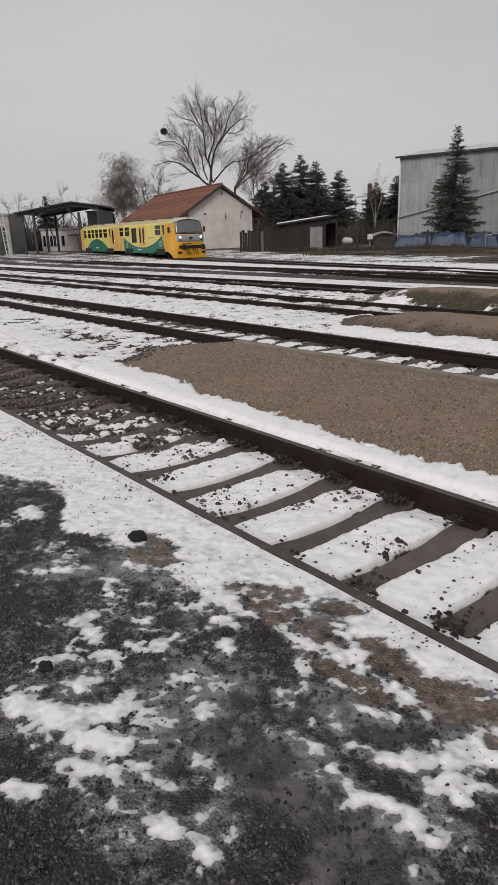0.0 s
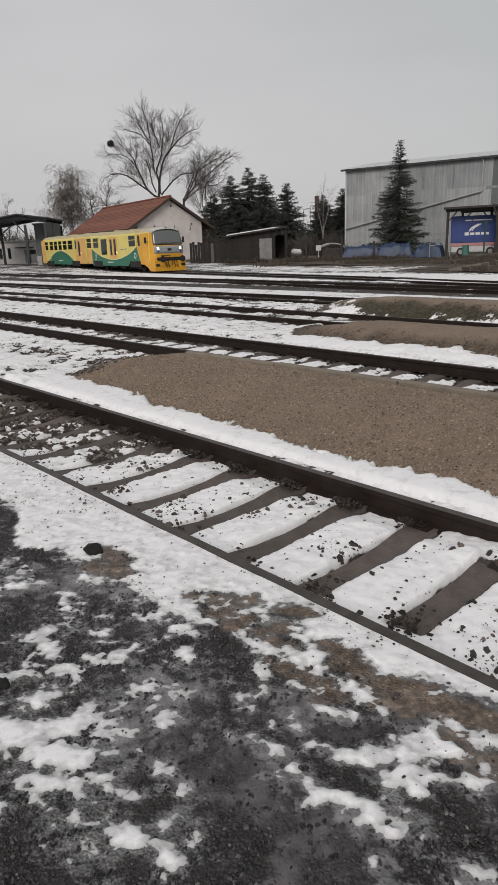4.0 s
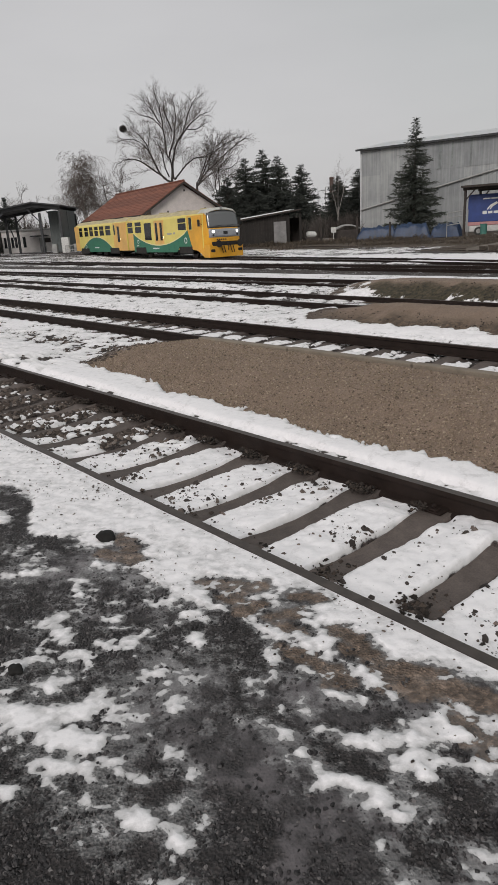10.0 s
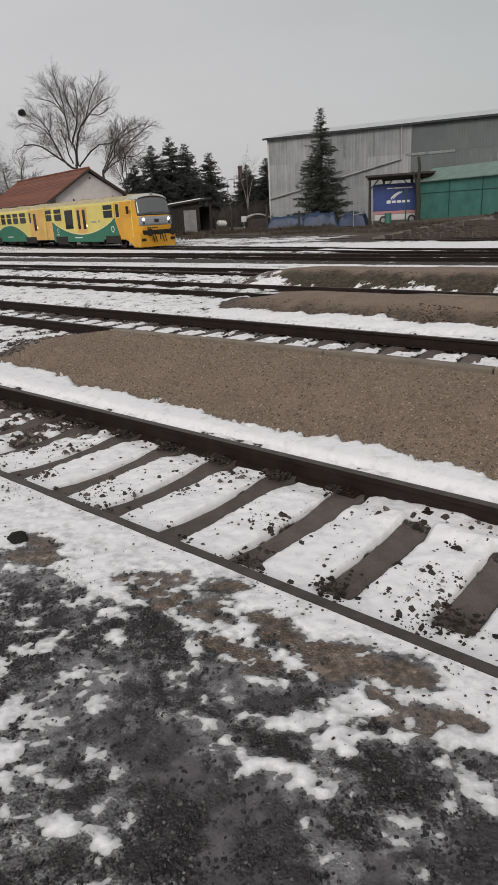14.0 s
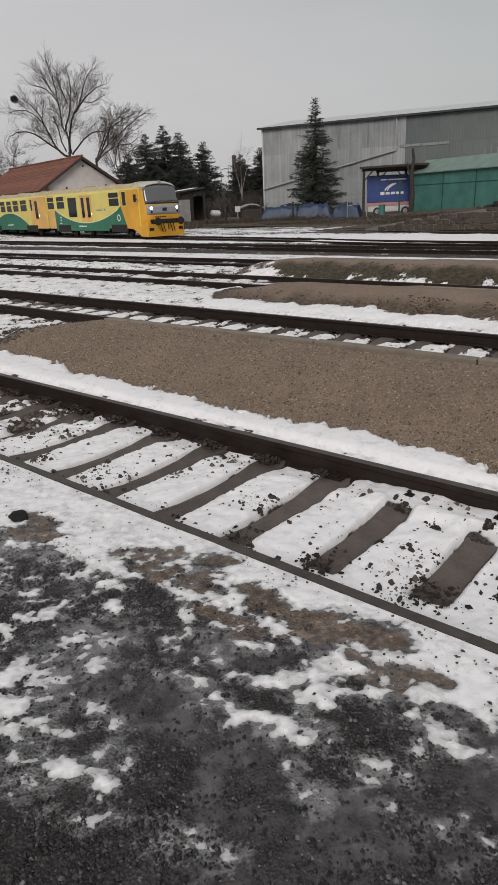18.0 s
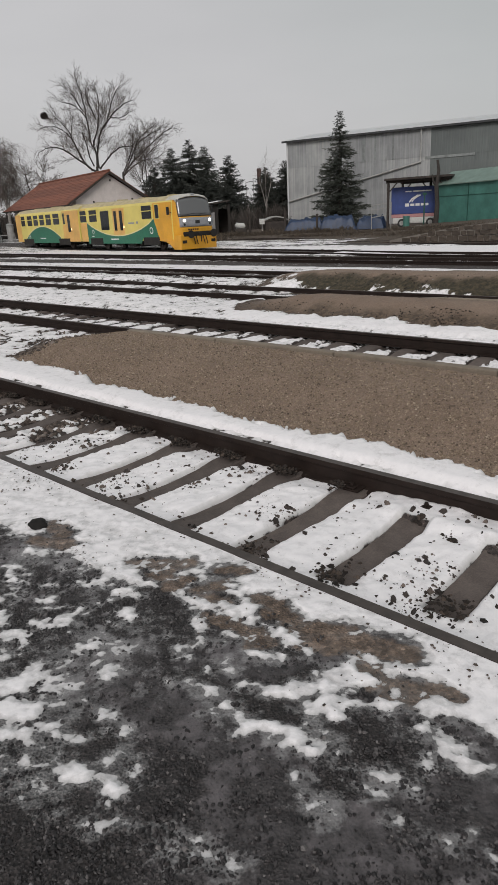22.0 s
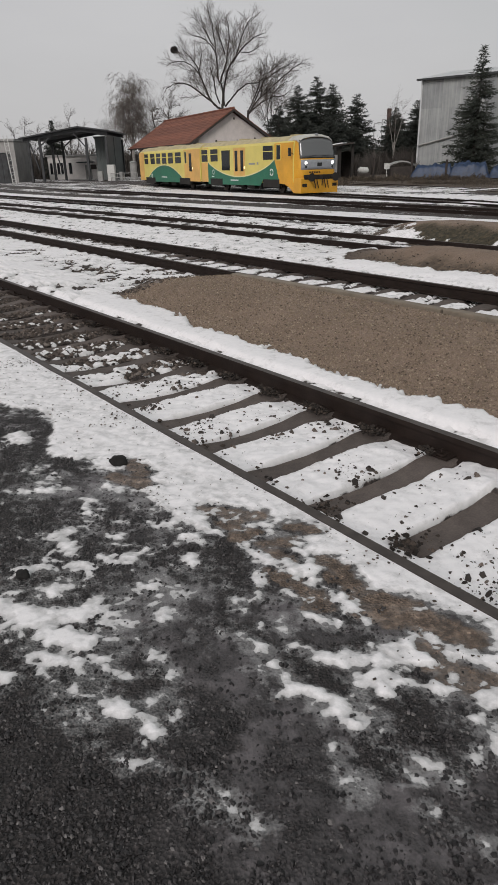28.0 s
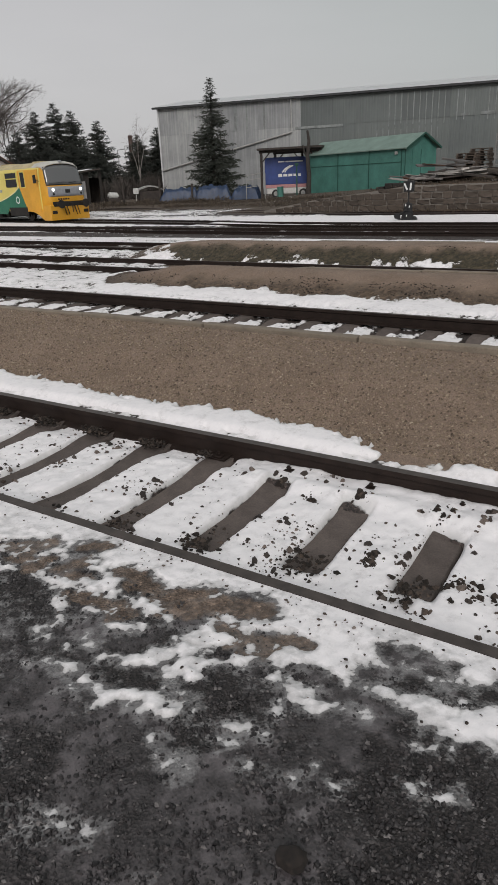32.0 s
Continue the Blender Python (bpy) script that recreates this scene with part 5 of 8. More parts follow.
    for y in (-1.12, 1.12):
        bm = bmesh.new()
        box(bm, 0.02, y - 0.16, 0.44, 0.12, y + 0.16, 0.62, 0.01)
        part("step_plate", bm, UNDER, top)
    # underframes, tanks, wheelsets
    for x0, x1 in ((-13.9, -0.9), (-28.1, -14.6)):
        bm = bmesh.new()
        box(bm, x0, -1.05, 0.5, x1, 1.05, 0.68)
        c = (x0 + x1) / 2
        box(bm, c - 1.6, -1.2, 0.28, c - 0.2, 1.2, 0.55, 0.05)
        box(bm, c + 0.3, -1.2, 0.22, c + 1.4, 1.2, 0.55, 0.05)
        bar(bm, (c + 1.8, -1.0, 0.42), (c + 1.8, 1.0, 0.42), 0.2, seg=14)
        part("underframe", bm, UNDER, top)
    first = None
    for x in (-3.1, -11.1, -17.4, -25.4):
        if first is None:
            first = part("wheelset", wheelset(), STEEL, top)
            first.matrix_basis = pose(x, 0, 0.42)
            w = first
        else:
            w = again("wheelset", first, top, pose(x, 0, 0.42))
        wheels.append((w, x))
        for y in (-1.02, 1.02):
            bm = bmesh.new()
            box(bm, x - 0.16, y - 0.09, 0.28, x + 0.16, y + 0.09, 0.56, 0.03)
            for k in range(4):
                box(bm, x - 0.6 + 0.05 * k, y - 0.05, 0.5 + 0.03 * k, x + 0.6 - 0.05 * k, y + 0.05, 0.53 + 0.03 * k)
            part("axle_box", bm, UNDER, top)
    # gangway and roof gear
    bm = bmesh.new()
    for i in range(5):
        box(bm, -14.42 + i * 0.06, -1.0, 0.8, -14.39 + i * 0.06, 1.0, 3.1, 0.01)
    part("gangway_bellows", bm, RUBBER, top)
    for x, w, h in ((-2.4, 0.8, 0.12), (-6.0, 1.1, 0.1), (-9.5, 0.5, 0.16), (-13.2, 0.5, 0.1), (-17.0, 0.6, 0.1), (-21.5, 1.0, 0.12), (-25.5, 0.7, 0.1)):
        bm = bmesh.new()
        box(bm, x - w / 2, -0.35, 3.34, x + w / 2, 0.35, 3.4 + h * 0.5, 0.02)
        part("roof_vent", bm, ROOF_GREY, top)
    return top, wheels


railcar, wheels = build_railcar()


# ---- roofs and sheets ----
PLASTER = plain("stained_white_plaster", (0.66, 0.6, 0.575), 0.9, 0, 0.12, 0.8, 0.2, 12, 0.25)
TILE = plain("clay_roof_tile", (0.235, 0.083, 0.05), 0.8, 0, 0.25, 1.2, 0.35, 9, 0.3, spread=0.3)
DARK_WOOD = plain("weathered_dark_wood", (0.055, 0.045, 0.04), 0.85, 0, 0.3, 3, 0.4, 30, 0.3)
OLD_BOARD = plain("grey_old_board", (0.16, 0.15, 0.145), 0.85, 0, 0.25, 3, 0.4, 30, 0.3, spread=0.35)
SNOW_LID = plain("roof_snow", (0.88, 0.89, 0.9), 0.7, 0, 0.03, 3)
SOFT_DARK = plain("dark_painted_steel", (0.05, 0.052, 0.055), 0.6, 0.3, 0.2, 2)
PALE_STEEL = plain("pale_painted_steel", (0.35, 0.35, 0.34), 0.6, 0.2, 0.15, 2)
WINDOW_DARK = glass("dark_window_glass", (0.02, 0.022, 0.025))


def build_house():
    # ridge runs along local x; the bare gable stands at x = 0
    top = empty("storehouse", Matrix.LocRotScale((-3.07, 75, 0.0), Euler((0, 0, radians(-62.5))), None), label="white plastered storehouse with a red tiled gable roof", category="house")
    L, W, EAVE, RIDGE = 20.4, 3.85, 4.7, 7.0
    bm = bmesh.new()
    prism(bm, [(-W, -0.1), (W, -0.1), (W, EAVE - 0.3), (0, RIDGE - 0.3), (-W, EAVE - 0.3)], -L, 0, "yz")
    part("wall", bm, PLASTER, top)
    bm = bmesh.new()
    box(bm, -L - 0.02, -W - 0.04, -0.2, 0.05, W + 0.04, 0.42)
    part("plinth", bm, plain("dark_plinth", (0.17, 0.15, 0.14), 0.9, 0, 0.25, 2), top, "dark mottled plinth")
    slope = (RIDGE - EAVE + 0.1) / W
    reach = W + 1.35
    for side in (-1, 1):
        # courses of tiles, each lapping over the next
        first = None
        n = 17
        for k in range(n):
            y0, y1 = reach * (1 - k / n), reach * (1 - (k + 1) / n) - 0.12
            m = Matrix.Translation((0, 0, 0))
            bm = bmesh.new()
            z0, z1 = RIDGE - slope * y0, RIDGE - slope * max(y1, 0)
            vs = [(-L - 0.5, side * y0, z0 + 0.05), (0.55, side * y0, z0 + 0.05), (0.55, side * max(y1, 0.0), z1 + 0.03), (-L - 0.5, side * max(y1, 0.0), z1 + 0.03)]
            lo = [(x, y, z - 0.06) for x, y, z in vs]
            a, b = [bm.verts.new(v) for v in vs], [bm.verts.new(v) for v in lo]
            bm.faces.new(a), bm.faces.new(b[::-1])
            for i in range(4):
                bm.faces.new((a[i], a[(i + 1) % 4], b[(i + 1) % 4], b[i]))
            bmesh.ops.recalc_face_normals(bm, faces=bm.faces[:])
            part("tile_course", bm, TILE, top)
        bm = bmesh.new()
        z0 = RIDGE - slope * reach
        vs = [(0.3, side * reach, z0 - 0.03), (0.56, side * reach, z0 - 0.03), (0.56, 0, RIDGE - 0.03), (0.3, 0, RIDGE - 0.03)]
        a, b = [bm.verts.new(v) for v in vs], [bm.verts.new((x, y, z - 0.22)) for x, y, z in vs]
        bm.faces.new(a), bm.faces.new(b[::-1])
        for i in range(4):
            bm.faces.new((a[i], a[(i + 1) % 4], b[(i + 1) % 4], b[i]))
        bmesh.ops.recalc_face_normals(bm, faces=bm.faces[:])
        part("barge_board", bm, DARK_WOOD, top, "dark wooden barge board")
        bm = bmesh.new()
        beam(bm, (-L - 0.5, side * (reach + 0.06), z0 - 0.03), (0.5, side * (reach + 0.06), z0 - 0.03), 0.12, 0.1)
        part("gutter", bm, DARK_WOOD, top)
        bm = bmesh.new()
        for k in range(14):
            x = -0.4 - k * 1.5
            beam(bm, (x, side * (W - 0.05), EAVE - 0.32), (x, side * (reach - 0.1), z0 - 0.16), 0.12, 0.12)
        part("rafter_ends", bm, DARK_WOOD, top)
    bm = bmesh.new()
    bar(bm, (-L - 0.5, 0, RIDGE + 0.06), (0.56, 0, RIDGE + 0.06), 0.12, seg=10)
    part("ridge_tiles", bm, TILE, top)
    for y, z in ((0.2, 6.0), (-1.9, 3.9), (2.6, 4.1)):
        bm = bmesh.new()
        box(bm, -0.02, y - 0.09, z, 0.04, y + 0.09, z + 0.2, 0.01)
        part("vent_hole", bm, DARK_WOOD, top)
    for y in (0.4, 2.3):
        bm = bmesh.new()
        bar(bm, (0.25, y, 3.5), (0.25, y, 4.1), 0.03)
        beam(bm, (0, y, 3.6), (0.25, y, 3.6), 0.04, 0.04)
        part("wall_bracket", bm, SOFT_DARK, top)
    return top


build_house()


# ---- the sheet-metal warehouse ----
def sheet_mat(name, a, b):
    m, n, l, bs = material(name, 0.55, 0.25)
    wave = n.new("ShaderNodeTexWave")
    wave.inputs["Scale"].default_value, wave.inputs["Distortion"].default_value = 1.55, 0.0
    tc = n.new("ShaderNodeTexCoord")
    l.new(tc.outputs["Object"], wave.inputs["Vector"])
    streak = tex_noise(n, l, 1.0, 6, 0.7, None, (4.0, 4.0, 0.1))
    stain = tex_noise(n, l, 0.35, 4)
    oi = n.new("ShaderNodeObjectInfo")
    c = ramp(n, l, streak, [(0.35, a), (0.65, b)])
    c = mix(n, l, 0.4, c, ramp(n, l, stain, [(0.35, tuple(v * 0.6 for v in a)), (0.65, b)]))
    c = mix(n, l, 1.0, c, ramp(n, l, oi.outputs["Random"], [(0.0, (0.8, 0.8, 0.81)), (0.6, (0.95, 0.95, 0.95)), (1.0, (1.12, 1.11, 1.1))]), "MULTIPLY")
    # Rib hollows are shaded in the colour, in step with the bump.
    c = mix(n, l, 0.07, c, ramp(n, l, wave.outputs["Fac"], [(0.0, (0.55,) * 3), (0.6, (1, 1, 1))]), "MULTIPLY")
    l.new(c, bs.inputs["Base Color"])
    bump(n, l, bs, wave.outputs["Fac"], 0.15, 0.03)
    return m


SHEET = sheet_mat("galvanised_sheet", (0.235, 0.25, 0.256), (0.42, 0.432, 0.432))
SHEET_DARK = sheet_mat("dull_sheet", (0.138, 0.157, 0.154), (0.162, 0.182, 0.178))
SHEET_ROOF = plain("pale_roof_sheet", (0.62, 0.63, 0.64), 0.5, 0.2, 0.08, 0.5)
GUTTER = plain("zinc_gutter", (0.42, 0.42, 0.41), 0.45, 0.4, 0.12, 2)


def build_warehouse():
    top = empty("warehouse", Matrix.LocRotScale((17.9, 81.7, 0.0), Euler((0, 0, radians(-36.2))), None), label="tall grey sheet-metal warehouse with streaked panels", category="warehouse")
    L, B, H = 84.0, 18.6, 9.9
    bm = bmesh.new()
    prism(bm, [(0.08, 0), (B, 0), (B, H - 0.1), (B / 2, H + 1.2), (0.08, H - 0.1)], 0.05, L, "yz")
    part("wall", bm, SHEET_DARK, top)
    rng = random.Random(4)
    shared = {}
    x = 0.0
    while x < L - 1:
        right = x > 15.9
        w = rng.choice((1.2, 2.4, 2.4, 3.6)) if not right else rng.choice((2.4, 3.6, 4.8))
        for z0, z1 in ((0.2, 6.9), (6.92, H - 0.15)):
            zz = z1 + (0.25 * rng.random() if z0 < 1 else 0)
            key = (w, z0, right, rng.random() < 0.3)
            m = pose(x, -0.02 - rng.random() * 0.02 - (0.03 if z0 > 1 else 0), 0)
            if key not in shared:
                bm = bmesh.new()
                n = max(2, int(w / 0.3))
                pts = []
                for i in range(n):
                    a = i * w / n
                    pts += [(a, 0), (a + w / n * 0.5, 0), (a + w / n * 0.6, -0.008), (a + w / n * 0.9, -0.008)]
                pts.append((w, 0))
                lo = [bm.verts.new((a, b, z0)) for a, b in pts]
                hi = [bm.verts.new((a, b, zz)) for a, b in pts]
                for i in range(len(pts) - 1):
                    bm.faces.new((lo[i], lo[i + 1], hi[i + 1], hi[i]))
                shared[key] = part("cladding_panel", bm, SHEET_DARK if right else SHEET, top)
                shared[key].matrix_basis = m
            else:
                again("cladding_panel", shared[key], top, m)
        x += w
    bm = bmesh.new()
    box(bm, -0.12, -0.1, 0.0, 0.04, 0.1, H)
    part("corner_strip", bm, SHEET_ROOF, top)
    # translucent sheets high on the wall
    glassy = plain("milky_plastic_sheet", (0.26, 0.282, 0.278), 0.4, 0, 0.2, 2, spread=0.3)
    strips = [(9.2, 7.0, 0.3, 2.6), (10.6, 7.1, 0.2, 2.5), (12.6, 6.95, 0.2, 2.7), (16.2, 6.7, 5.2, 0.25), (33.4, 6.95, 0.9, 0.25), (35.4, 6.95, 1.5, 0.3)]
    strips += [(26.2 + 0.62 * k, 6.4 + 0.1 * (k % 3), 0.1, 3.0) for k in range(10)] + [(33.0, 6.6, 0.1, 2.8), (33.7, 6.6, 0.1, 2.8)]
    strips += [(36.0 + 0.66 * k, 6.5, 0.1, 2.9) for k in range(14)] + [(25.0 + 0.62 * k, 4.4 + 0.2 * (k % 2), 0.1, 1.7) for k in range(11)]
    for x0, z0, w, h in strips:
        bm = bmesh.new()
        box(bm, x0, -0.105, z0, x0 + w, -0.085, z0 + h)
        part("skylight_sheet", bm, glassy, top, "pale translucent sheet")
    # roof
    for y0, y1, z0, z1 in ((-0.45, B / 2, H, H + 1.5), (B / 2, B + 0.4, H + 1.5, H)):
        bm = bmesh.new()
        vs = [(-0.5, y0, z0), (L, y0, z0), (L, y1, z1), (-0.5, y1, z1)]
        a, b = [bm.verts.new(v) for v in vs], [bm.verts.new((x_, y, z - 0.16)) for x_, y, z in vs]
        bm.faces.new(a), bm.faces.new(b[::-1])
        for i in range(4):
            bm.faces.new((a[i], a[(i + 1) % 4], b[(i + 1) % 4], b[i]))
        bmesh.ops.recalc_face_normals(bm, faces=bm.faces[:])
        part("roof", bm, SHEET_ROOF, top)
    bm = bmesh.new()
    beam(bm, (-0.5, -0.52, H - 0.12), (L, -0.52, H - 0.12), 0.16, 0.2)
    part("eave_board", bm, SOFT_DARK, top, "dark eave board")
    # long slanting rain pipe
    bm = bmesh.new()
    for a, b in (((15.8, -0.3, H - 0.2), (15.8, -0.25, 6.45)), ((15.8, -0.25, 6.45), (0.1, -0.25, 3.2))):
        bar(bm, a, b, 0.095, seg=10)
    part("rain_pipe", bm, GUTTER, top, "long slanting zinc rain pipe")
    return top


build_warehouse()


# ---- green shed ----
SHED_GREEN = plain("faded_green_sheet", (0.07, 0.215, 0.18), 0.55, 0.1, 0.18, 0.9, 0.25, 8, 0.1)
SHED_ROOF = plain("pale_green_roof", (0.19, 0.27, 0.235), 0.65, 0.1, 0.15, 1.2, 0.3, 10, 0.1)
SHED_RIB = plain("dark_green_rib", (0.02, 0.085, 0.065), 0.6, 0.1, 0.1)


def build_shed():
    top = empty("shed", Matrix.LocRotScale((28.2, 45, 1.1), Euler((0, 0, radians(-73))), None), label="green sheet-metal shed with a low gable roof", category="shed")
    L, W, E, R = 10.9, 3.4, 2.55, 3.45
    bm = bmesh.new()
    prism(bm, [(0, -0.7), (W, -0.7), (W, E), (W / 2, R - 0.08), (0, E)], -L, 0, "yz")
    part("wall", bm, SHED_GREEN, top)
    for y0, y1, z0, z1 in ((-0.25, W / 2, E - 0.12, R), (W / 2, W + 0.25, R, E - 0.12)):
        bm = bmesh.new()
        vs = [(-L - 0.2, y0, z0), (0.3, y0, z0), (0.3, y1, z1), (-L - 0.2, y1, z1)]
        a, b = [bm.verts.new(v) for v in vs], [bm.verts.new((x, y, z - 0.07)) for x, y, z in vs]
        bm.faces.new(a), bm.faces.new(b[::-1])
        for i in range(4):
            bm.faces.new((a[i], a[(i + 1) % 4], b[(i + 1) % 4], b[i]))
        bmesh.ops.recalc_face_normals(bm, faces=bm.faces[:])
        part("roof", bm, SHED_ROOF, top)
        bm = bmesh.new()
        beam(bm, (0.31, y0, z0 - 0.05), (0.31, y1, z1 - 0.05), 0.05, 0.13)
        part("verge_trim", bm, SHED_RIB, top)
    for x in (-L + 0.03, -L * 0.66, -L * 0.34, -0.4, -0.03):
        bm = bmesh.new()
        box(bm, x - 0.03, -0.035, -0.65, x + 0.03, 0.0, E - 0.15)
        part("wall_rib", bm, SHED_RIB, top)
    bm = bmesh.new()
    box(bm, -L, -0.03, 1.45, -0.4, -0.004, 1.5)
    part("seam", bm, SHED_RIB, top)
    bm = bmesh.new()
    box(bm, 0.0, 0.7, 0.05, 0.03, 2.6, 2.3)
    d = part("door", bm, SHED_GREEN, top, "double green sheet door")
    bm = bmesh.new()
    box(bm, 0.03, 1.62, 0.05, 0.045, 1.66, 2.3)
    box(bm, 0.03, 1.45, 1.1, 0.07, 1.5, 1.3)
    part("door_bar", bm, SHED_RIB, d)
    bm = bmesh.new()
    box(bm, -1.0, -0.14, 2.0, -0.75, -0.01, 2.22, 0.02)
    part("lamp_box", bm, PALE_STEEL, top)
    return top


build_shed()


# ---- stone wall along the last track ----
WALL_STONE = plain("grey_brown_stone", (0.105, 0.083, 0.066), 0.9, 0, 0.3, 2.5, 0.4, 20, 0.5, spread=0.4)
MORTAR = plain("pale_mortar", (0.2, 0.182, 0.16), 0.95, 0, 0.2, 3, 0.4, 20, 0.4)


def build_wall():
    top = empty("retaining_wall", Matrix.LocRotScale(yard(0, 34.5), Euler((0, 0, ANG)), None), label="old retaining wall of grey-brown squared stones", category="stone wall", kind="structure")
    bm = bmesh.new()
    prism(bm, [(-20, -0.2), (30, -0.2), (30, 1.22), (-11.4, 1.2), (-12.2, 1.1), (-14, 0.9), (-16.3, 0.68), (-18, 0.42), (-20, 0.1)], 0.012, 0.5)
    part("wall_core", bm, MORTAR, top)
    rng = random.Random(8)
    kinds = []
    for k in range(8):
        bm = bmesh.new()
        r = random.Random(k)
        box(bm, 0, -0.02, 0, 1, 0.2, 1, 0)
        bmesh.ops.subdivide_edges(bm, edges=bm.edges[:], cuts=1)
        for v in bm.verts:
            v.co += Vector((r.uniform(-0.07, 0.07), r.uniform(-0.03, 0.03) - (0.03 if 0.2 < v.co.x < 0.8 and v.co.y < 0 else 0), r.uniform(-0.09, 0.09)))
        ob = obj("stone", bm, WALL_STONE, top)
        kinds.append(ob)
    used = set()
    z = 0.0
    for row, h in enumerate((0.3, 0.27, 0.32, 0.29)):
        x = -19.3 + rng.random() * 0.4
        while x < 4:
            w = rng.uniform(0.4, 0.85) if x > -13.5 else rng.uniform(0.28, 0.55)
            limit = float(np.interp(x, (-20, -18, -16.3, -14, -12.2, -11.4), (0.12, 0.46, 0.72, 0.94, 1.14, 1.25))) + rng.uniform(-0.03, 0.05)
            if z + 0.12 < limit:
                k = rng.randrange(8)
                m = pose(x, 0, z + 0.012) @ Matrix.Diagonal((w - rng.uniform(0.03, 0.07), 1, min(h, limit - z) - rng.uniform(0.03, 0.07), 1))
                if k not in used:
                    kinds[k].matrix_basis = m
                    used.add(k)
                else:
                    again("stone", kinds[k], top, m)
            x += w
        z += h
    return top


build_wall()


# ---- trees ----
BARK = plain("dark_bark", (0.05, 0.043, 0.038), 0.9, 0, 0.25, 4, 0.4)
TWIG = plain("grey_brown_twigs", (0.13, 0.11, 0.098), 0.9, 0, 0.2, 4)
BIRCH = plain("birch_bark", (0.3, 0.28, 0.26), 0.85, 0, 0.4, 2.5, 0.5, 9)
BIRCH_TWIG = plain("birch_twigs", (0.14, 0.114, 0.1), 0.9, 0, 0.2, 4)


def needles_mat(name, dark, lite):
    m, n, l, b = material(name, 0.75)
    g = n.new("ShaderNodeNewGeometry")
    c = ramp(n, l, g.outputs["Random Per Island"], [(0.0, dark), (0.8, lite), (1.0, tuple(v * 1.2 for v in lite))])
    l.new(c, b.inputs["Base Color"])
    return m


NEEDLES = needles_mat("fir_needles", (0.023, 0.027, 0.023), (0.052, 0.059, 0.05))
SPRUCE = needles_mat("spruce_needles", (0.03, 0.036, 0.029), (0.06, 0.069, 0.055))
DRY = needles_mat("dry_stalks", (0.03, 0.023, 0.017), (0.105, 0.08, 0.057))
BRUSH = needles_mat("winter_brush", (0.035, 0.03, 0.027), (0.1, 0.085, 0.075))


class Tubes:
    """Collects tapered limbs and turns them into one mesh."""

    def __init__(self):
        self.v, self.f = [], []

    def limb(self, pts, r0, r1, seg=5):
        n, base = len(pts), len(self.v)
        for i, p in enumerate(pts):
            d = (Vector(pts[min(i + 1, n - 1)]) - Vector(pts[max(i - 1, 0)])).normalized()
            a = d.orthogonal().normalized()
            b = d.cross(a)
            r = r0 + (r1 - r0) * i / (n - 1)
            for k in range(seg):
                t = 2 * math.pi * k / seg
                self.v.append(tuple(Vector(p) + (a * math.cos(t) + b * math.sin(t)) * r))
        for i in range(n - 1):
            for k in range(seg):
                q = base + i * seg
                self.f.append((q + k, q + (k + 1) % seg, q + seg + (k + 1) % seg, q + seg + k))

    def mesh(self, name, mat, parent, label=""):
        me = bpy.data.meshes.new(name)
        me.from_pydata(self.v, [], self.f)
        me.polygons.foreach_set("use_smooth", [True] * len(self.f))
        me.materials.append(mat)
        ob = new(name, me)
        ob.parent = parent
        return tagged(ob, label) if label else ob


def twigs(tb, rng, p, d, length, r, depth, droop=0.0, spread=0.6):
    """A forked limb that bends a little and ends in fine twigs."""
    pts, q = [p], Vector(p)
    d = Vector(d).normalized()
    steps = 4 if depth > 1 else 3
    for i in range(steps):
        d = (d + Vector((rng.uniform(-1, 1), rng.uniform(-1, 1), rng.uniform(-0.7, 0.9) - droop)) * 0.26).normalized()
        q = q + d * length / steps
        pts.append(q.copy())
    tb.limb(pts, r, r * 0.45, 5 if r > 0.06 else 3)
    if depth == 0:
        return
    for i in range(1, len(pts)):
        for k in range(rng.choice((1, 2)) if depth > 1 else 2):
            side = Vector((rng.uniform(-1, 1), rng.uniform(-1, 1), rng.uniform(-0.5, 0.8) - droop))
            nd = (d + side * spread * 1.25).normalized()
            twigs(tb, rng, pts[i], nd, length * rng.uniform(0.42, 0.62), max(r * 0.45, 0.008), depth - 1, droop, spread)


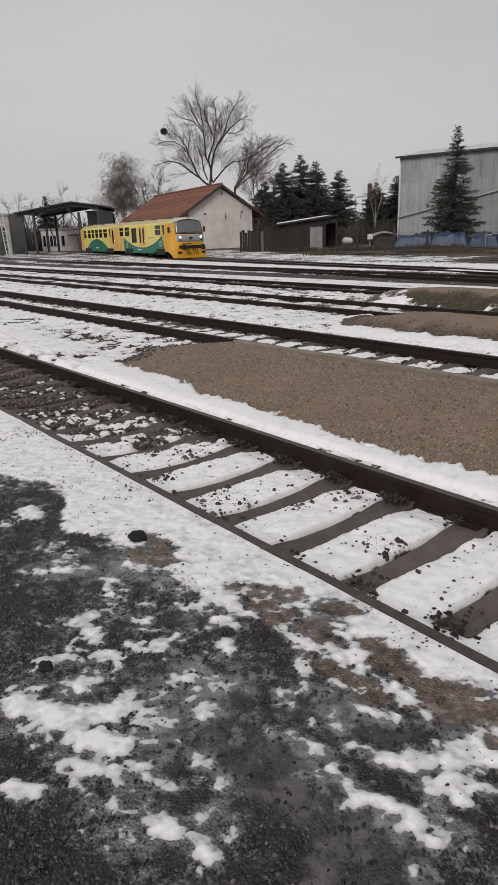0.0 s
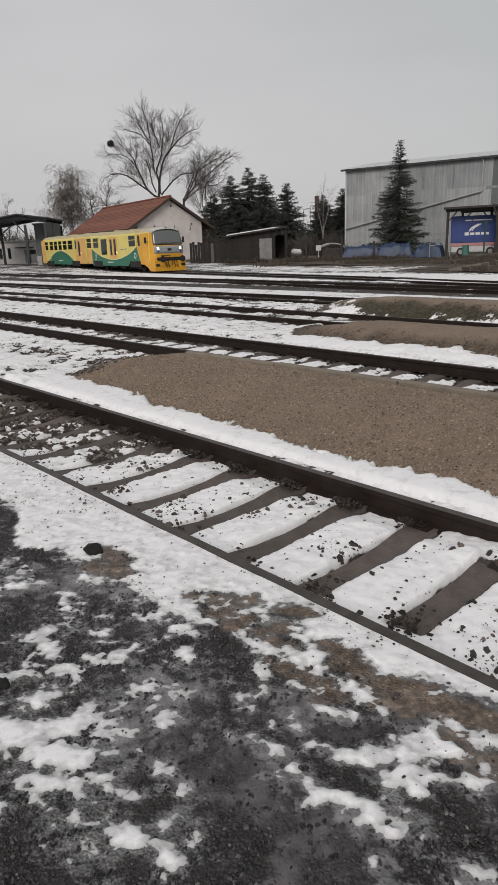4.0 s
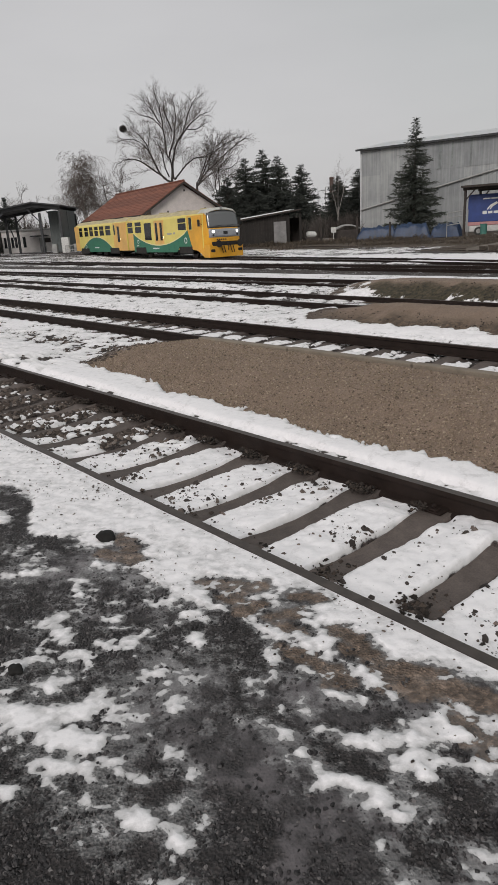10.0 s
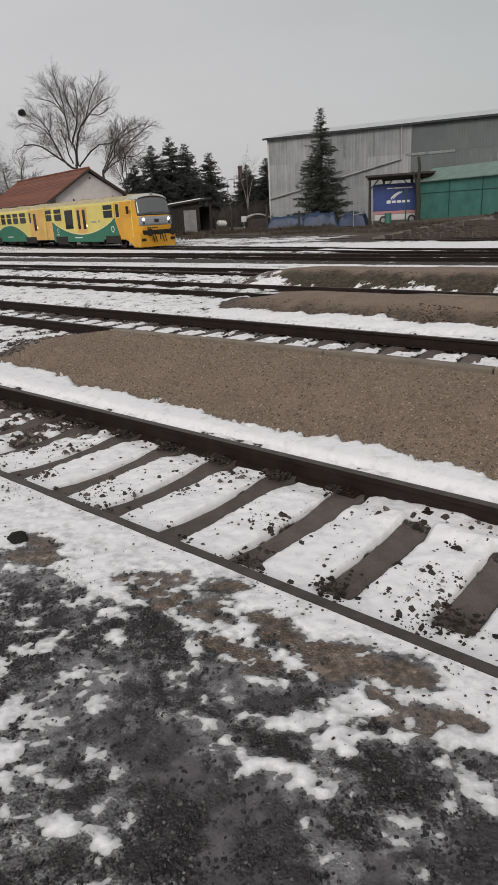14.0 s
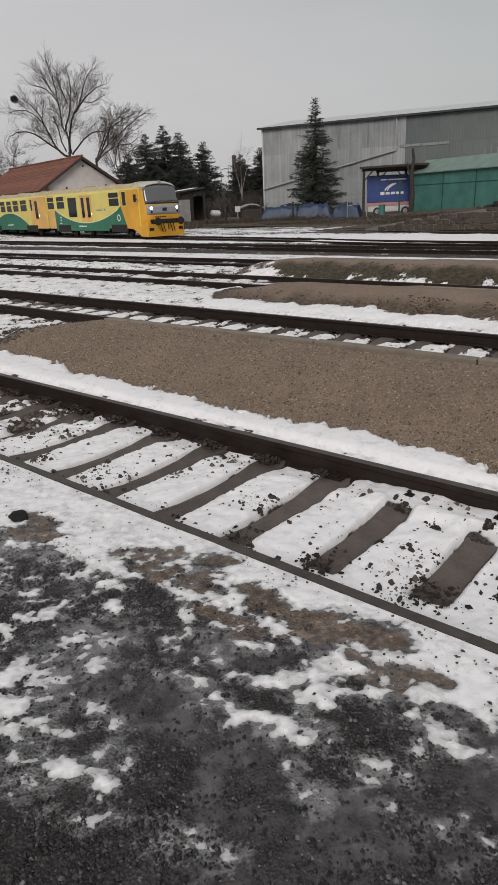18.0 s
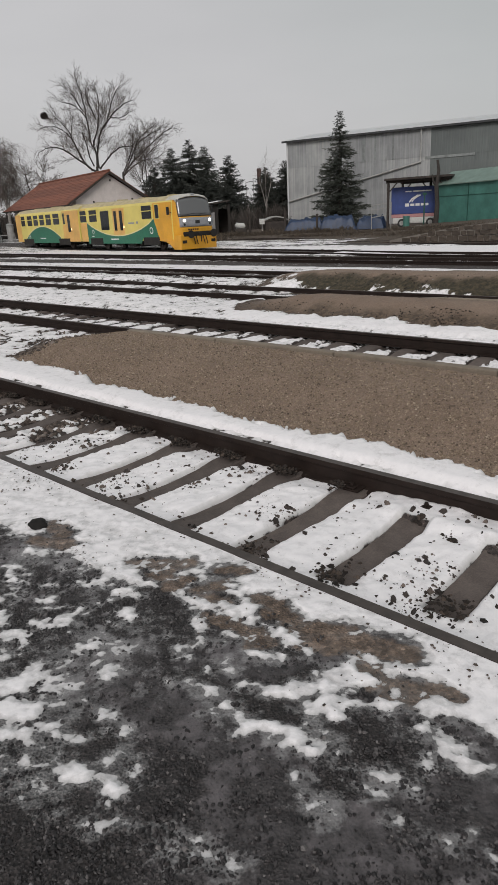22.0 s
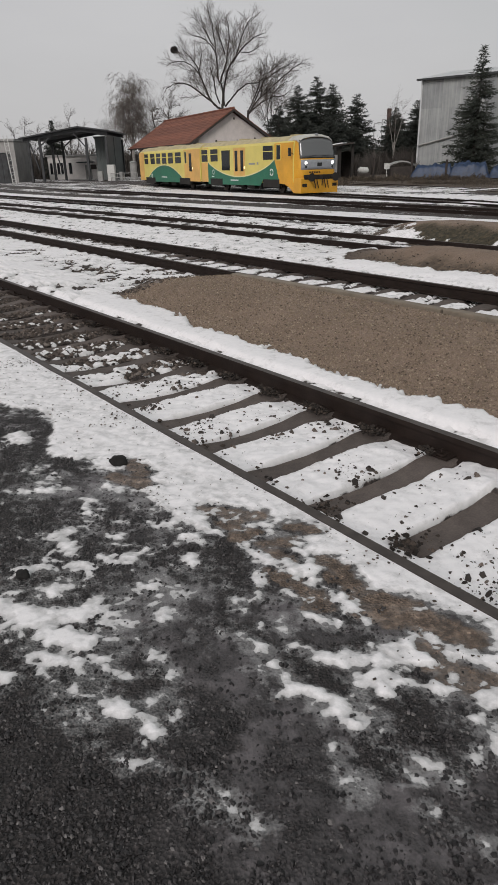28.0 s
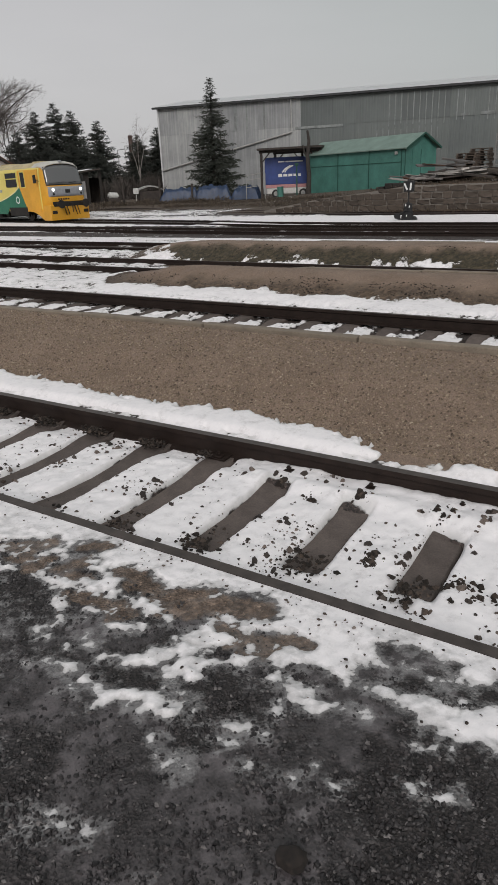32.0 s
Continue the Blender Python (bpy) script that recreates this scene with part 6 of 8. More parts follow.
def limbed_tree(name, label, at, limbs, trunk, seed, depth=3, bark=None, twig=None, droop=0.0, girth=1.0, bushy=3):
    """Limbs: lists of (x, y, z) from the tree's foot, drawn as thick branches with twigs on them."""
    top = empty(name, Matrix.Translation(at), label=label, category="tree")
    rng = random.Random(seed)
    tb, tw = Tubes(), Tubes()
    tb.limb([Vector(p) for p in trunk], 0.42 * girth, 0.3 * girth, 10)
    for pts in limbs:
        pts = [Vector(p) for p in pts]
        fine = []
        for a, b in zip(pts, pts[1:]):
            for k in range(3):
                fine.append(a.lerp(b, k / 3) + Vector([rng.uniform(-0.12, 0.12) for _ in range(3)]))
        fine.append(pts[-1])
        total = sum((b - a).length for a, b in zip(fine, fine[1:]))
        tb.limb(fine, 0.2 * girth, 0.035 * girth, 7)
        for i in range(2, len(fine)):
            d = (fine[i] - fine[i - 1]).normalized()
            for k in range(bushy):
                side = Vector((rng.uniform(-1, 1), rng.uniform(-0.8, 0.8), rng.uniform(-0.35, 0.8)))
                twigs(tw, rng, fine[i], (d * 0.3 + side).normalized(), total * rng.uniform(0.16, 0.38) * (1.15 - 0.45 * i / len(fine)), 0.04 * girth, depth - 1, droop, 0.95)
        twigs(tw, rng, fine[-1], d, total * 0.18, 0.035 * girth, depth - 1, droop, 0.9)
    tb.mesh("trunk", bark or BARK, top)
    tw.mesh("crown", twig or TWIG, top, "leafless crown of fine twigs")
    return top


def branch(tb, rng, p, d, length, r, depth, rise):
    """A limb that curves up and throws side branches at narrow forks, down to fine twigs."""
    steps = max(2, min(6, int(length / 0.45)))
    pts, q = [Vector(p)], Vector(p)
    for i in range(steps):
        d = (d + Vector((rng.gauss(0, 0.16), rng.gauss(0, 0.16), rng.gauss(0, 0.12) + rise))).normalized()
        q = q + d * length / steps
        pts.append(q.copy())
    tb.limb(pts, r, r * 0.5, 3)
    if depth:
        fork(tb, rng, pts, length, r, depth, rise, 0.15)


def fork(tb, rng, pts, length, r, depth, rise, first):
    """Side branches along a limb."""
    gap = (0.0, 0.23, 0.3, 0.42)[depth]
    done, nxt = 0.0, length * first + gap * rng.random()
    for a, b in zip(pts, pts[1:]):
        seg = (b - a).length
        while nxt < done + seg:
            t = nxt / length
            d = (b - a).normalized()
            side = d.orthogonal()
            side.rotate(Matrix.Rotation(rng.uniform(0, 6.28), 3, d))
            nd = (d + side.normalized() * rng.uniform(0.45, 1.05) + Vector((0, 0, 0.12))).normalized()
            ln = (0.9 + (length - nxt) * 0.42) * rng.uniform(0.6, 1.2)
            branch(tb, rng, a.lerp(b, (nxt - done) / seg), nd, min(ln, (0.75, 1.5, 3.0)[depth - 1]), (0.011, 0.016, 0.028)[depth - 1], depth - 1, rise)
            nxt += gap * rng.uniform(0.6, 1.4)
        done += seg


def crowned_tree(name, label, at, trunk, limbs, seed, thick=0.2, rise=0.03):
    """A bare tree drawn by its main limbs, each a line of (x, z) points that also spreads in depth."""
    top = empty(name, Matrix.Translation(at), label=label, category="tree")
    rng = random.Random(seed)
    tb, tw = Tubes(), Tubes()
    tb.limb([Vector(p) for p in trunk], thick * 2.1, thick * 0.8, 10)
    for line in limbs:
        lean = rng.uniform(-0.32, 0.32)
        raw = [Vector((x, lean * (z - line[0][1]), 9 + (z - 9) * 0.94)) for x, z in line]
        pts = arc(raw, 3)
        pts = [p + Vector((rng.gauss(0, 0.05), 0, rng.gauss(0, 0.04))) for p in pts]
        total = sum((b - a).length for a, b in zip(pts, pts[1:]))
        r = thick * min(1.0, 0.25 + total / 12) * 0.75
        tb.limb(pts, r, 0.03, 7)
        fork(tw, rng, pts, total, r * 0.5, 3, rise, 0.12)
        branch(tw, rng, pts[-1], (pts[-1] - pts[-2]).normalized(), 0.6, 0.022, 2, rise)
    tb.mesh("trunk", BARK, top)
    tw.mesh("crown", TWIG, top, "leafless crown of fine twigs")
    return top


crowned_tree("bare_tree", "large leafless tree with a wide rounded crown", (-5.5, 98, 0), [(0, 0, -0.2), (0.1, 0, 4), (0.2, 0, 9.2)],
             [[(0.3, 9), (0.3, 11), (-0.2, 12.7), (-0.4, 15.6), (-0.7, 18.7), (-1.2, 20.4)], [(0.4, 9), (0.5, 11.5), (1.3, 13.9), (2.5, 15.8), (3.4, 18.4), (4.5, 19.8)],
              [(1.3, 13.9), (3, 16), (4.6, 17.2), (5.9, 17.7)], [(0.1, 12), (0.8, 14.4), (1.3, 17.5), (1.2, 19.8)], [(-0.4, 15.6), (-1.6, 17.1), (-3.1, 17.6), (-3.8, 17.8)],
              [(-0.7, 16.4), (-2, 18.6), (-3, 19.6)], [(0.8, 15.4), (0, 17.8), (-0.3, 19.8)], [(2.5, 15.8), (4, 15.5), (5.1, 16.2)]]
             + [[(0, 8.6), (-0.9, 9.1), (-1.8, 10.6), (-2.5, 12.6), (-3.9, 14.3), (-5.4, 14.9), (-6.8, 14.6)], [(-0.5, 8.9), (-2.9, 10.9), (-4.6, 11.9), (-6.4, 11.9), (-7.4, 11.2)], [(-2.5, 12.6), (-3.1, 14.1), (-4.3, 15.6), (-4.8, 16.2)],
                [(0.6, 8.8), (1.9, 10.4), (3.5, 11.6), (5.1, 11.8), (6.2, 12.5)], [(-2.7, 13.6), (-2.4, 15.2), (-2.4, 16)], [(-0.2, 9.3), (-1.1, 13.5), (-1.6, 14)]], 3, 0.2)
crowned_tree("bare_tree", "leafless tree whose stems lean far to one side", (-2.0, 100, 0), [(0, 0, -0.2), (0, 0, 4), (0.1, 0, 8.5)],
             [[(0.1, 8.2), (1.8, 10), (4, 11.9), (5.7, 13.3), (7.4, 14.4)], [(0.4, 8.3), (1.9, 11.5), (3, 13.4), (4.9, 14.8)], [(0.1, 8), (2.9, 9.9), (5.1, 10.3), (5.9, 11)], [(1.8, 10), (2.4, 12.2), (4.1, 13.4), (5.8, 14.2)], [(0.2, 8.4), (1.6, 11.5), (1.9, 13), (1.7, 13.8)]], 5, 0.17, 0.02)
crowned_tree("bare_tree", "small leafless tree with upright stems behind the storehouse", (1.0, 96, 0), [(0, 0, -0.2), (0, 0, 3), (0, 0, 6)],
             [[(0, 5.2), (-0.2, 8.6), (0.9, 10.5), (2.3, 11.7)], [(0, 5.2), (1.1, 8.1), (2.5, 9.4)], [(0, 5), (-0.8, 7.7), (-1.2, 9)], [(0.1, 6.4), (0.3, 9.6), (-0.1, 10.8)], [(0, 4.5), (2, 6.4), (3.4, 7.6)]], 9, 0.11, 0.05)
limbed_tree("bare_tree", "low leafless tree beside the birch", (-14.6, 106, 0),
            [[(0, 0, 2), (-1, 0, 5.5), (-1.6, 0, 9)], [(0, 0, 2), (0.6, 0, 6), (1.0, 0, 9.4)], [(0, 0, 2), (1.4, 0, 5.4), (2.2, 0, 7.6)], [(0, 0, 2), (-2, 0.5, 4.8), (-3.1, 0.5, 7)]],
            [(0, 0, -0.2), (0, 0, 1.5), (0, 0, 3)], 7, bushy=6)
limbed_tree("birch_tree", "tall pale birch with hanging leafless twigs", (-19.2, 105, 0),
            [[(0, 0, 3), (-0.4, 0, 8), (-0.6, 0, 11.4)], [(0, 0, 3), (0.3, 0.4, 8), (0.6, 0.4, 12)], [(0, 0, 4), (-0.8, 0, 7.6), (-1.1, 0, 10)], [(0, 0, 4), (0.9, 0, 7.6), (1.3, 0, 9.6)], [(0, 0, 3), (0.1, -0.6, 9), (0, -0.6, 12.6)]],
            [(0, 0, -0.2), (0, 0, 3), (0.1, 0, 7)], 11, 3, BIRCH, BIRCH_TWIG, 0.75, 0.6, 11)
limbed_tree("birch_tree", "slim pale birch before dark conifers", (18.1, 98, 0), [[(0, 0, 2), (0.1, 0, 5.5), (0, 0, 8.6)], [(0, 0, 3), (-0.7, 0, 5.5), (-0.9, 0, 7.4)], [(0, 0, 3), (0.7, 0, 6), (0.9, 0, 8)]],
            [(0, 0, -0.2), (0, 0, 2), (0, 0, 4)], 13, 2, BIRCH, BIRCH_TWIG, 0.2, 0.32, 3)

for x, y, h, seed in ((-33.0, 121, 9.0, 21), (-25.5, 123, 8.6, 23), (-40.0, 119, 8.2, 25)):
    limbed_tree("bare_tree", "small leafless tree behind the track shelter", (x, y, 0),
                [[(0, 0, 2), (-1.2, 0, h * 0.6), (-1.9, 0, h * 0.9)], [(0, 0, 2), (0.2, 0, h * 0.6), (0.3, 0, h)], [(0, 0, 2), (1.4, 0, h * 0.55), (2.3, 0, h * 0.85)]],
                [(0, 0, -0.2), (0, 0, 1.2), (0, 0, 2.4)], seed, 3, None, None, 0.0, 0.6, 3)

# a ball of twigs in the large tree
nest_rng = random.Random(2)
nest_tubes = Tubes()
for _ in range(220):
    a = Vector((nest_rng.gauss(0, 1), nest_rng.gauss(0, 1), nest_rng.gauss(0, 0.8))).normalized() * 0.36
    b = Vector((nest_rng.gauss(0, 1), nest_rng.gauss(0, 1), nest_rng.gauss(0, 0.8))).normalized() * 0.52
    nest_tubes.limb([a, a.lerp(b, 0.5), b], 0.035, 0.02, 3)
nest = empty("mistletoe_ball", Matrix.Translation((-11.35, 97.6, 15.6)), label="dark round clump of twigs high in the bare tree", category="mistletoe")
nest_tubes.mesh("twig_clump", BARK, nest)


def conifer(name, label, at, high, wide, seed, low=0.06, mat=None, dense=4, power=0.65):
    """A spruce: trunk, whorls of drooping branches, sprays of needles."""
    top = empty(name, Matrix.Translation(at), label=label, category="tree")
    rng = random.Random(seed)
    tb = Tubes()
    tb.limb([(0, 0, -0.2), (0, 0, high * 0.5), (0.05, 0, high)], 0.02 * high, 0.015, 8)
    v, f = [], []

    def spray(p, d, size):
        a = d.orthogonal().normalized()
        b = d.cross(a)
        t = rng.uniform(0, 6.28)
        a, b = a * math.cos(t) + b * math.sin(t), b * math.cos(t) - a * math.sin(t)
        i = len(v)
        v.extend([tuple(p - d * size * 0.5), tuple(p + a * size * 0.11), tuple(p - a * size * 0.11 + b * size * 0.06), tuple(p + d * size * 0.9)])
        f.extend([(i, i + 1, i + 2), (i + 1, i + 3, i + 2), (i, i + 2, i + 3), (i, i + 3, i + 1)])

    z = high * low
    while z < high * 0.985:
        k = 1 - z / high
        reach = wide * (k ** power) * rng.uniform(0.82, 1.06) * min(1, 0.5 + 1.8 * k, 0.72 + 1.6 * z / high)
        for j in range(rng.randint(7, 10) if k > 0.12 else 5):
            t = rng.uniform(0, 6.28)
            out = Vector((math.cos(t), math.sin(t), 0))
            r = reach * rng.uniform(0.55, 1.1) + 0.12
            rise = -0.22 * r + (0.25 if k < 0.25 else 0)
            pts = [Vector((0, 0, z)), Vector((0, 0, z)) + out * r * 0.55 + Vector((0, 0, rise * 0.7)), Vector((0, 0, z)) + out * r + Vector((0, 0, rise + 0.1 * r))]
            tb.limb(pts, 0.03 * k + 0.012, 0.008, 3)
            n = max(3, int(r * 8))
            for i in range(n):
                q = (i + 0.6) / n
                p = pts[0].lerp(pts[1], q / 0.55) if q < 0.55 else pts[1].lerp(pts[2], (q - 0.55) / 0.45)
                for _ in range(dense):
                    side = Vector((rng.uniform(-1, 1), rng.uniform(-1, 1), rng.uniform(-0.9, 0.45)))
                    spray(p + side * 0.16, (out * 0.9 + side * 0.8).normalized(), rng.uniform(0.2, 0.46) * (0.6 + 0.5 * k))
        z += high * 0.019 + 0.08
    tb.mesh("trunk", BARK, top)
    me = bpy.data.meshes.new("crown")
    me.from_pydata(v, [], f)
    me.materials.append(mat or NEEDLES)
    c = new("crown", me)
    c.parent = top
    return top


conifer("spruce_tree", "dense dark spruce standing before the warehouse", (20.8, 70, 0.3), 11.0, 3.9, 1, power=0.82, mat=SPRUCE, dense=4)
for i, (x, y, h, w) in enumerate(((4.6, 90, 10.2, 5.0), (7.0, 92, 11.4, 4.4), (9.0, 92, 10.6, 4.3), (12.5, 95, 9.6, 4.2), (21.6, 101, 9.0, 4.0), (19.6, 106, 8.6, 4.2), (2.3, 94, 8.2, 5.0), (-32.5, 110, 8.2, 2.6), (6.0, 95, 8.0, 5.0), (10.8, 97, 6.5, 4.4), (20.9, 111, 8.0, 4.0), (8.2, 88, 6.6, 4.8), (11.2, 89, 5.6, 4.6), (5.4, 87, 6.4, 4.8))):
    tagged(conifer("spruce_tree", "dark spruce in a row behind the yard", (x, y, 0.2), h, w, 20 + i, dense=6), group="spruces behind the yard")


def thicket(name, label, rows, count, high, mat, seed, kind="stuff", lean=0.35):
    """Uncountable upright stalks along a line."""
    rng = random.Random(seed)
    v, f = [], []
    for _ in range(count):
        t = rng.random() * (len(rows) - 1)
        i = int(t)
        a, b = Vector(rows[i]), Vector(rows[i + 1])
        p = a.lerp(b, t - i) + Vector((rng.gauss(0, 0.5), rng.gauss(0, 1.2), 0))
        if kind == "stuff" and high < 0.8:
            p.z = float(heights(np.array([p.x * U.x + p.y * U.y]), np.array([p.x * N.x + p.y * N.y]), np.array([p.x]), np.array([p.y]))[0][0]) - 0.02
        h = high * rng.uniform(0.35, 1.0) * (0.6 + 0.4 * math.sin(p.x * 0.9 + seed) ** 2)
        d = Vector((rng.gauss(0, lean), rng.gauss(0, lean), 1)).normalized()
        for k in range(3):
            q = p + d * h * rng.uniform(0, 0.6)
            e = (d + Vector((rng.gauss(0, 0.5), rng.gauss(0, 0.4), 0))).normalized() * h * rng.uniform(0.35, 0.6)
            w = 0.022 + 0.006 * high
            j = len(v)
            v.extend([tuple(q + Vector((w, 0, 0))), tuple(q - Vector((w, w, 0))), tuple(q + Vector((-w, w, 0))), tuple(q + e)])
            f.extend([(j, j + 1, j + 2), (j, j + 3, j + 1), (j + 1, j + 3, j + 2), (j + 2, j + 3, j)])
    me = bpy.data.meshes.new(name)
    me.from_pydata(v, [], f)
    me.materials.append(mat)
    return tagged(new(name, me), label, "bushes", kind=kind)


thicket("far_thicket", "brown leafless woods along the far side of the yard", [(-95, 150, 0), (-50, 135, 0), (-15, 125, 0), (20, 122, 0), (60, 130, 0), (120, 120, 0)], 11000, 7.5, BRUSH, 1)
thicket("leafless_bushes", "tall dark leafless bushes behind the storehouse", [(0, 93, 0), (3, 94, 0), (7, 96, 0)], 1500, 8.0, BRUSH, 12, lean=0.3)
thicket("dark_hedge", "dark leafless hedge behind the sheds", [(-1, 88, 0), (6, 86, 0), (14, 84, 0), (18, 84, 0)], 5200, 3.8, BRUSH, 2)
thicket("dark_hedge", "dark leafless hedge behind the track shelter", [(-48, 118, 0), (-36, 112, 0), (-24, 112, 0), (-13, 110, 0)], 7000, 5.6, BRUSH, 5, lean=0.5)
thicket("dry_weeds", "tangled brown weeds beside the last track", [(3, 66, 0.1), (8, 64.5, 0.1), (13, 63, 0.1), (19, 61, 0.1)], 2300, 0.75, DRY, 3, lean=0.75)
thicket("dry_weeds", "dry brown grass on the bank below the shed", [(12.5, 57, 0), (17, 47, 0), (19, 42, 0), (19, 38.5, 0)], 1100, 0.4, DRY, 4, lean=0.7)
thicket("dry_weeds", "dry grass along the top of the stone wall", [tuple(yard(-13.5, 35.1, 1.15)), tuple(yard(-8, 35.1, 1.15)), tuple(yard(0, 35.1, 1.15))], 500, 0.35, DRY, 6)
thicket("dry_weeds", "low brown weeds on the slope before the timber shelter", [(12.0, 55, 0.2), (15.0, 54, 0.35), (18.5, 52, 0.55), (20.5, 47, 0.8), (20.5, 41, 0.9)], 1300, 0.42, DRY, 9, lean=0.7)
thicket("dry_bush", "small dry bush in the snow beside the track", [(5.2, 55.2, 0.0), (6.2, 54.4, 0.0)], 160, 0.9, DRY, 8)


# ---- lean-to shed, posts, heaps ----
TARRED = plain("tarred_boards", (0.03, 0.025, 0.022), 0.85, 0, 0.3, 3, 0.4, 30, 0.3, spread=0.4)
fence = empty("board_fence", Matrix.LocRotScale((-1.0, 67.6, 0.1), Euler((0, 0, radians(-12))), None), label="dark board fence between the storehouse and the shed", category="fence")
for i in range(15):
    bm = bmesh.new()
    box(bm, i * 0.27, 0, 0, i * 0.27 + 0.25, 0.035, 2.0 + 0.15 * math.sin(i * 2.3))
    part("board", bm, OLD_BOARD if i == 8 else TARRED, fence)


def lean_to():
    top = empty("lean_to_shed", Matrix.LocRotScale((2.9, 66, 0.1), Euler((0, 0, radians(-8))), None), label="dark wooden lean-to shed with snow on its roof", category="shed")
    for i in range(19):
        bm = bmesh.new()
        x = i * 0.25 + (0.9 if i > 17 else 0)
        box(bm, x, 0, 0, x + 0.235, 0.04, 2.4 + 0.112 * x)
        part("board", bm, TARRED, top)
    bm = bmesh.new()
    box(bm, 0, 0.05, 0, 0.06, 3.2, 2.5), box(bm, 5.44, 0.05, 0, 5.5, 3.2, 2.9), box(bm, 0, 3.15, 0, 5.5, 3.2, 2.5)
    part("back_walls", bm, DARK_WOOD, top)
    for nm, mt, dz, th in (("roof", DARK_WOOD, 0, 0.12), ("roof_snow", SNOW_LID, 0.1, 0.08)):
        bm = bmesh.new()
        vs = [(-0.3, -0.5, 2.55 + dz), (5.6, -0.5, 3.25 + dz), (5.6, 3.5, 3.29 + dz), (-0.3, 3.5, 2.59 + dz)]
        if nm == "roof_snow":
            vs = [(-0.2, -0.4, 2.57 + dz), (4.6, -0.4, 3.14 + dz), (4.9, 3.3, 3.21 + dz), (-0.2, 3.3, 2.61 + dz)]
        a, b = [bm.verts.new(v) for v in vs], [bm.verts.new((x, y, z - th)) for x, y, z in vs]
        bm.faces.new(a), bm.faces.new(b[::-1])
        for i in range(4):
            bm.faces.new((a[i], a[(i + 1) % 4], b[(i + 1) % 4], b[i]))
        bmesh.ops.recalc_face_normals(bm, faces=bm.faces[:])
        part(nm, bm, mt, top)
    bm = bmesh.new()
    box(bm, 2.95, -0.05, 0.05, 4.15, -0.005, 2.2)
    part("door", bm, plain("grey_sheet_door", (0.24, 0.235, 0.235), 0.6, 0.2, 0.2, 1.5), top, "pale grey sheet door")
    return top


lean_to()
for x, y, h in ((10.4, 65.5, 1.9), (13.8, 65, 2.1), (8.8, 66.3, 1.5), (16.2, 62, 1.6)):
    bm = bmesh.new()
    bar(bm, (0, 0, -0.1), (0.03, 0, h), 0.11, 0.1, seg=10)
    p = obj("fence_post", bm, DARK_WOOD)
    p.matrix_basis = Matrix.Translation((x, y, 0.1))
    tagged(p, "dark weathered wooden post standing among weeds", "post", "old posts")
PALE = plain("pale_plastic", (0.6, 0.6, 0.58), 0.5, 0, 0.1)
bm = bmesh.new()
bar(bm, (-0.5, 0, 0), (0.5, 0, 0), 0.28, seg=18)
bmesh.ops.bevel(bm, geom=[e for e in bm.edges if abs(e.verts[0].co.x - e.verts[1].co.x) < 0.01], offset=0.12, segments=2, affect="EDGES")
drum = tagged(obj("plastic_drum", bm, PALE), "white plastic drum lying in the weeds", "drum")
drum.matrix_basis = pose(9.5, 66, 0.95, 0, 5, 10)
bm = bmesh.new()
box(bm, -0.6, -0.4, 0, 0.6, 0.4, 0.72, 0.05)
tagged(obj("wooden_crate", bm, DARK_WOOD), "dark crate under the drum", "crate").matrix_basis = pose(9.5, 66, -0.02)
bm = bmesh.new()
box(bm, -0.25, -0.03, 1.0, 0.25, 0.0, 1.5, 0.01)
bar(bm, (0, 0.02, 0), (0, 0.02, 1.0), 0.03)
tagged(obj("notice_board", bm, PALE), "small pale board on a thin post", "sign").matrix_basis = pose(11.6, 65.4, 0.0)
stack = empty("wood_stack", label="dark log stack under a pale curved cover", category="wood stack")
bm = bmesh.new()
box(bm, 12.0, 66.0, 0, 14.2, 67.0, 1.2, 0.1)
part("log_pile", bm, DARK_WOOD, stack)
bm = bmesh.new()
lid = [(11.9 + 0.4 * k, 1.35 + 0.35 * math.sin(math.pi * k / 6)) for k in range(7)]
prism(bm, lid + [(x, z - 0.12) for x, z in lid[::-1]], 65.8, 67.2)
part("cover", bm, PALE_STEEL, stack)

TARP = plain("blue_tarpaulin", (0.02, 0.043, 0.098), 0.5, 0, 0.3, 1.5, 0.35, 6, 0.4)


def tarp(at, turn, a, b, h, seed):
    """A sheet thrown over a heap: a wrinkled lumpy skin down to the ground."""
    bm = bmesh.new()
    n = 30
    grid = [[None] * n for _ in range(n)]
    for i in range(n):
        for j in range(n):
            x, y = -1 + 2 * i / (n - 1), -1 + 2 * j / (n - 1)
            e = max(abs(x), abs(y))
            top = h * (1 - max(0, (e - 0.72) / 0.28) ** 1.3)
            top *= 0.82 + 0.3 * noise.noise((x * 2 + seed, y * 2, seed)) + 0.16 * noise.noise((x * 6, y * 4, seed)) + 0.1 * noise.noise((x * 14, y * 5, seed + 3))
            grid[i][j] = bm.verts.new((x * a * (1 + 0.05 * noise.noise((x * 4, y * 4, 1))), y * b, max(top, 0) - 0.05))
    for i in range(n - 1):
        for j in range(n - 1):
            bm.faces.new((grid[i][j], grid[i + 1][j], grid[i + 1][j + 1], grid[i][j + 1]))
    ob = obj("tarpaulin", bm, TARP, smooth=True)
    ob.matrix_basis = Matrix.LocRotScale(at, Euler((0, 0, radians(turn))), None)
    return tagged(ob, "faded blue tarpaulin thrown over a heap", "tarpaulin", "covered heaps")


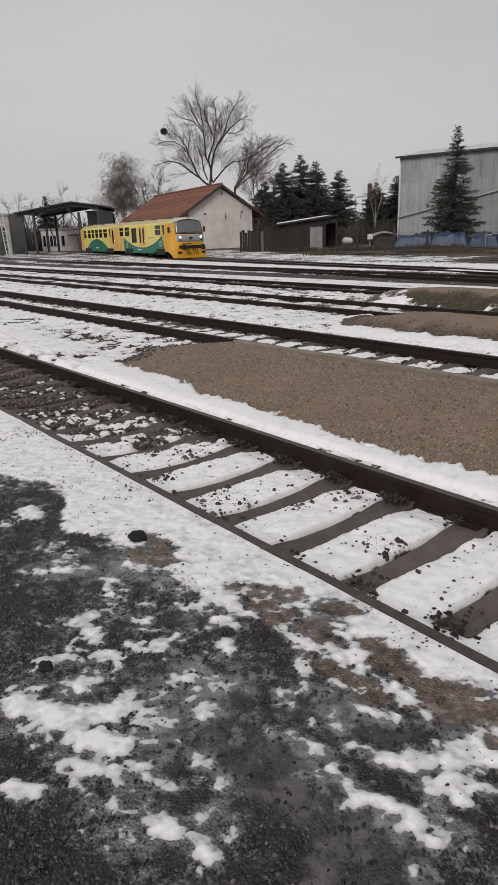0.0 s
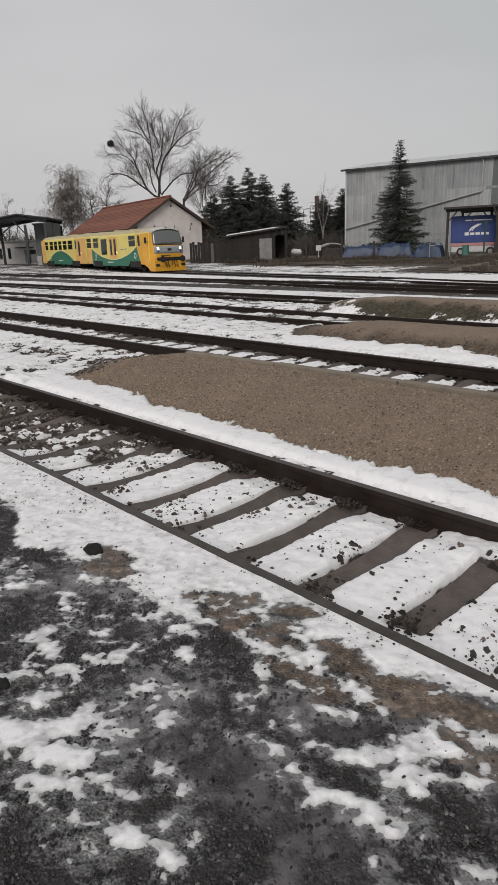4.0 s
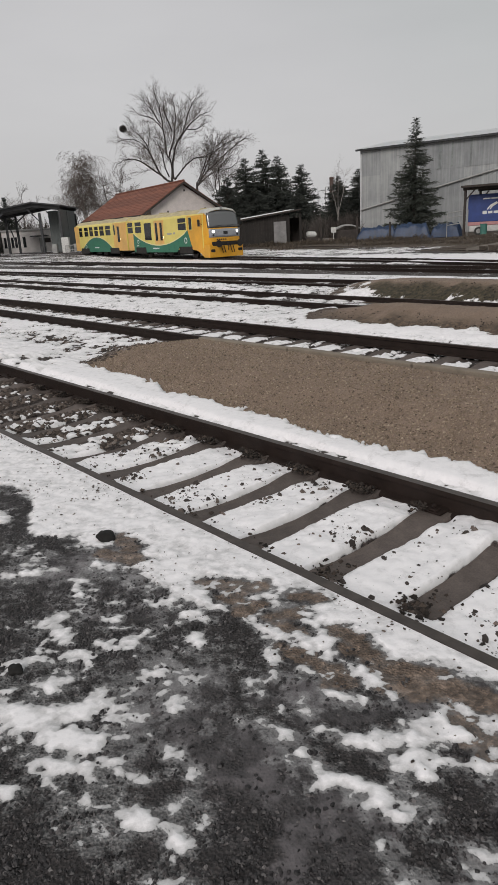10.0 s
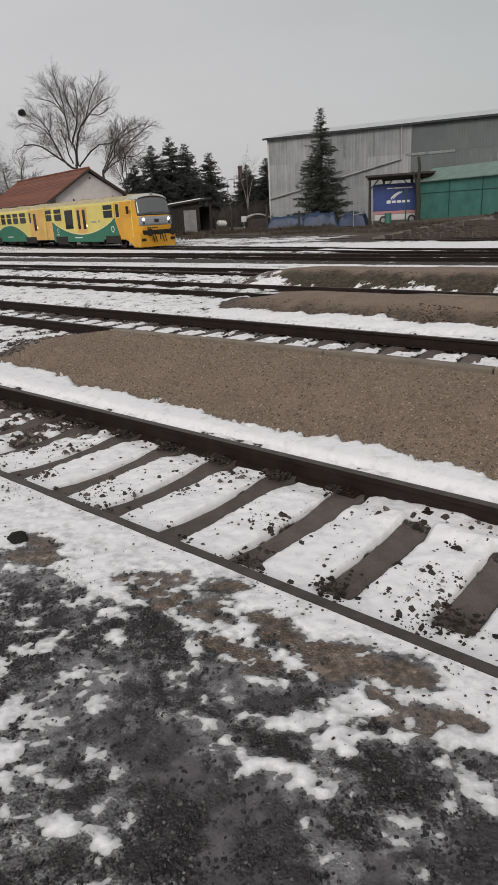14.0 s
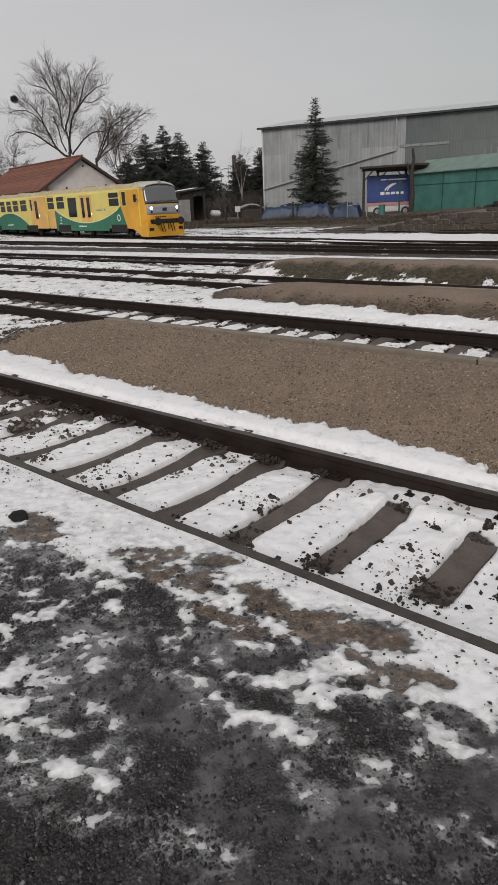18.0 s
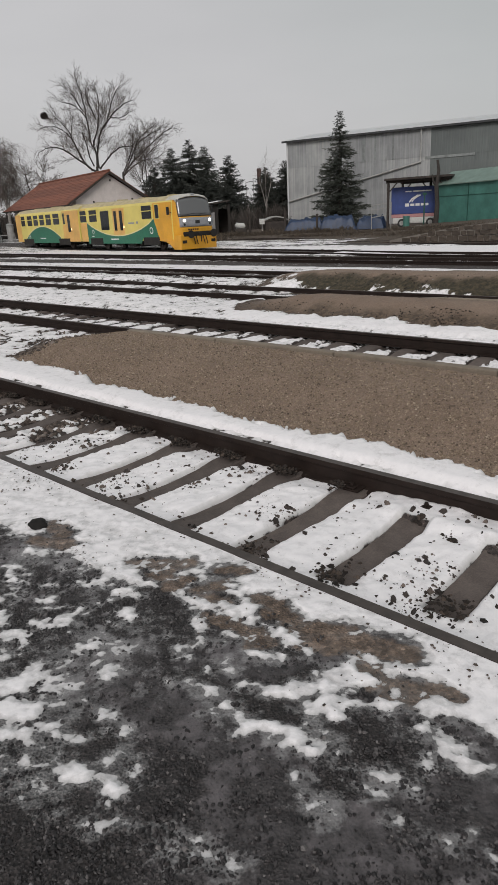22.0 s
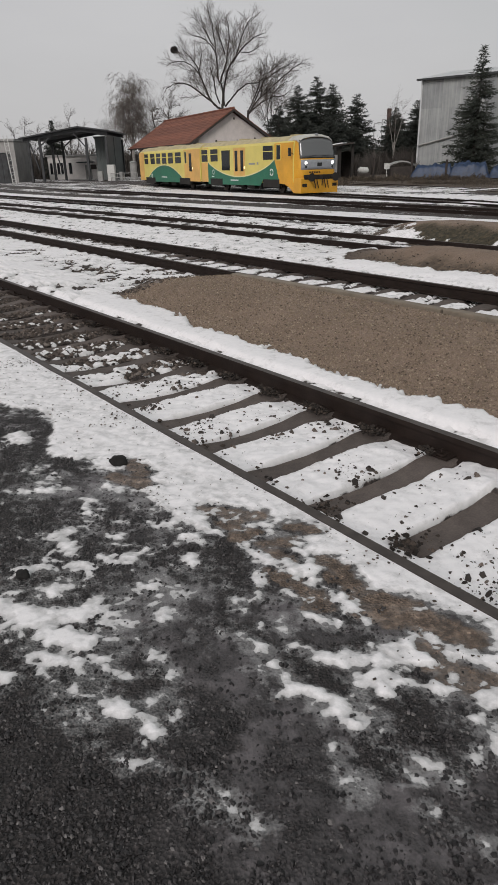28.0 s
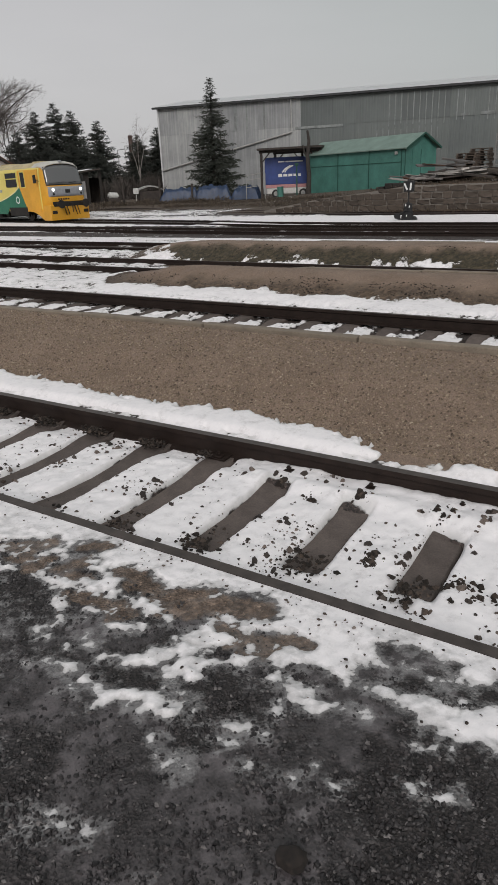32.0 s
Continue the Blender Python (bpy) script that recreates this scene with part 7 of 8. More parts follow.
tarp((15.9, 65.2, 0.15), -20, 2.0, 1.1, 1.3, 1)
tarp((18.9, 64.2, 0.15), -15, 1.8, 1.2, 1.4, 2)
tarp((20.9, 60.0, 0.22), -30, 1.3, 0.9, 1.2, 3)
bed = empty("metal_bed_frame", pose(20.3, 58.4, 0.15, 0, 0, -25), label="white tubular frame leaning over a covered heap", category="metal frame")
for a, b in (((0, 0, 0), (0, 0, 2.0)), ((1.7, 0, 0), (1.7, 0, 2.2)), ((0, 0, 2.0), (1.7, 0, 2.2)), ((0, 0, 1.6), (1.7, 0, 1.8)), ((0, 0, 1.0), (1.7, 0, 1.2))):
    bm = bmesh.new()
    bar(bm, a, b, 0.035, seg=6)
    part("tube", bm, PALE_STEEL, bed)
tyre = None
for k in range(4):
    m = pose(20.4, 63.2, 0.2, 0, 0, -15) @ pose(k * 0.62 - 0.9, 0.05 * (k % 2), 0.33, 90 - 6 * (k % 3), 0, 12 * (k % 2))
    if tyre is None:
        bm = bmesh.new()
        ring = [[bm.verts.new(((0.235 + 0.095 * math.cos(q)) * math.cos(t), (0.235 + 0.095 * math.cos(q)) * math.sin(t), 0.1 * math.sin(q))) for q in [2 * math.pi * j / 8 for j in range(8)]] for t in [2 * math.pi * i / 24 for i in range(24)]]
        for i in range(24):
            for j in range(8):
                bm.faces.new((ring[i][j], ring[(i + 1) % 24][j], ring[(i + 1) % 24][(j + 1) % 8], ring[i][(j + 1) % 8]))
        tyre = tagged(obj("old_tyre", bm, RUBBER, smooth=True), "old black tyre leaning in the weeds", "tyre", "old tyres")
        tyre.matrix_basis = m
    else:
        copy_thing(tyre, m)


# ---- open shelter with a trailer under it ----
def trailer_shelter():
    m = Matrix.LocRotScale((21.45, 57.8, 1.0), Euler((0, 0, radians(-38))), None)
    top = empty("timber_shelter", m, label="dark open timber shelter with a flat roof", category="shelter")
    for x, y in ((0.1, 0.1), (5.2, 0.1), (0.1, 4.4), (2.7, 4.4), (5.2, 4.4)):
        bm = bmesh.new()
        box(bm, x - 0.09, y - 0.09, -1.0, x + 0.09, y + 0.09, 2.95)
        part("post", bm, DARK_WOOD, top)
        for s in (-1, 1):
            if 0 <= x + s * 0.9 <= 5.9:
                bm = bmesh.new()
                beam(bm, (x, y, 2.1), (x + s * 0.75, y, 2.9), 0.09, 0.09)
                part("brace", bm, DARK_WOOD, top)
    for y in (0.1, 4.4):
        bm = bmesh.new()
        beam(bm, (-0.1, y, 3.0), (5.5, y, 3.0), 0.12, 0.2)
        part("beam", bm, DARK_WOOD, top)
    bm = bmesh.new()
    box(bm, -0.12, -0.5, 3.1, 5.6, 5.1, 3.28, 0.02)
    part("roof", bm, DARK_WOOD, top)
    return top


trailer_shelter()
BANNER = plain("deep_blue_sheet", (0.025, 0.055, 0.22), 0.5, 0, 0.15, 1.5, 0.15)
PINK = plain("faded_pink_band", (0.5, 0.25, 0.25), 0.5, 0, 0.1)


def box_trailer():
    m = Matrix.LocRotScale((22.1, 58.4, 0.2), Euler((0, 0, radians(-24))), None)
    top = empty("box_trailer", m, label="blue tarpaulin trailer with a pink and white lower side", category="trailer")
    bm = bmesh.new()
    box(bm, 0, 0, 1.1, 4.4, 2.0, 3.35, 0.05)
    part("cover", bm, BANNER, top, "deep blue cover with white print")
    bm = bmesh.new()
    box(bm, 0, -0.01, 0.82, 4.4, 2.0, 1.1, 0.02)
    part("pink_band", bm, PINK, top)
    bm = bmesh.new()
    box(bm, 0.15, 0.02, 0.3, 4.4, 1.95, 0.82, 0.08)
    part("chassis", bm, PALE, top)
    for x in (0.95, 3.4):
        bm = bmesh.new()
        bar(bm, (x, -0.04, 0.35), (x, 0.2, 0.35), 0.36, seg=20)
        w = part("wheel", bm, RUBBER, top)
        bm = bmesh.new()
        bar(bm, (x, -0.06, 0.35), (x, -0.03, 0.35), 0.2, seg=16)
        part("rim", bm, PALE_STEEL, w)
    for x0, x1, z0, z1 in ((1.2, 1.75, 2.92, 3.02), (1.85, 3.4, 2.92, 3.02), (1.2, 1.55, 1.72, 1.98), (1.65, 2.0, 1.75, 1.95), (2.1, 2.45, 1.75, 1.95), (2.55, 2.85, 1.75, 1.95), (2.95, 3.2, 1.75, 1.95)):
        bm = bmesh.new()
        box(bm, x0, -0.012, z0, x1, -0.002, z1)
        part("print_bar", bm, WHITE, top)
    for k in range(2):
        bm = bmesh.new()
        pts = [(1.55 + 0.2 * k + 0.75 * t, 2.15 + 0.55 * t ** 0.6) for t in (0, 0.25, 0.5, 0.75, 1)]
        low = [(x + 0.04, z - 0.13 + 0.02 * k) for x, z in pts][::-1]
        prism(bm, pts + low, -0.012, -0.002)
        part("print_swoosh", bm, WHITE, top)
    return top


box_trailer()
bm = bmesh.new()
bar(bm, (0, 0, 0), (0, 0, 0.85), 0.28, seg=16)
bar(bm, (0, 0, 0.85), (0, 0, 0.92), 0.3, seg=16)
tagged(obj("barrel", bm, SHED_GREEN), "green barrel beside the trailer", "barrel").matrix_basis = pose(23.0, 57.0, 0.22)
dead = Tubes()
dead.limb([(0, 0, -0.4), (0.1, 0, 1.5), (-0.05, 0, 3.0), (0.15, 0.1, 4.2), (0.0, 0.1, 5.0)], 0.24, 0.1, 8)
dead.limb([(0.1, 0, 2.8), (-0.35, 0, 3.4), (-0.45, 0, 3.9)], 0.11, 0.05, 6)
dead_top = empty("dead_trunk", Matrix.Translation((24.35, 54, 0.4)), label="bare dead tree trunk with one broken branch", category="tree trunk")
dead.mesh("trunk", BARK, dead_top)
bm = bmesh.new()
bar(bm, (0, 0, 0), (0, 0, 2.3), 0.06, seg=10)
box(bm, -0.15, -0.06, 2.3, 0.15, 0.06, 2.5, 0.02)
tagged(obj("metal_post", bm, SHED_RIB), "thin green metal post with a small box", "post").matrix_basis = pose(23.1, 53.5, 0.42)

# ---- scrap on the terrace ----
PLANK = plain("pale_scrap_plank", (0.48, 0.45, 0.42), 0.8, 0, 0.2, 3, spread=0.6)
RUSTY = plain("rusty_scrap", (0.12, 0.06, 0.035), 0.8, 0.2, 0.3, 3, spread=0.4)
scrap_rng = random.Random(12)


def terrace(s, o):
    """Height of the terrace with its heaped earth."""
    return float(terrace_top(np.array([s]), np.array([o]))[0] + mound(np.array([s]), np.array([o]))[0])


for k in range(84):
    big = k < 22
    s = scrap_rng.uniform(-11.9, -9.2) if big else scrap_rng.uniform(-12.2, -1)
    o = 36.0 + abs(scrap_rng.gauss(0, 0.8))
    lift = scrap_rng.random() * 0.5 * (0.4 + 0.6 * math.sin(s * 0.7 + 2.2) ** 2)
    m = Matrix.LocRotScale(yard(s, o, terrace(s, o) + 0.05 + lift), Euler((scrap_rng.uniform(-0.3, 0.3), scrap_rng.gauss(0, 0.14), ANG + scrap_rng.gauss(0.1, 0.35))), None)
    bm = bmesh.new()
    ln, w, t = scrap_rng.uniform(0.6, 2.0), scrap_rng.uniform(0.08, 0.3), scrap_rng.uniform(0.03, 0.1)
    if big:
        ln, w = scrap_rng.uniform(1.4, 3.2), scrap_rng.uniform(0.14, 0.42)
    box(bm, -ln / 2, -w / 2, -t / 2, ln / 2, w / 2, t / 2, 0.008)
    mat = scrap_rng.choice((PLANK, PLANK, OLD_BOARD, DARK_WOOD)) if big else scrap_rng.choice((PLANK, DARK_WOOD, DARK_WOOD, RUSTY, OLD_BOARD, DARK_WOOD))
    ob = obj("scrap_board", bm, mat)
    ob.matrix_basis = m
    tagged(ob, "long pale board thrown on a scrap heap" if mat is PLANK else "rusty strip thrown on a scrap heap" if mat is RUSTY else "dark old board in a scrap heap on the terrace", "scrap board", "scrap heap")


for k, (s, w, h) in enumerate(((-13.1, 0.3, 0.18), (-12.7, 0.42, 0.3), (-12.25, 0.5, 0.24), (-11.8, 0.36, 0.2))):
    bm = bmesh.new()
    box(bm, -w / 2, -0.18, 0, w / 2, 0.18, h, 0.03)
    for v in bm.verts:
        v.co += Vector(noise.noise_vector(v.co * 5 + Vector((k, 0, 0)))) * 0.03
    ob = tagged(obj("stone_block", bm, TARRED), "dark block lying on the wall's top", "block", "blocks on the wall")
    ob.matrix_basis = Matrix.LocRotScale(yard(s, 35.25, terrace(s, 35.25) - 0.02), Euler((0, 0, ANG + 0.2 * k)), None)


def cage(at, n, mat, label):
    """Stacked storage frames: posts, rails, mesh sides."""
    top = empty("stacking_frame", Matrix.LocRotScale(at, Euler((0, 0, ANG)), None), label=label, category="metal rack")
    for k in range(n):
        z = 0.6 * k
        for x in (0, 1.75):
            for y in (0, 1.1):
                bm = bmesh.new()
                box(bm, x - 0.035, y - 0.035, z, x + 0.035, y + 0.035, z + 0.58)
                part("upright", bm, mat, top)
        for y in (0, 1.1):
            for dz in (0.04, 0.2, 0.54):
                bm = bmesh.new()
                beam(bm, (0, y, z + dz), (1.75, y, z + dz), 0.05, 0.05)
                part("rail_bar", bm, mat, top)
        for x in (0, 1.75):
            bm = bmesh.new()
            beam(bm, (x, 0, z + 0.54), (x, 1.1, z + 0.54), 0.05, 0.05)
            part("cross_bar", bm, mat, top)
    return top


cage(yard(-8.6, 40.6, terrace(-8.6, 40.6) - 0.03), 3, plain("pale_frame_paint", (0.22, 0.215, 0.21), 0.6, 0.2, 0.2), "stacked pale metal storage frames")
PALLET = plain("weathered_pallet_wood", (0.13, 0.1, 0.08), 0.85, 0, 0.25, 3, 0.4, 30, 0.3, spread=0.4)
pallet_parts = {}


def pallet(s, o, z, turn):
    top = empty("pallet", Matrix.LocRotScale(yard(s, o, z), Euler((0, 0, ANG + turn)), None), label="weathered wooden pallet in an untidy stack", category="pallet", group="stacked pallets")
    for kind, places, dims in (("deck_board", [(0, 0.27 * i - 0.54, 0.12) for i in range(5)], (0.6, 0.06, 0.012)), ("runner", [(0.5 * i - 0.5, 0, 0.055) for i in range(3)], (0.05, 0.58, 0.05))):
        for q in places:
            if kind not in pallet_parts:
                bm = bmesh.new()
                box(bm, -dims[0], -dims[1], -dims[2], dims[0], dims[1], dims[2], 0.004)
                pallet_parts[kind] = part(kind, bm, PALLET, top)
                pallet_parts[kind].matrix_basis = Matrix.Translation(q)
            else:
                again(kind, pallet_parts[kind], top, Matrix.Translation(q))
    return top


for s, o, n in ((-10.2, 41.0, 7), (-9.7, 42.3, 9), (-6.6, 42.6, 6)):
    for k in range(n):
        pallet(s + scrap_rng.gauss(0, 0.05), o + scrap_rng.gauss(0, 0.04), terrace(s, o) - 0.02 + 0.134 * k, scrap_rng.gauss(0, 0.05))
for k in range(4):
    s, o = -5.6 + 1.5 * k, 40.5 + 0.3 * (k % 2)
    bm = bmesh.new()
    box(bm, -0.7, -0.5, 0, 0.7, 0.5, 0.5 + 0.12 * (k % 2), 0.03)
    ob = tagged(obj("rusty_crate", bm, RUSTY if k % 2 == 0 else OLD_BOARD), "rusty crate standing on the terrace" if k % 2 == 0 else "grey board crate standing on the terrace", "crate", "crates on the terrace")
    ob.matrix_basis = Matrix.LocRotScale(yard(s, o, terrace(s, o) - 0.03), Euler((0, 0, ANG + 0.1 * k)), None)


# ---- point lever beside the last track ----
def point_lever():
    top = empty("point_lever", Matrix.LocRotScale((16.5, 25.75, -0.08), Euler((0, 0, ANG)), None), label="black points lever with a black and white lantern", category="points lever")
    iron = plain("black_cast_iron", (0.014, 0.014, 0.015), 0.6, 0.2, 0.2, 4)
    bm = bmesh.new()
    prism(bm, [(-0.42, 0), (0.42, 0), (0.34, 0.1), (0.2, 0.16), (0.17, 0.34), (-0.17, 0.34), (-0.22, 0.16), (-0.36, 0.1)], -0.14, 0.14)
    part("foot", bm, iron, top)
    bm = bmesh.new()
    box(bm, -0.15, -0.13, 0.34, 0.15, 0.13, 0.66, 0.03)
    bar(bm, (0, 0, 0.64), (0, 0, 0.72), 0.11, 0.06, seg=10)
    part("gear_case", bm, iron, top)
    bm = bmesh.new()
    bar(bm, (0, 0, 0.7), (0, 0, 1.16), 0.035)
    part("stem", bm, iron, top)
    bm = bmesh.new()
    box(bm, -0.2, -0.14, 1.14, 0.2, 0.14, 1.56, 0.025)
    bar(bm, (0, 0, 1.56), (0, 0, 1.66), 0.09, 0.05, seg=10)
    lan = part("lantern", bm, iron, top)
    for x, t in ((-0.1, -0.5), (0.12, 0.08)):
        bm = bmesh.new()
        box(bm, -0.038, -0.152, -0.15, 0.038, -0.141, 0.15, m=pose(x, 0, 1.35) @ Matrix.Rotation(t, 4, "Y"))
        part("white_mark", bm, WHITE, lan)
    bm = bmesh.new()
    bar(bm, (0.0, -0.17, 0.42), (-0.4, -0.22, 0.16), 0.03)
    bar(bm, (-0.4, -0.26, 0.16), (-0.4, -0.16, 0.16), 0.13, seg=14)
    part("weight_arm", bm, iron, top)
    for x, z in ((0.1, 0.5), (-0.06, 0.56), (0.0, 0.12), (-0.26, 0.06)):
        bm = bmesh.new()
        box(bm, x - 0.02, -0.152, z, x + 0.02, -0.141, z + 0.09)
        part("white_mark", bm, WHITE, top)
    return top


point_lever()


# ---- track shelter, fuel store and white office at the far end ----
def track_shelter():
    top = empty("track_shelter", label="open dark steel shelter spanning a track", category="shelter")
    for y in (84.5, 94.0):
        for x in (-28.0, -26.6, -21.0, -18.6):
            bm = bmesh.new()
            box(bm, x - 0.14, y - 0.14, -0.1, x + 0.14, y + 0.14, 5.0)
            part("column", bm, SOFT_DARK, top)
        for a, b in (((-28.6, y, 4.95), (-21.7, y, 5.9)), ((-21.7, y, 5.9), (-18.4, y, 5.45))):
            bm = bmesh.new()
            beam(bm, a, b, 0.25, 0.4)
            part("rafter", bm, SOFT_DARK, top)
        for a, b in (((-27, y, 3.9), (-25.2, y, 5.25)), ((-21.0, y, 3.9), (-22.4, y, 5.5)), ((-27, y, 1.5), (-27.8, y, 4.6))):
            bm = bmesh.new()
            beam(bm, a, b, 0.12, 0.14)
            part("brace", bm, SOFT_DARK, top)
    for (xa, za), (xb, zb) in (((-28.9, 5.0), (-21.7, 6.12)), ((-21.7, 6.12), (-18.2, 5.62))):
        bm = bmesh.new()
        prism(bm, [(xa, za), (xb, zb), (xb, zb + 0.14), (xa, za + 0.14)], 83.8, 95)
        part("roof", bm, SOFT_DARK, top)
    bm = bmesh.new()
    box(bm, -21.0, 88.9, 0, -18.6, 89.0, 5.3), box(bm, -18.75, 84.7, 0.0, -18.65, 94, 5.3)
    part("side_sheet", bm, SHEET_DARK, top)
    return top


track_shelter()
for x, y, w, h, mt, lab in ((-18.0, 83.2, 0.9, 2.0, PALE, "white fuel pump cabinet under the shelter"), (-19.4, 83.4, 0.6, 1.3, PALE_STEEL, "grey pump box under the shelter"), (-16.9, 83.4, 0.35, 1.2, PALE_STEEL, "narrow grey cabinet under the shelter")):
    bm = bmesh.new()
    box(bm, -w / 2, -0.3, 0.0, w / 2, 0.3, h, 0.03)
    box(bm, -w / 2 + 0.08, -0.32, h * 0.5, w / 2 - 0.08, -0.301, h * 0.85)
    tagged(obj("pump_cabinet", bm, mt), lab, "cabinet", "pump cabinets").matrix_basis = pose(x, y, 0.0, 0, 0, -4)
bm = bmesh.new()
bar(bm, (0, 0, 0), (0, 0, 2.2), 0.42, seg=20)
bar(bm, (0, 0, 2.2), (0, 0, 2.35), 0.5, 0.2, seg=20)
tagged(obj("tank", bm, PALE_STEEL), "pale upright tank beside the shelter", "tank").matrix_basis = pose(-15.6, 84.6, 0)
rail_top = empty("handrail", Matrix.Translation((-18.0, 82.6, 0)), label="thin pale handrail beside the track", category="railing")
for k in range(5):
    bm = bmesh.new()
    bar(bm, (k * 0.8, 0, 0), (k * 0.8, 0, 1.05), 0.035)
    part("post", bm, PALE_STEEL, rail_top)
for z in (0.55, 1.05):
    bm = bmesh.new()
    bar(bm, (0, 0, z), (3.2, 0, z), 0.035)
    part("rail_bar", bm, PALE_STEEL, rail_top)


def office():
    top = empty("office_hut", Matrix.Translation((-30.1, 98, 0)), label="low white flat-roofed office with dark windows", category="building")
    bm = bmesh.new()
    box(bm, 0, 0, -0.1, 7.1, 6, 3.2)
    part("wall", bm, plain("whitewash", (0.8, 0.76, 0.74), 0.9, 0, 0.1, 0.8, 0.2, 10), top)
    bm = bmesh.new()
    box(bm, -0.15, -0.2, 3.2, 7.25, 6.2, 3.42)
    part("roof", bm, PALE_STEEL, top)
    for x in (0.25, 0.75, 1.25, 1.75, 2.9):
        bm = bmesh.new()
        box(bm, x, -0.02, 1.0, x + (0.36 if x < 2.5 else 0.42), 0.05, 2.4)
        w = part("window", bm, WINDOW_DARK, top)
        bm = bmesh.new()
        box(bm, x - 0.05, -0.06, 0.92, x + 0.43, -0.021, 1.0)
        part("sill", bm, PALE_STEEL, w)
    bm = bmesh.new()
    box(bm, 4.2, -0.9, 2.35, 6.6, 0, 2.5)
    part("awning", bm, SOFT_DARK, top)
    bm = bmesh.new()
    box(bm, 5.2, -0.03, 0, 6.1, 0.04, 2.1)
    part("door", bm, PALE_STEEL, top)
    bm = bmesh.new()
    box(bm, 6.0, -0.05, 1.5, 6.8, -0.005, 2.1)
    part("meter_box", bm, DARK_WOOD, top)
    return top


office()
pale = empty("pale_building", pose(-31.0, 88, 0), label="pale grey building with a wide dark doorway", category="building")
bm = bmesh.new()
box(bm, -9.0, 0.3, -0.1, 0, 6, 5.0), box(bm, -0.55, 0, -0.1, 0, 0.3, 5.0), box(bm, -9.0, 0, 3.7, -0.55, 0.3, 5.0), box(bm, -9.0, 0, -0.1, -4.6, 0.3, 3.7)
part("wall", bm, plain("grey_render", (0.36, 0.35, 0.34), 0.9, 0, 0.15, 0.8, 0.25, 10), pale)
bm = bmesh.new()
box(bm, -9.2, -0.25, 5.0, 0.2, 6.2, 5.25, 0.02)
part("roof", bm, PALE_STEEL, pale)
# Dark sheets stand in for the shade inside the open doorway.
bm = bmesh.new()
for k in range(6):
    box(bm, -4.58 + 0.67 * k, 0.2, 0, -3.94 + 0.67 * k, 0.29, 3.68)
part("doorway_shade", bm, SOFT_DARK, pale, "dark sheets standing in for a shaded doorway")
lad = empty("lattice_mast", Matrix.Translation((-28.9, 80.6, 0)), label="white lattice mast beside the shelter", category="mast")
for x in (-0.22, 0.22):
    bm = bmesh.new()
    bar(bm, (x, 0, 0), (x - 0.35, 0, 5.3), 0.05, seg=6)
    part("leg", bm, PALE, lad)
for k in range(13):
    bm = bmesh.new()
    z = 0.3 + k * 0.38
    bar(bm, (-0.22 - 0.066 * z, 0, z), (0.22 - 0.066 * z, 0, z + (0.0 if k % 2 else 0.2)), 0.03, seg=6)
    part("rung", bm, PALE, lad)
for x, h, arm in ((18.5, 7.3, 0.8), (19.8, 7.9, 1.3)):
    bm = bmesh.new()
    bar(bm, (0, 0, 0), (0, 0, h), 0.09, 0.06, seg=8)
    lp = empty("street_lamp", Matrix.Translation((x, 119, 0)), label="tall thin street lamp behind the yard", category="street lamp", group="street lamps")
    part("pole", bm, PALE_STEEL, lp)
    bm = bmesh.new()
    bar(bm, (0, 0, h), (arm, 0, h + 0.1), 0.05)
    box(bm, arm - 0.3, -0.12, h + 0.04, arm + 0.4, 0.12, h + 0.2, 0.03)
    part("lamp_head", bm, PALE_STEEL, lp)
bm = bmesh.new()
box(bm, -0.28, -0.28, 0, 0.28, 0.28, 8.9), box(bm, -0.33, -0.33, 8.6, 0.33, 0.33, 8.75)
tagged(obj("brick_chimney", bm, plain("dark_brick", (0.11, 0.07, 0.06), 0.9, 0, 0.2, 2)), "dark brick chimney behind the conifers", "chimney").matrix_basis = pose(19.3, 110, 0)
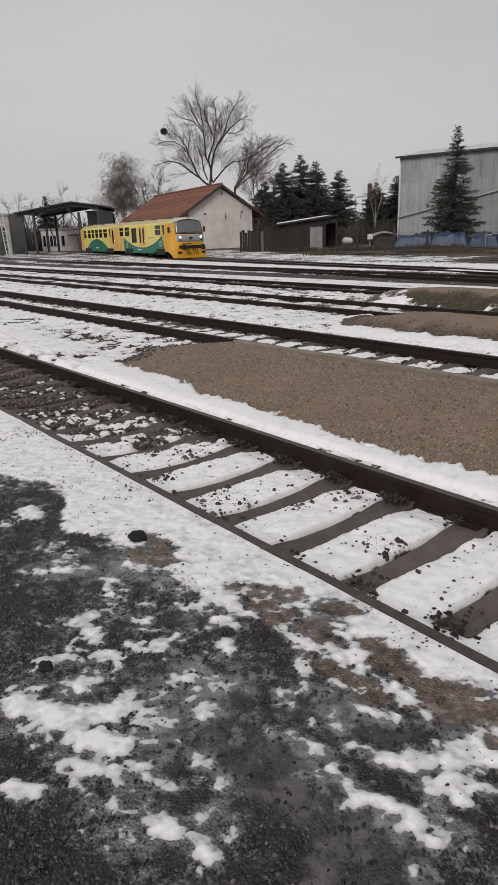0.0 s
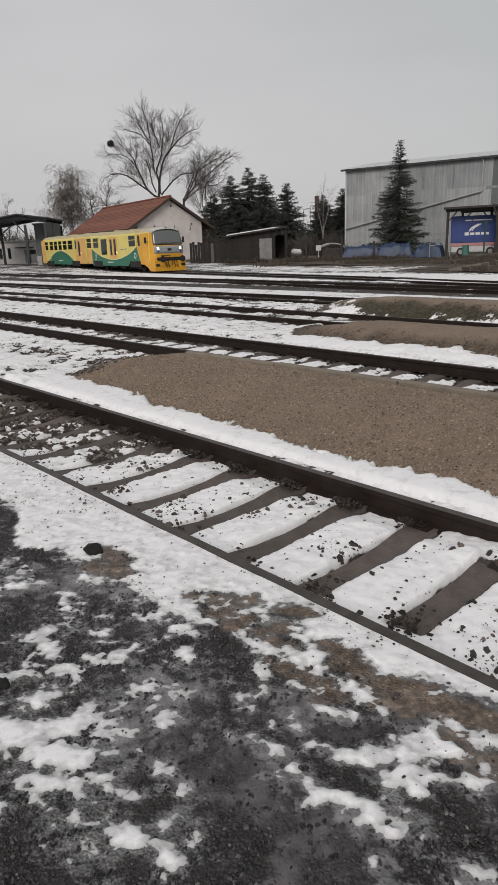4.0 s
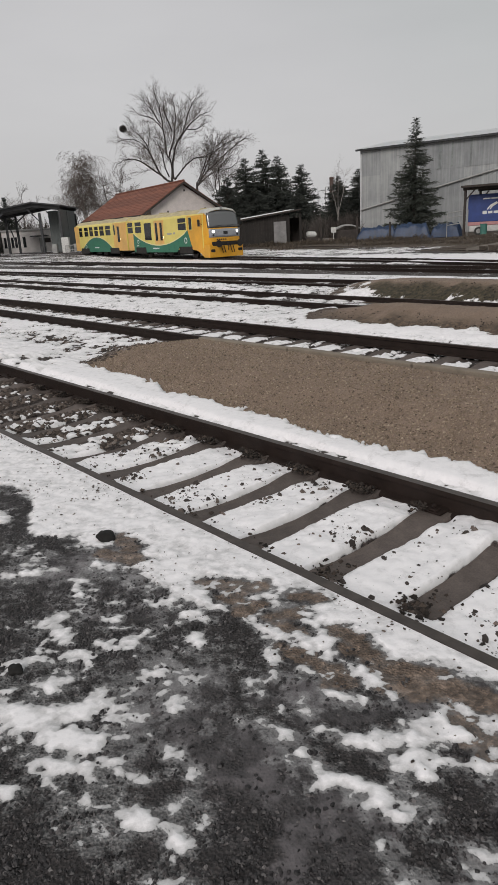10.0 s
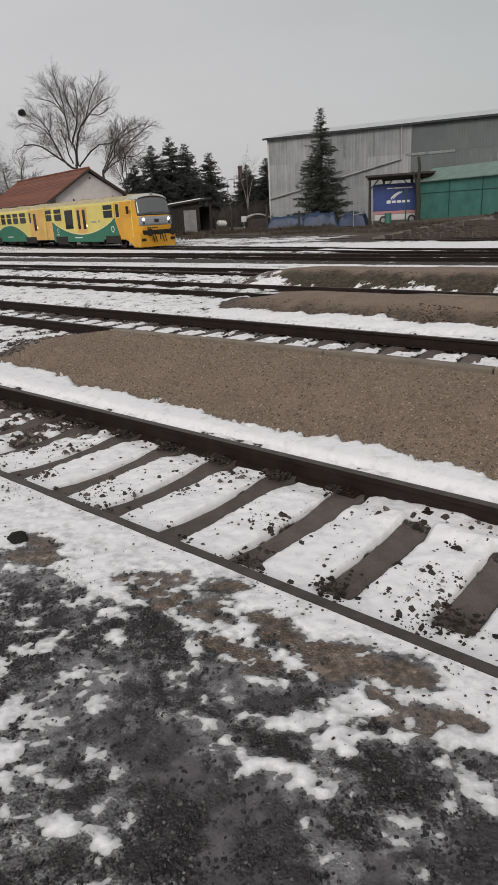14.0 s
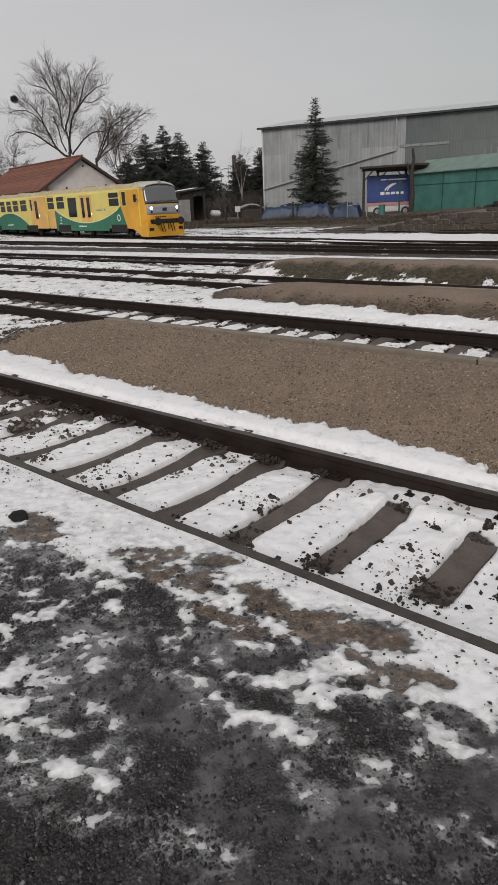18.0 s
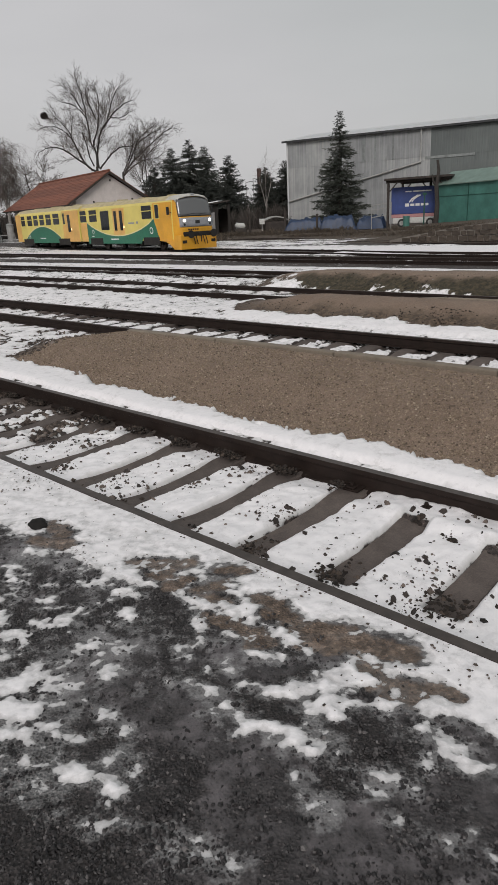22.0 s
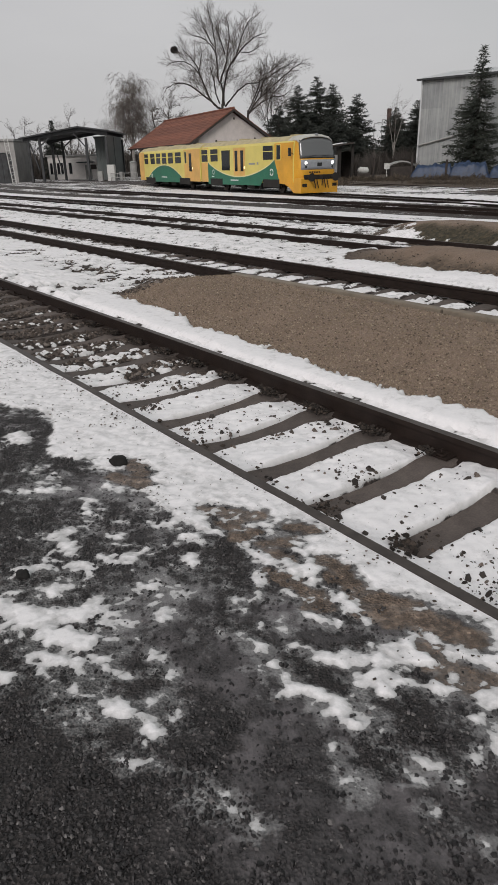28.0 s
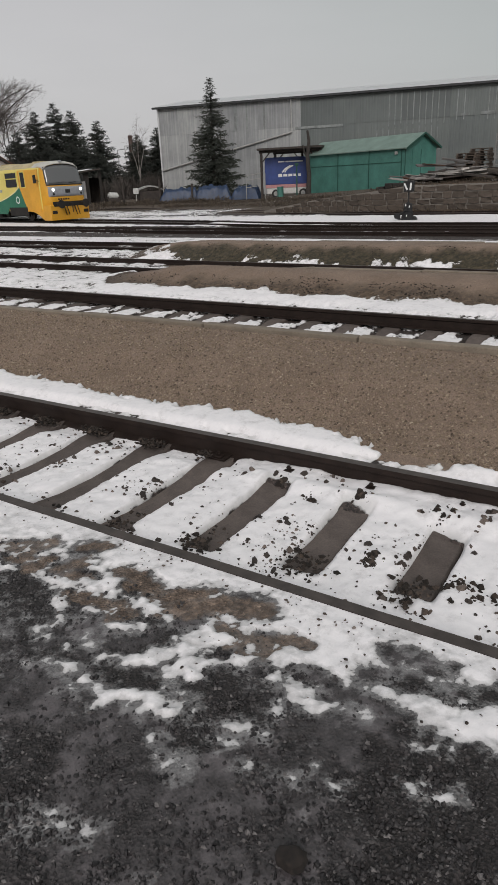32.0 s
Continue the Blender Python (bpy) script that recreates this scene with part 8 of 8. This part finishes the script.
# lumps lying on the ground
BROWN_CLOD = plain("brown_clod", (0.026, 0.02, 0.017), 0.95, 0, 0.4, 30)
BLACK_EARTH = plain("black_earth", (0.012, 0.011, 0.01), 0.95, 0, 0.3, 20)
for s, o, size, mt, lab, seed in ((-3.505, 1.79, 0.058, BLACK_EARTH, "black lump of earth lying in the snow", 0), (-2.64, 0.83, 0.032, BLACK_EARTH, "black lump of earth lying among grit", 3), (-0.35, 1.14, 0.042, BROWN_CLOD, "dark brown clod lying on the tar", 7)):
    bm = bmesh.new()
    bmesh.ops.create_icosphere(bm, subdivisions=3, radius=size)
    for v in bm.verts:
        v.co *= 1 + 0.45 * noise.noise(v.co * 1.1 / size + Vector((seed, 0, 0))) + 0.2 * noise.noise(v.co * 3.5 / size)
        v.co.z *= 0.6
    lump = obj("clod", bm, mt, smooth=True)
    lump.matrix_basis = Matrix.Translation(yard(s, o, 0.012))
    tagged(lump, lab, "clod")


# ---- what moves ----
TRAVEL = [(0, 17.64), (0.5, 16.91), (1, 16.21), (1.5, 15.49), (2, 14.85), (2.5, 14.25), (3, 13.61), (3.5, 12.95), (4.5, 11.6), (5.5, 10.18), (6.5, 9.08), (7.5, 8.1), (8.5, 7.14), (9.5, 6.26), (10.5, 5.42), (11.5, 4.65), (12.5, 3.98), (13.5, 3.34),
          (14.5, 2.75), (15.5, 2.25), (16.5, 1.85), (17.5, 1.49), (18.5, 1.16), (19.5, 0.87), (20.5, 0.62), (21.5, 0.46), (22.5, 0.36), (23.5, 0.3), (24.5, 0.28), (32, 0.28)]


def motions():
    turn = Euler((0, 0, TRAIN_A))
    walk(railcar, [(t, Matrix.LocRotScale(TRAIN_STOP - TU * d + Vector((0, 0, -0.06)), turn, None)) for t, d in TRAVEL])
    fine = np.concatenate([np.arange(0, 12, 0.25), np.arange(12, 24.6, 0.5), [32.0]])
    far = np.interp(fine, [t for t, d in TRAVEL], [d for t, d in TRAVEL])
    for w, x in wheels:
        walk(w, [(float(t), pose(x, 0, 0.42) @ Matrix.Rotation((17.64 - float(d)) / 0.42, 4, "Y")) for t, d in zip(fine, far)])


motions()
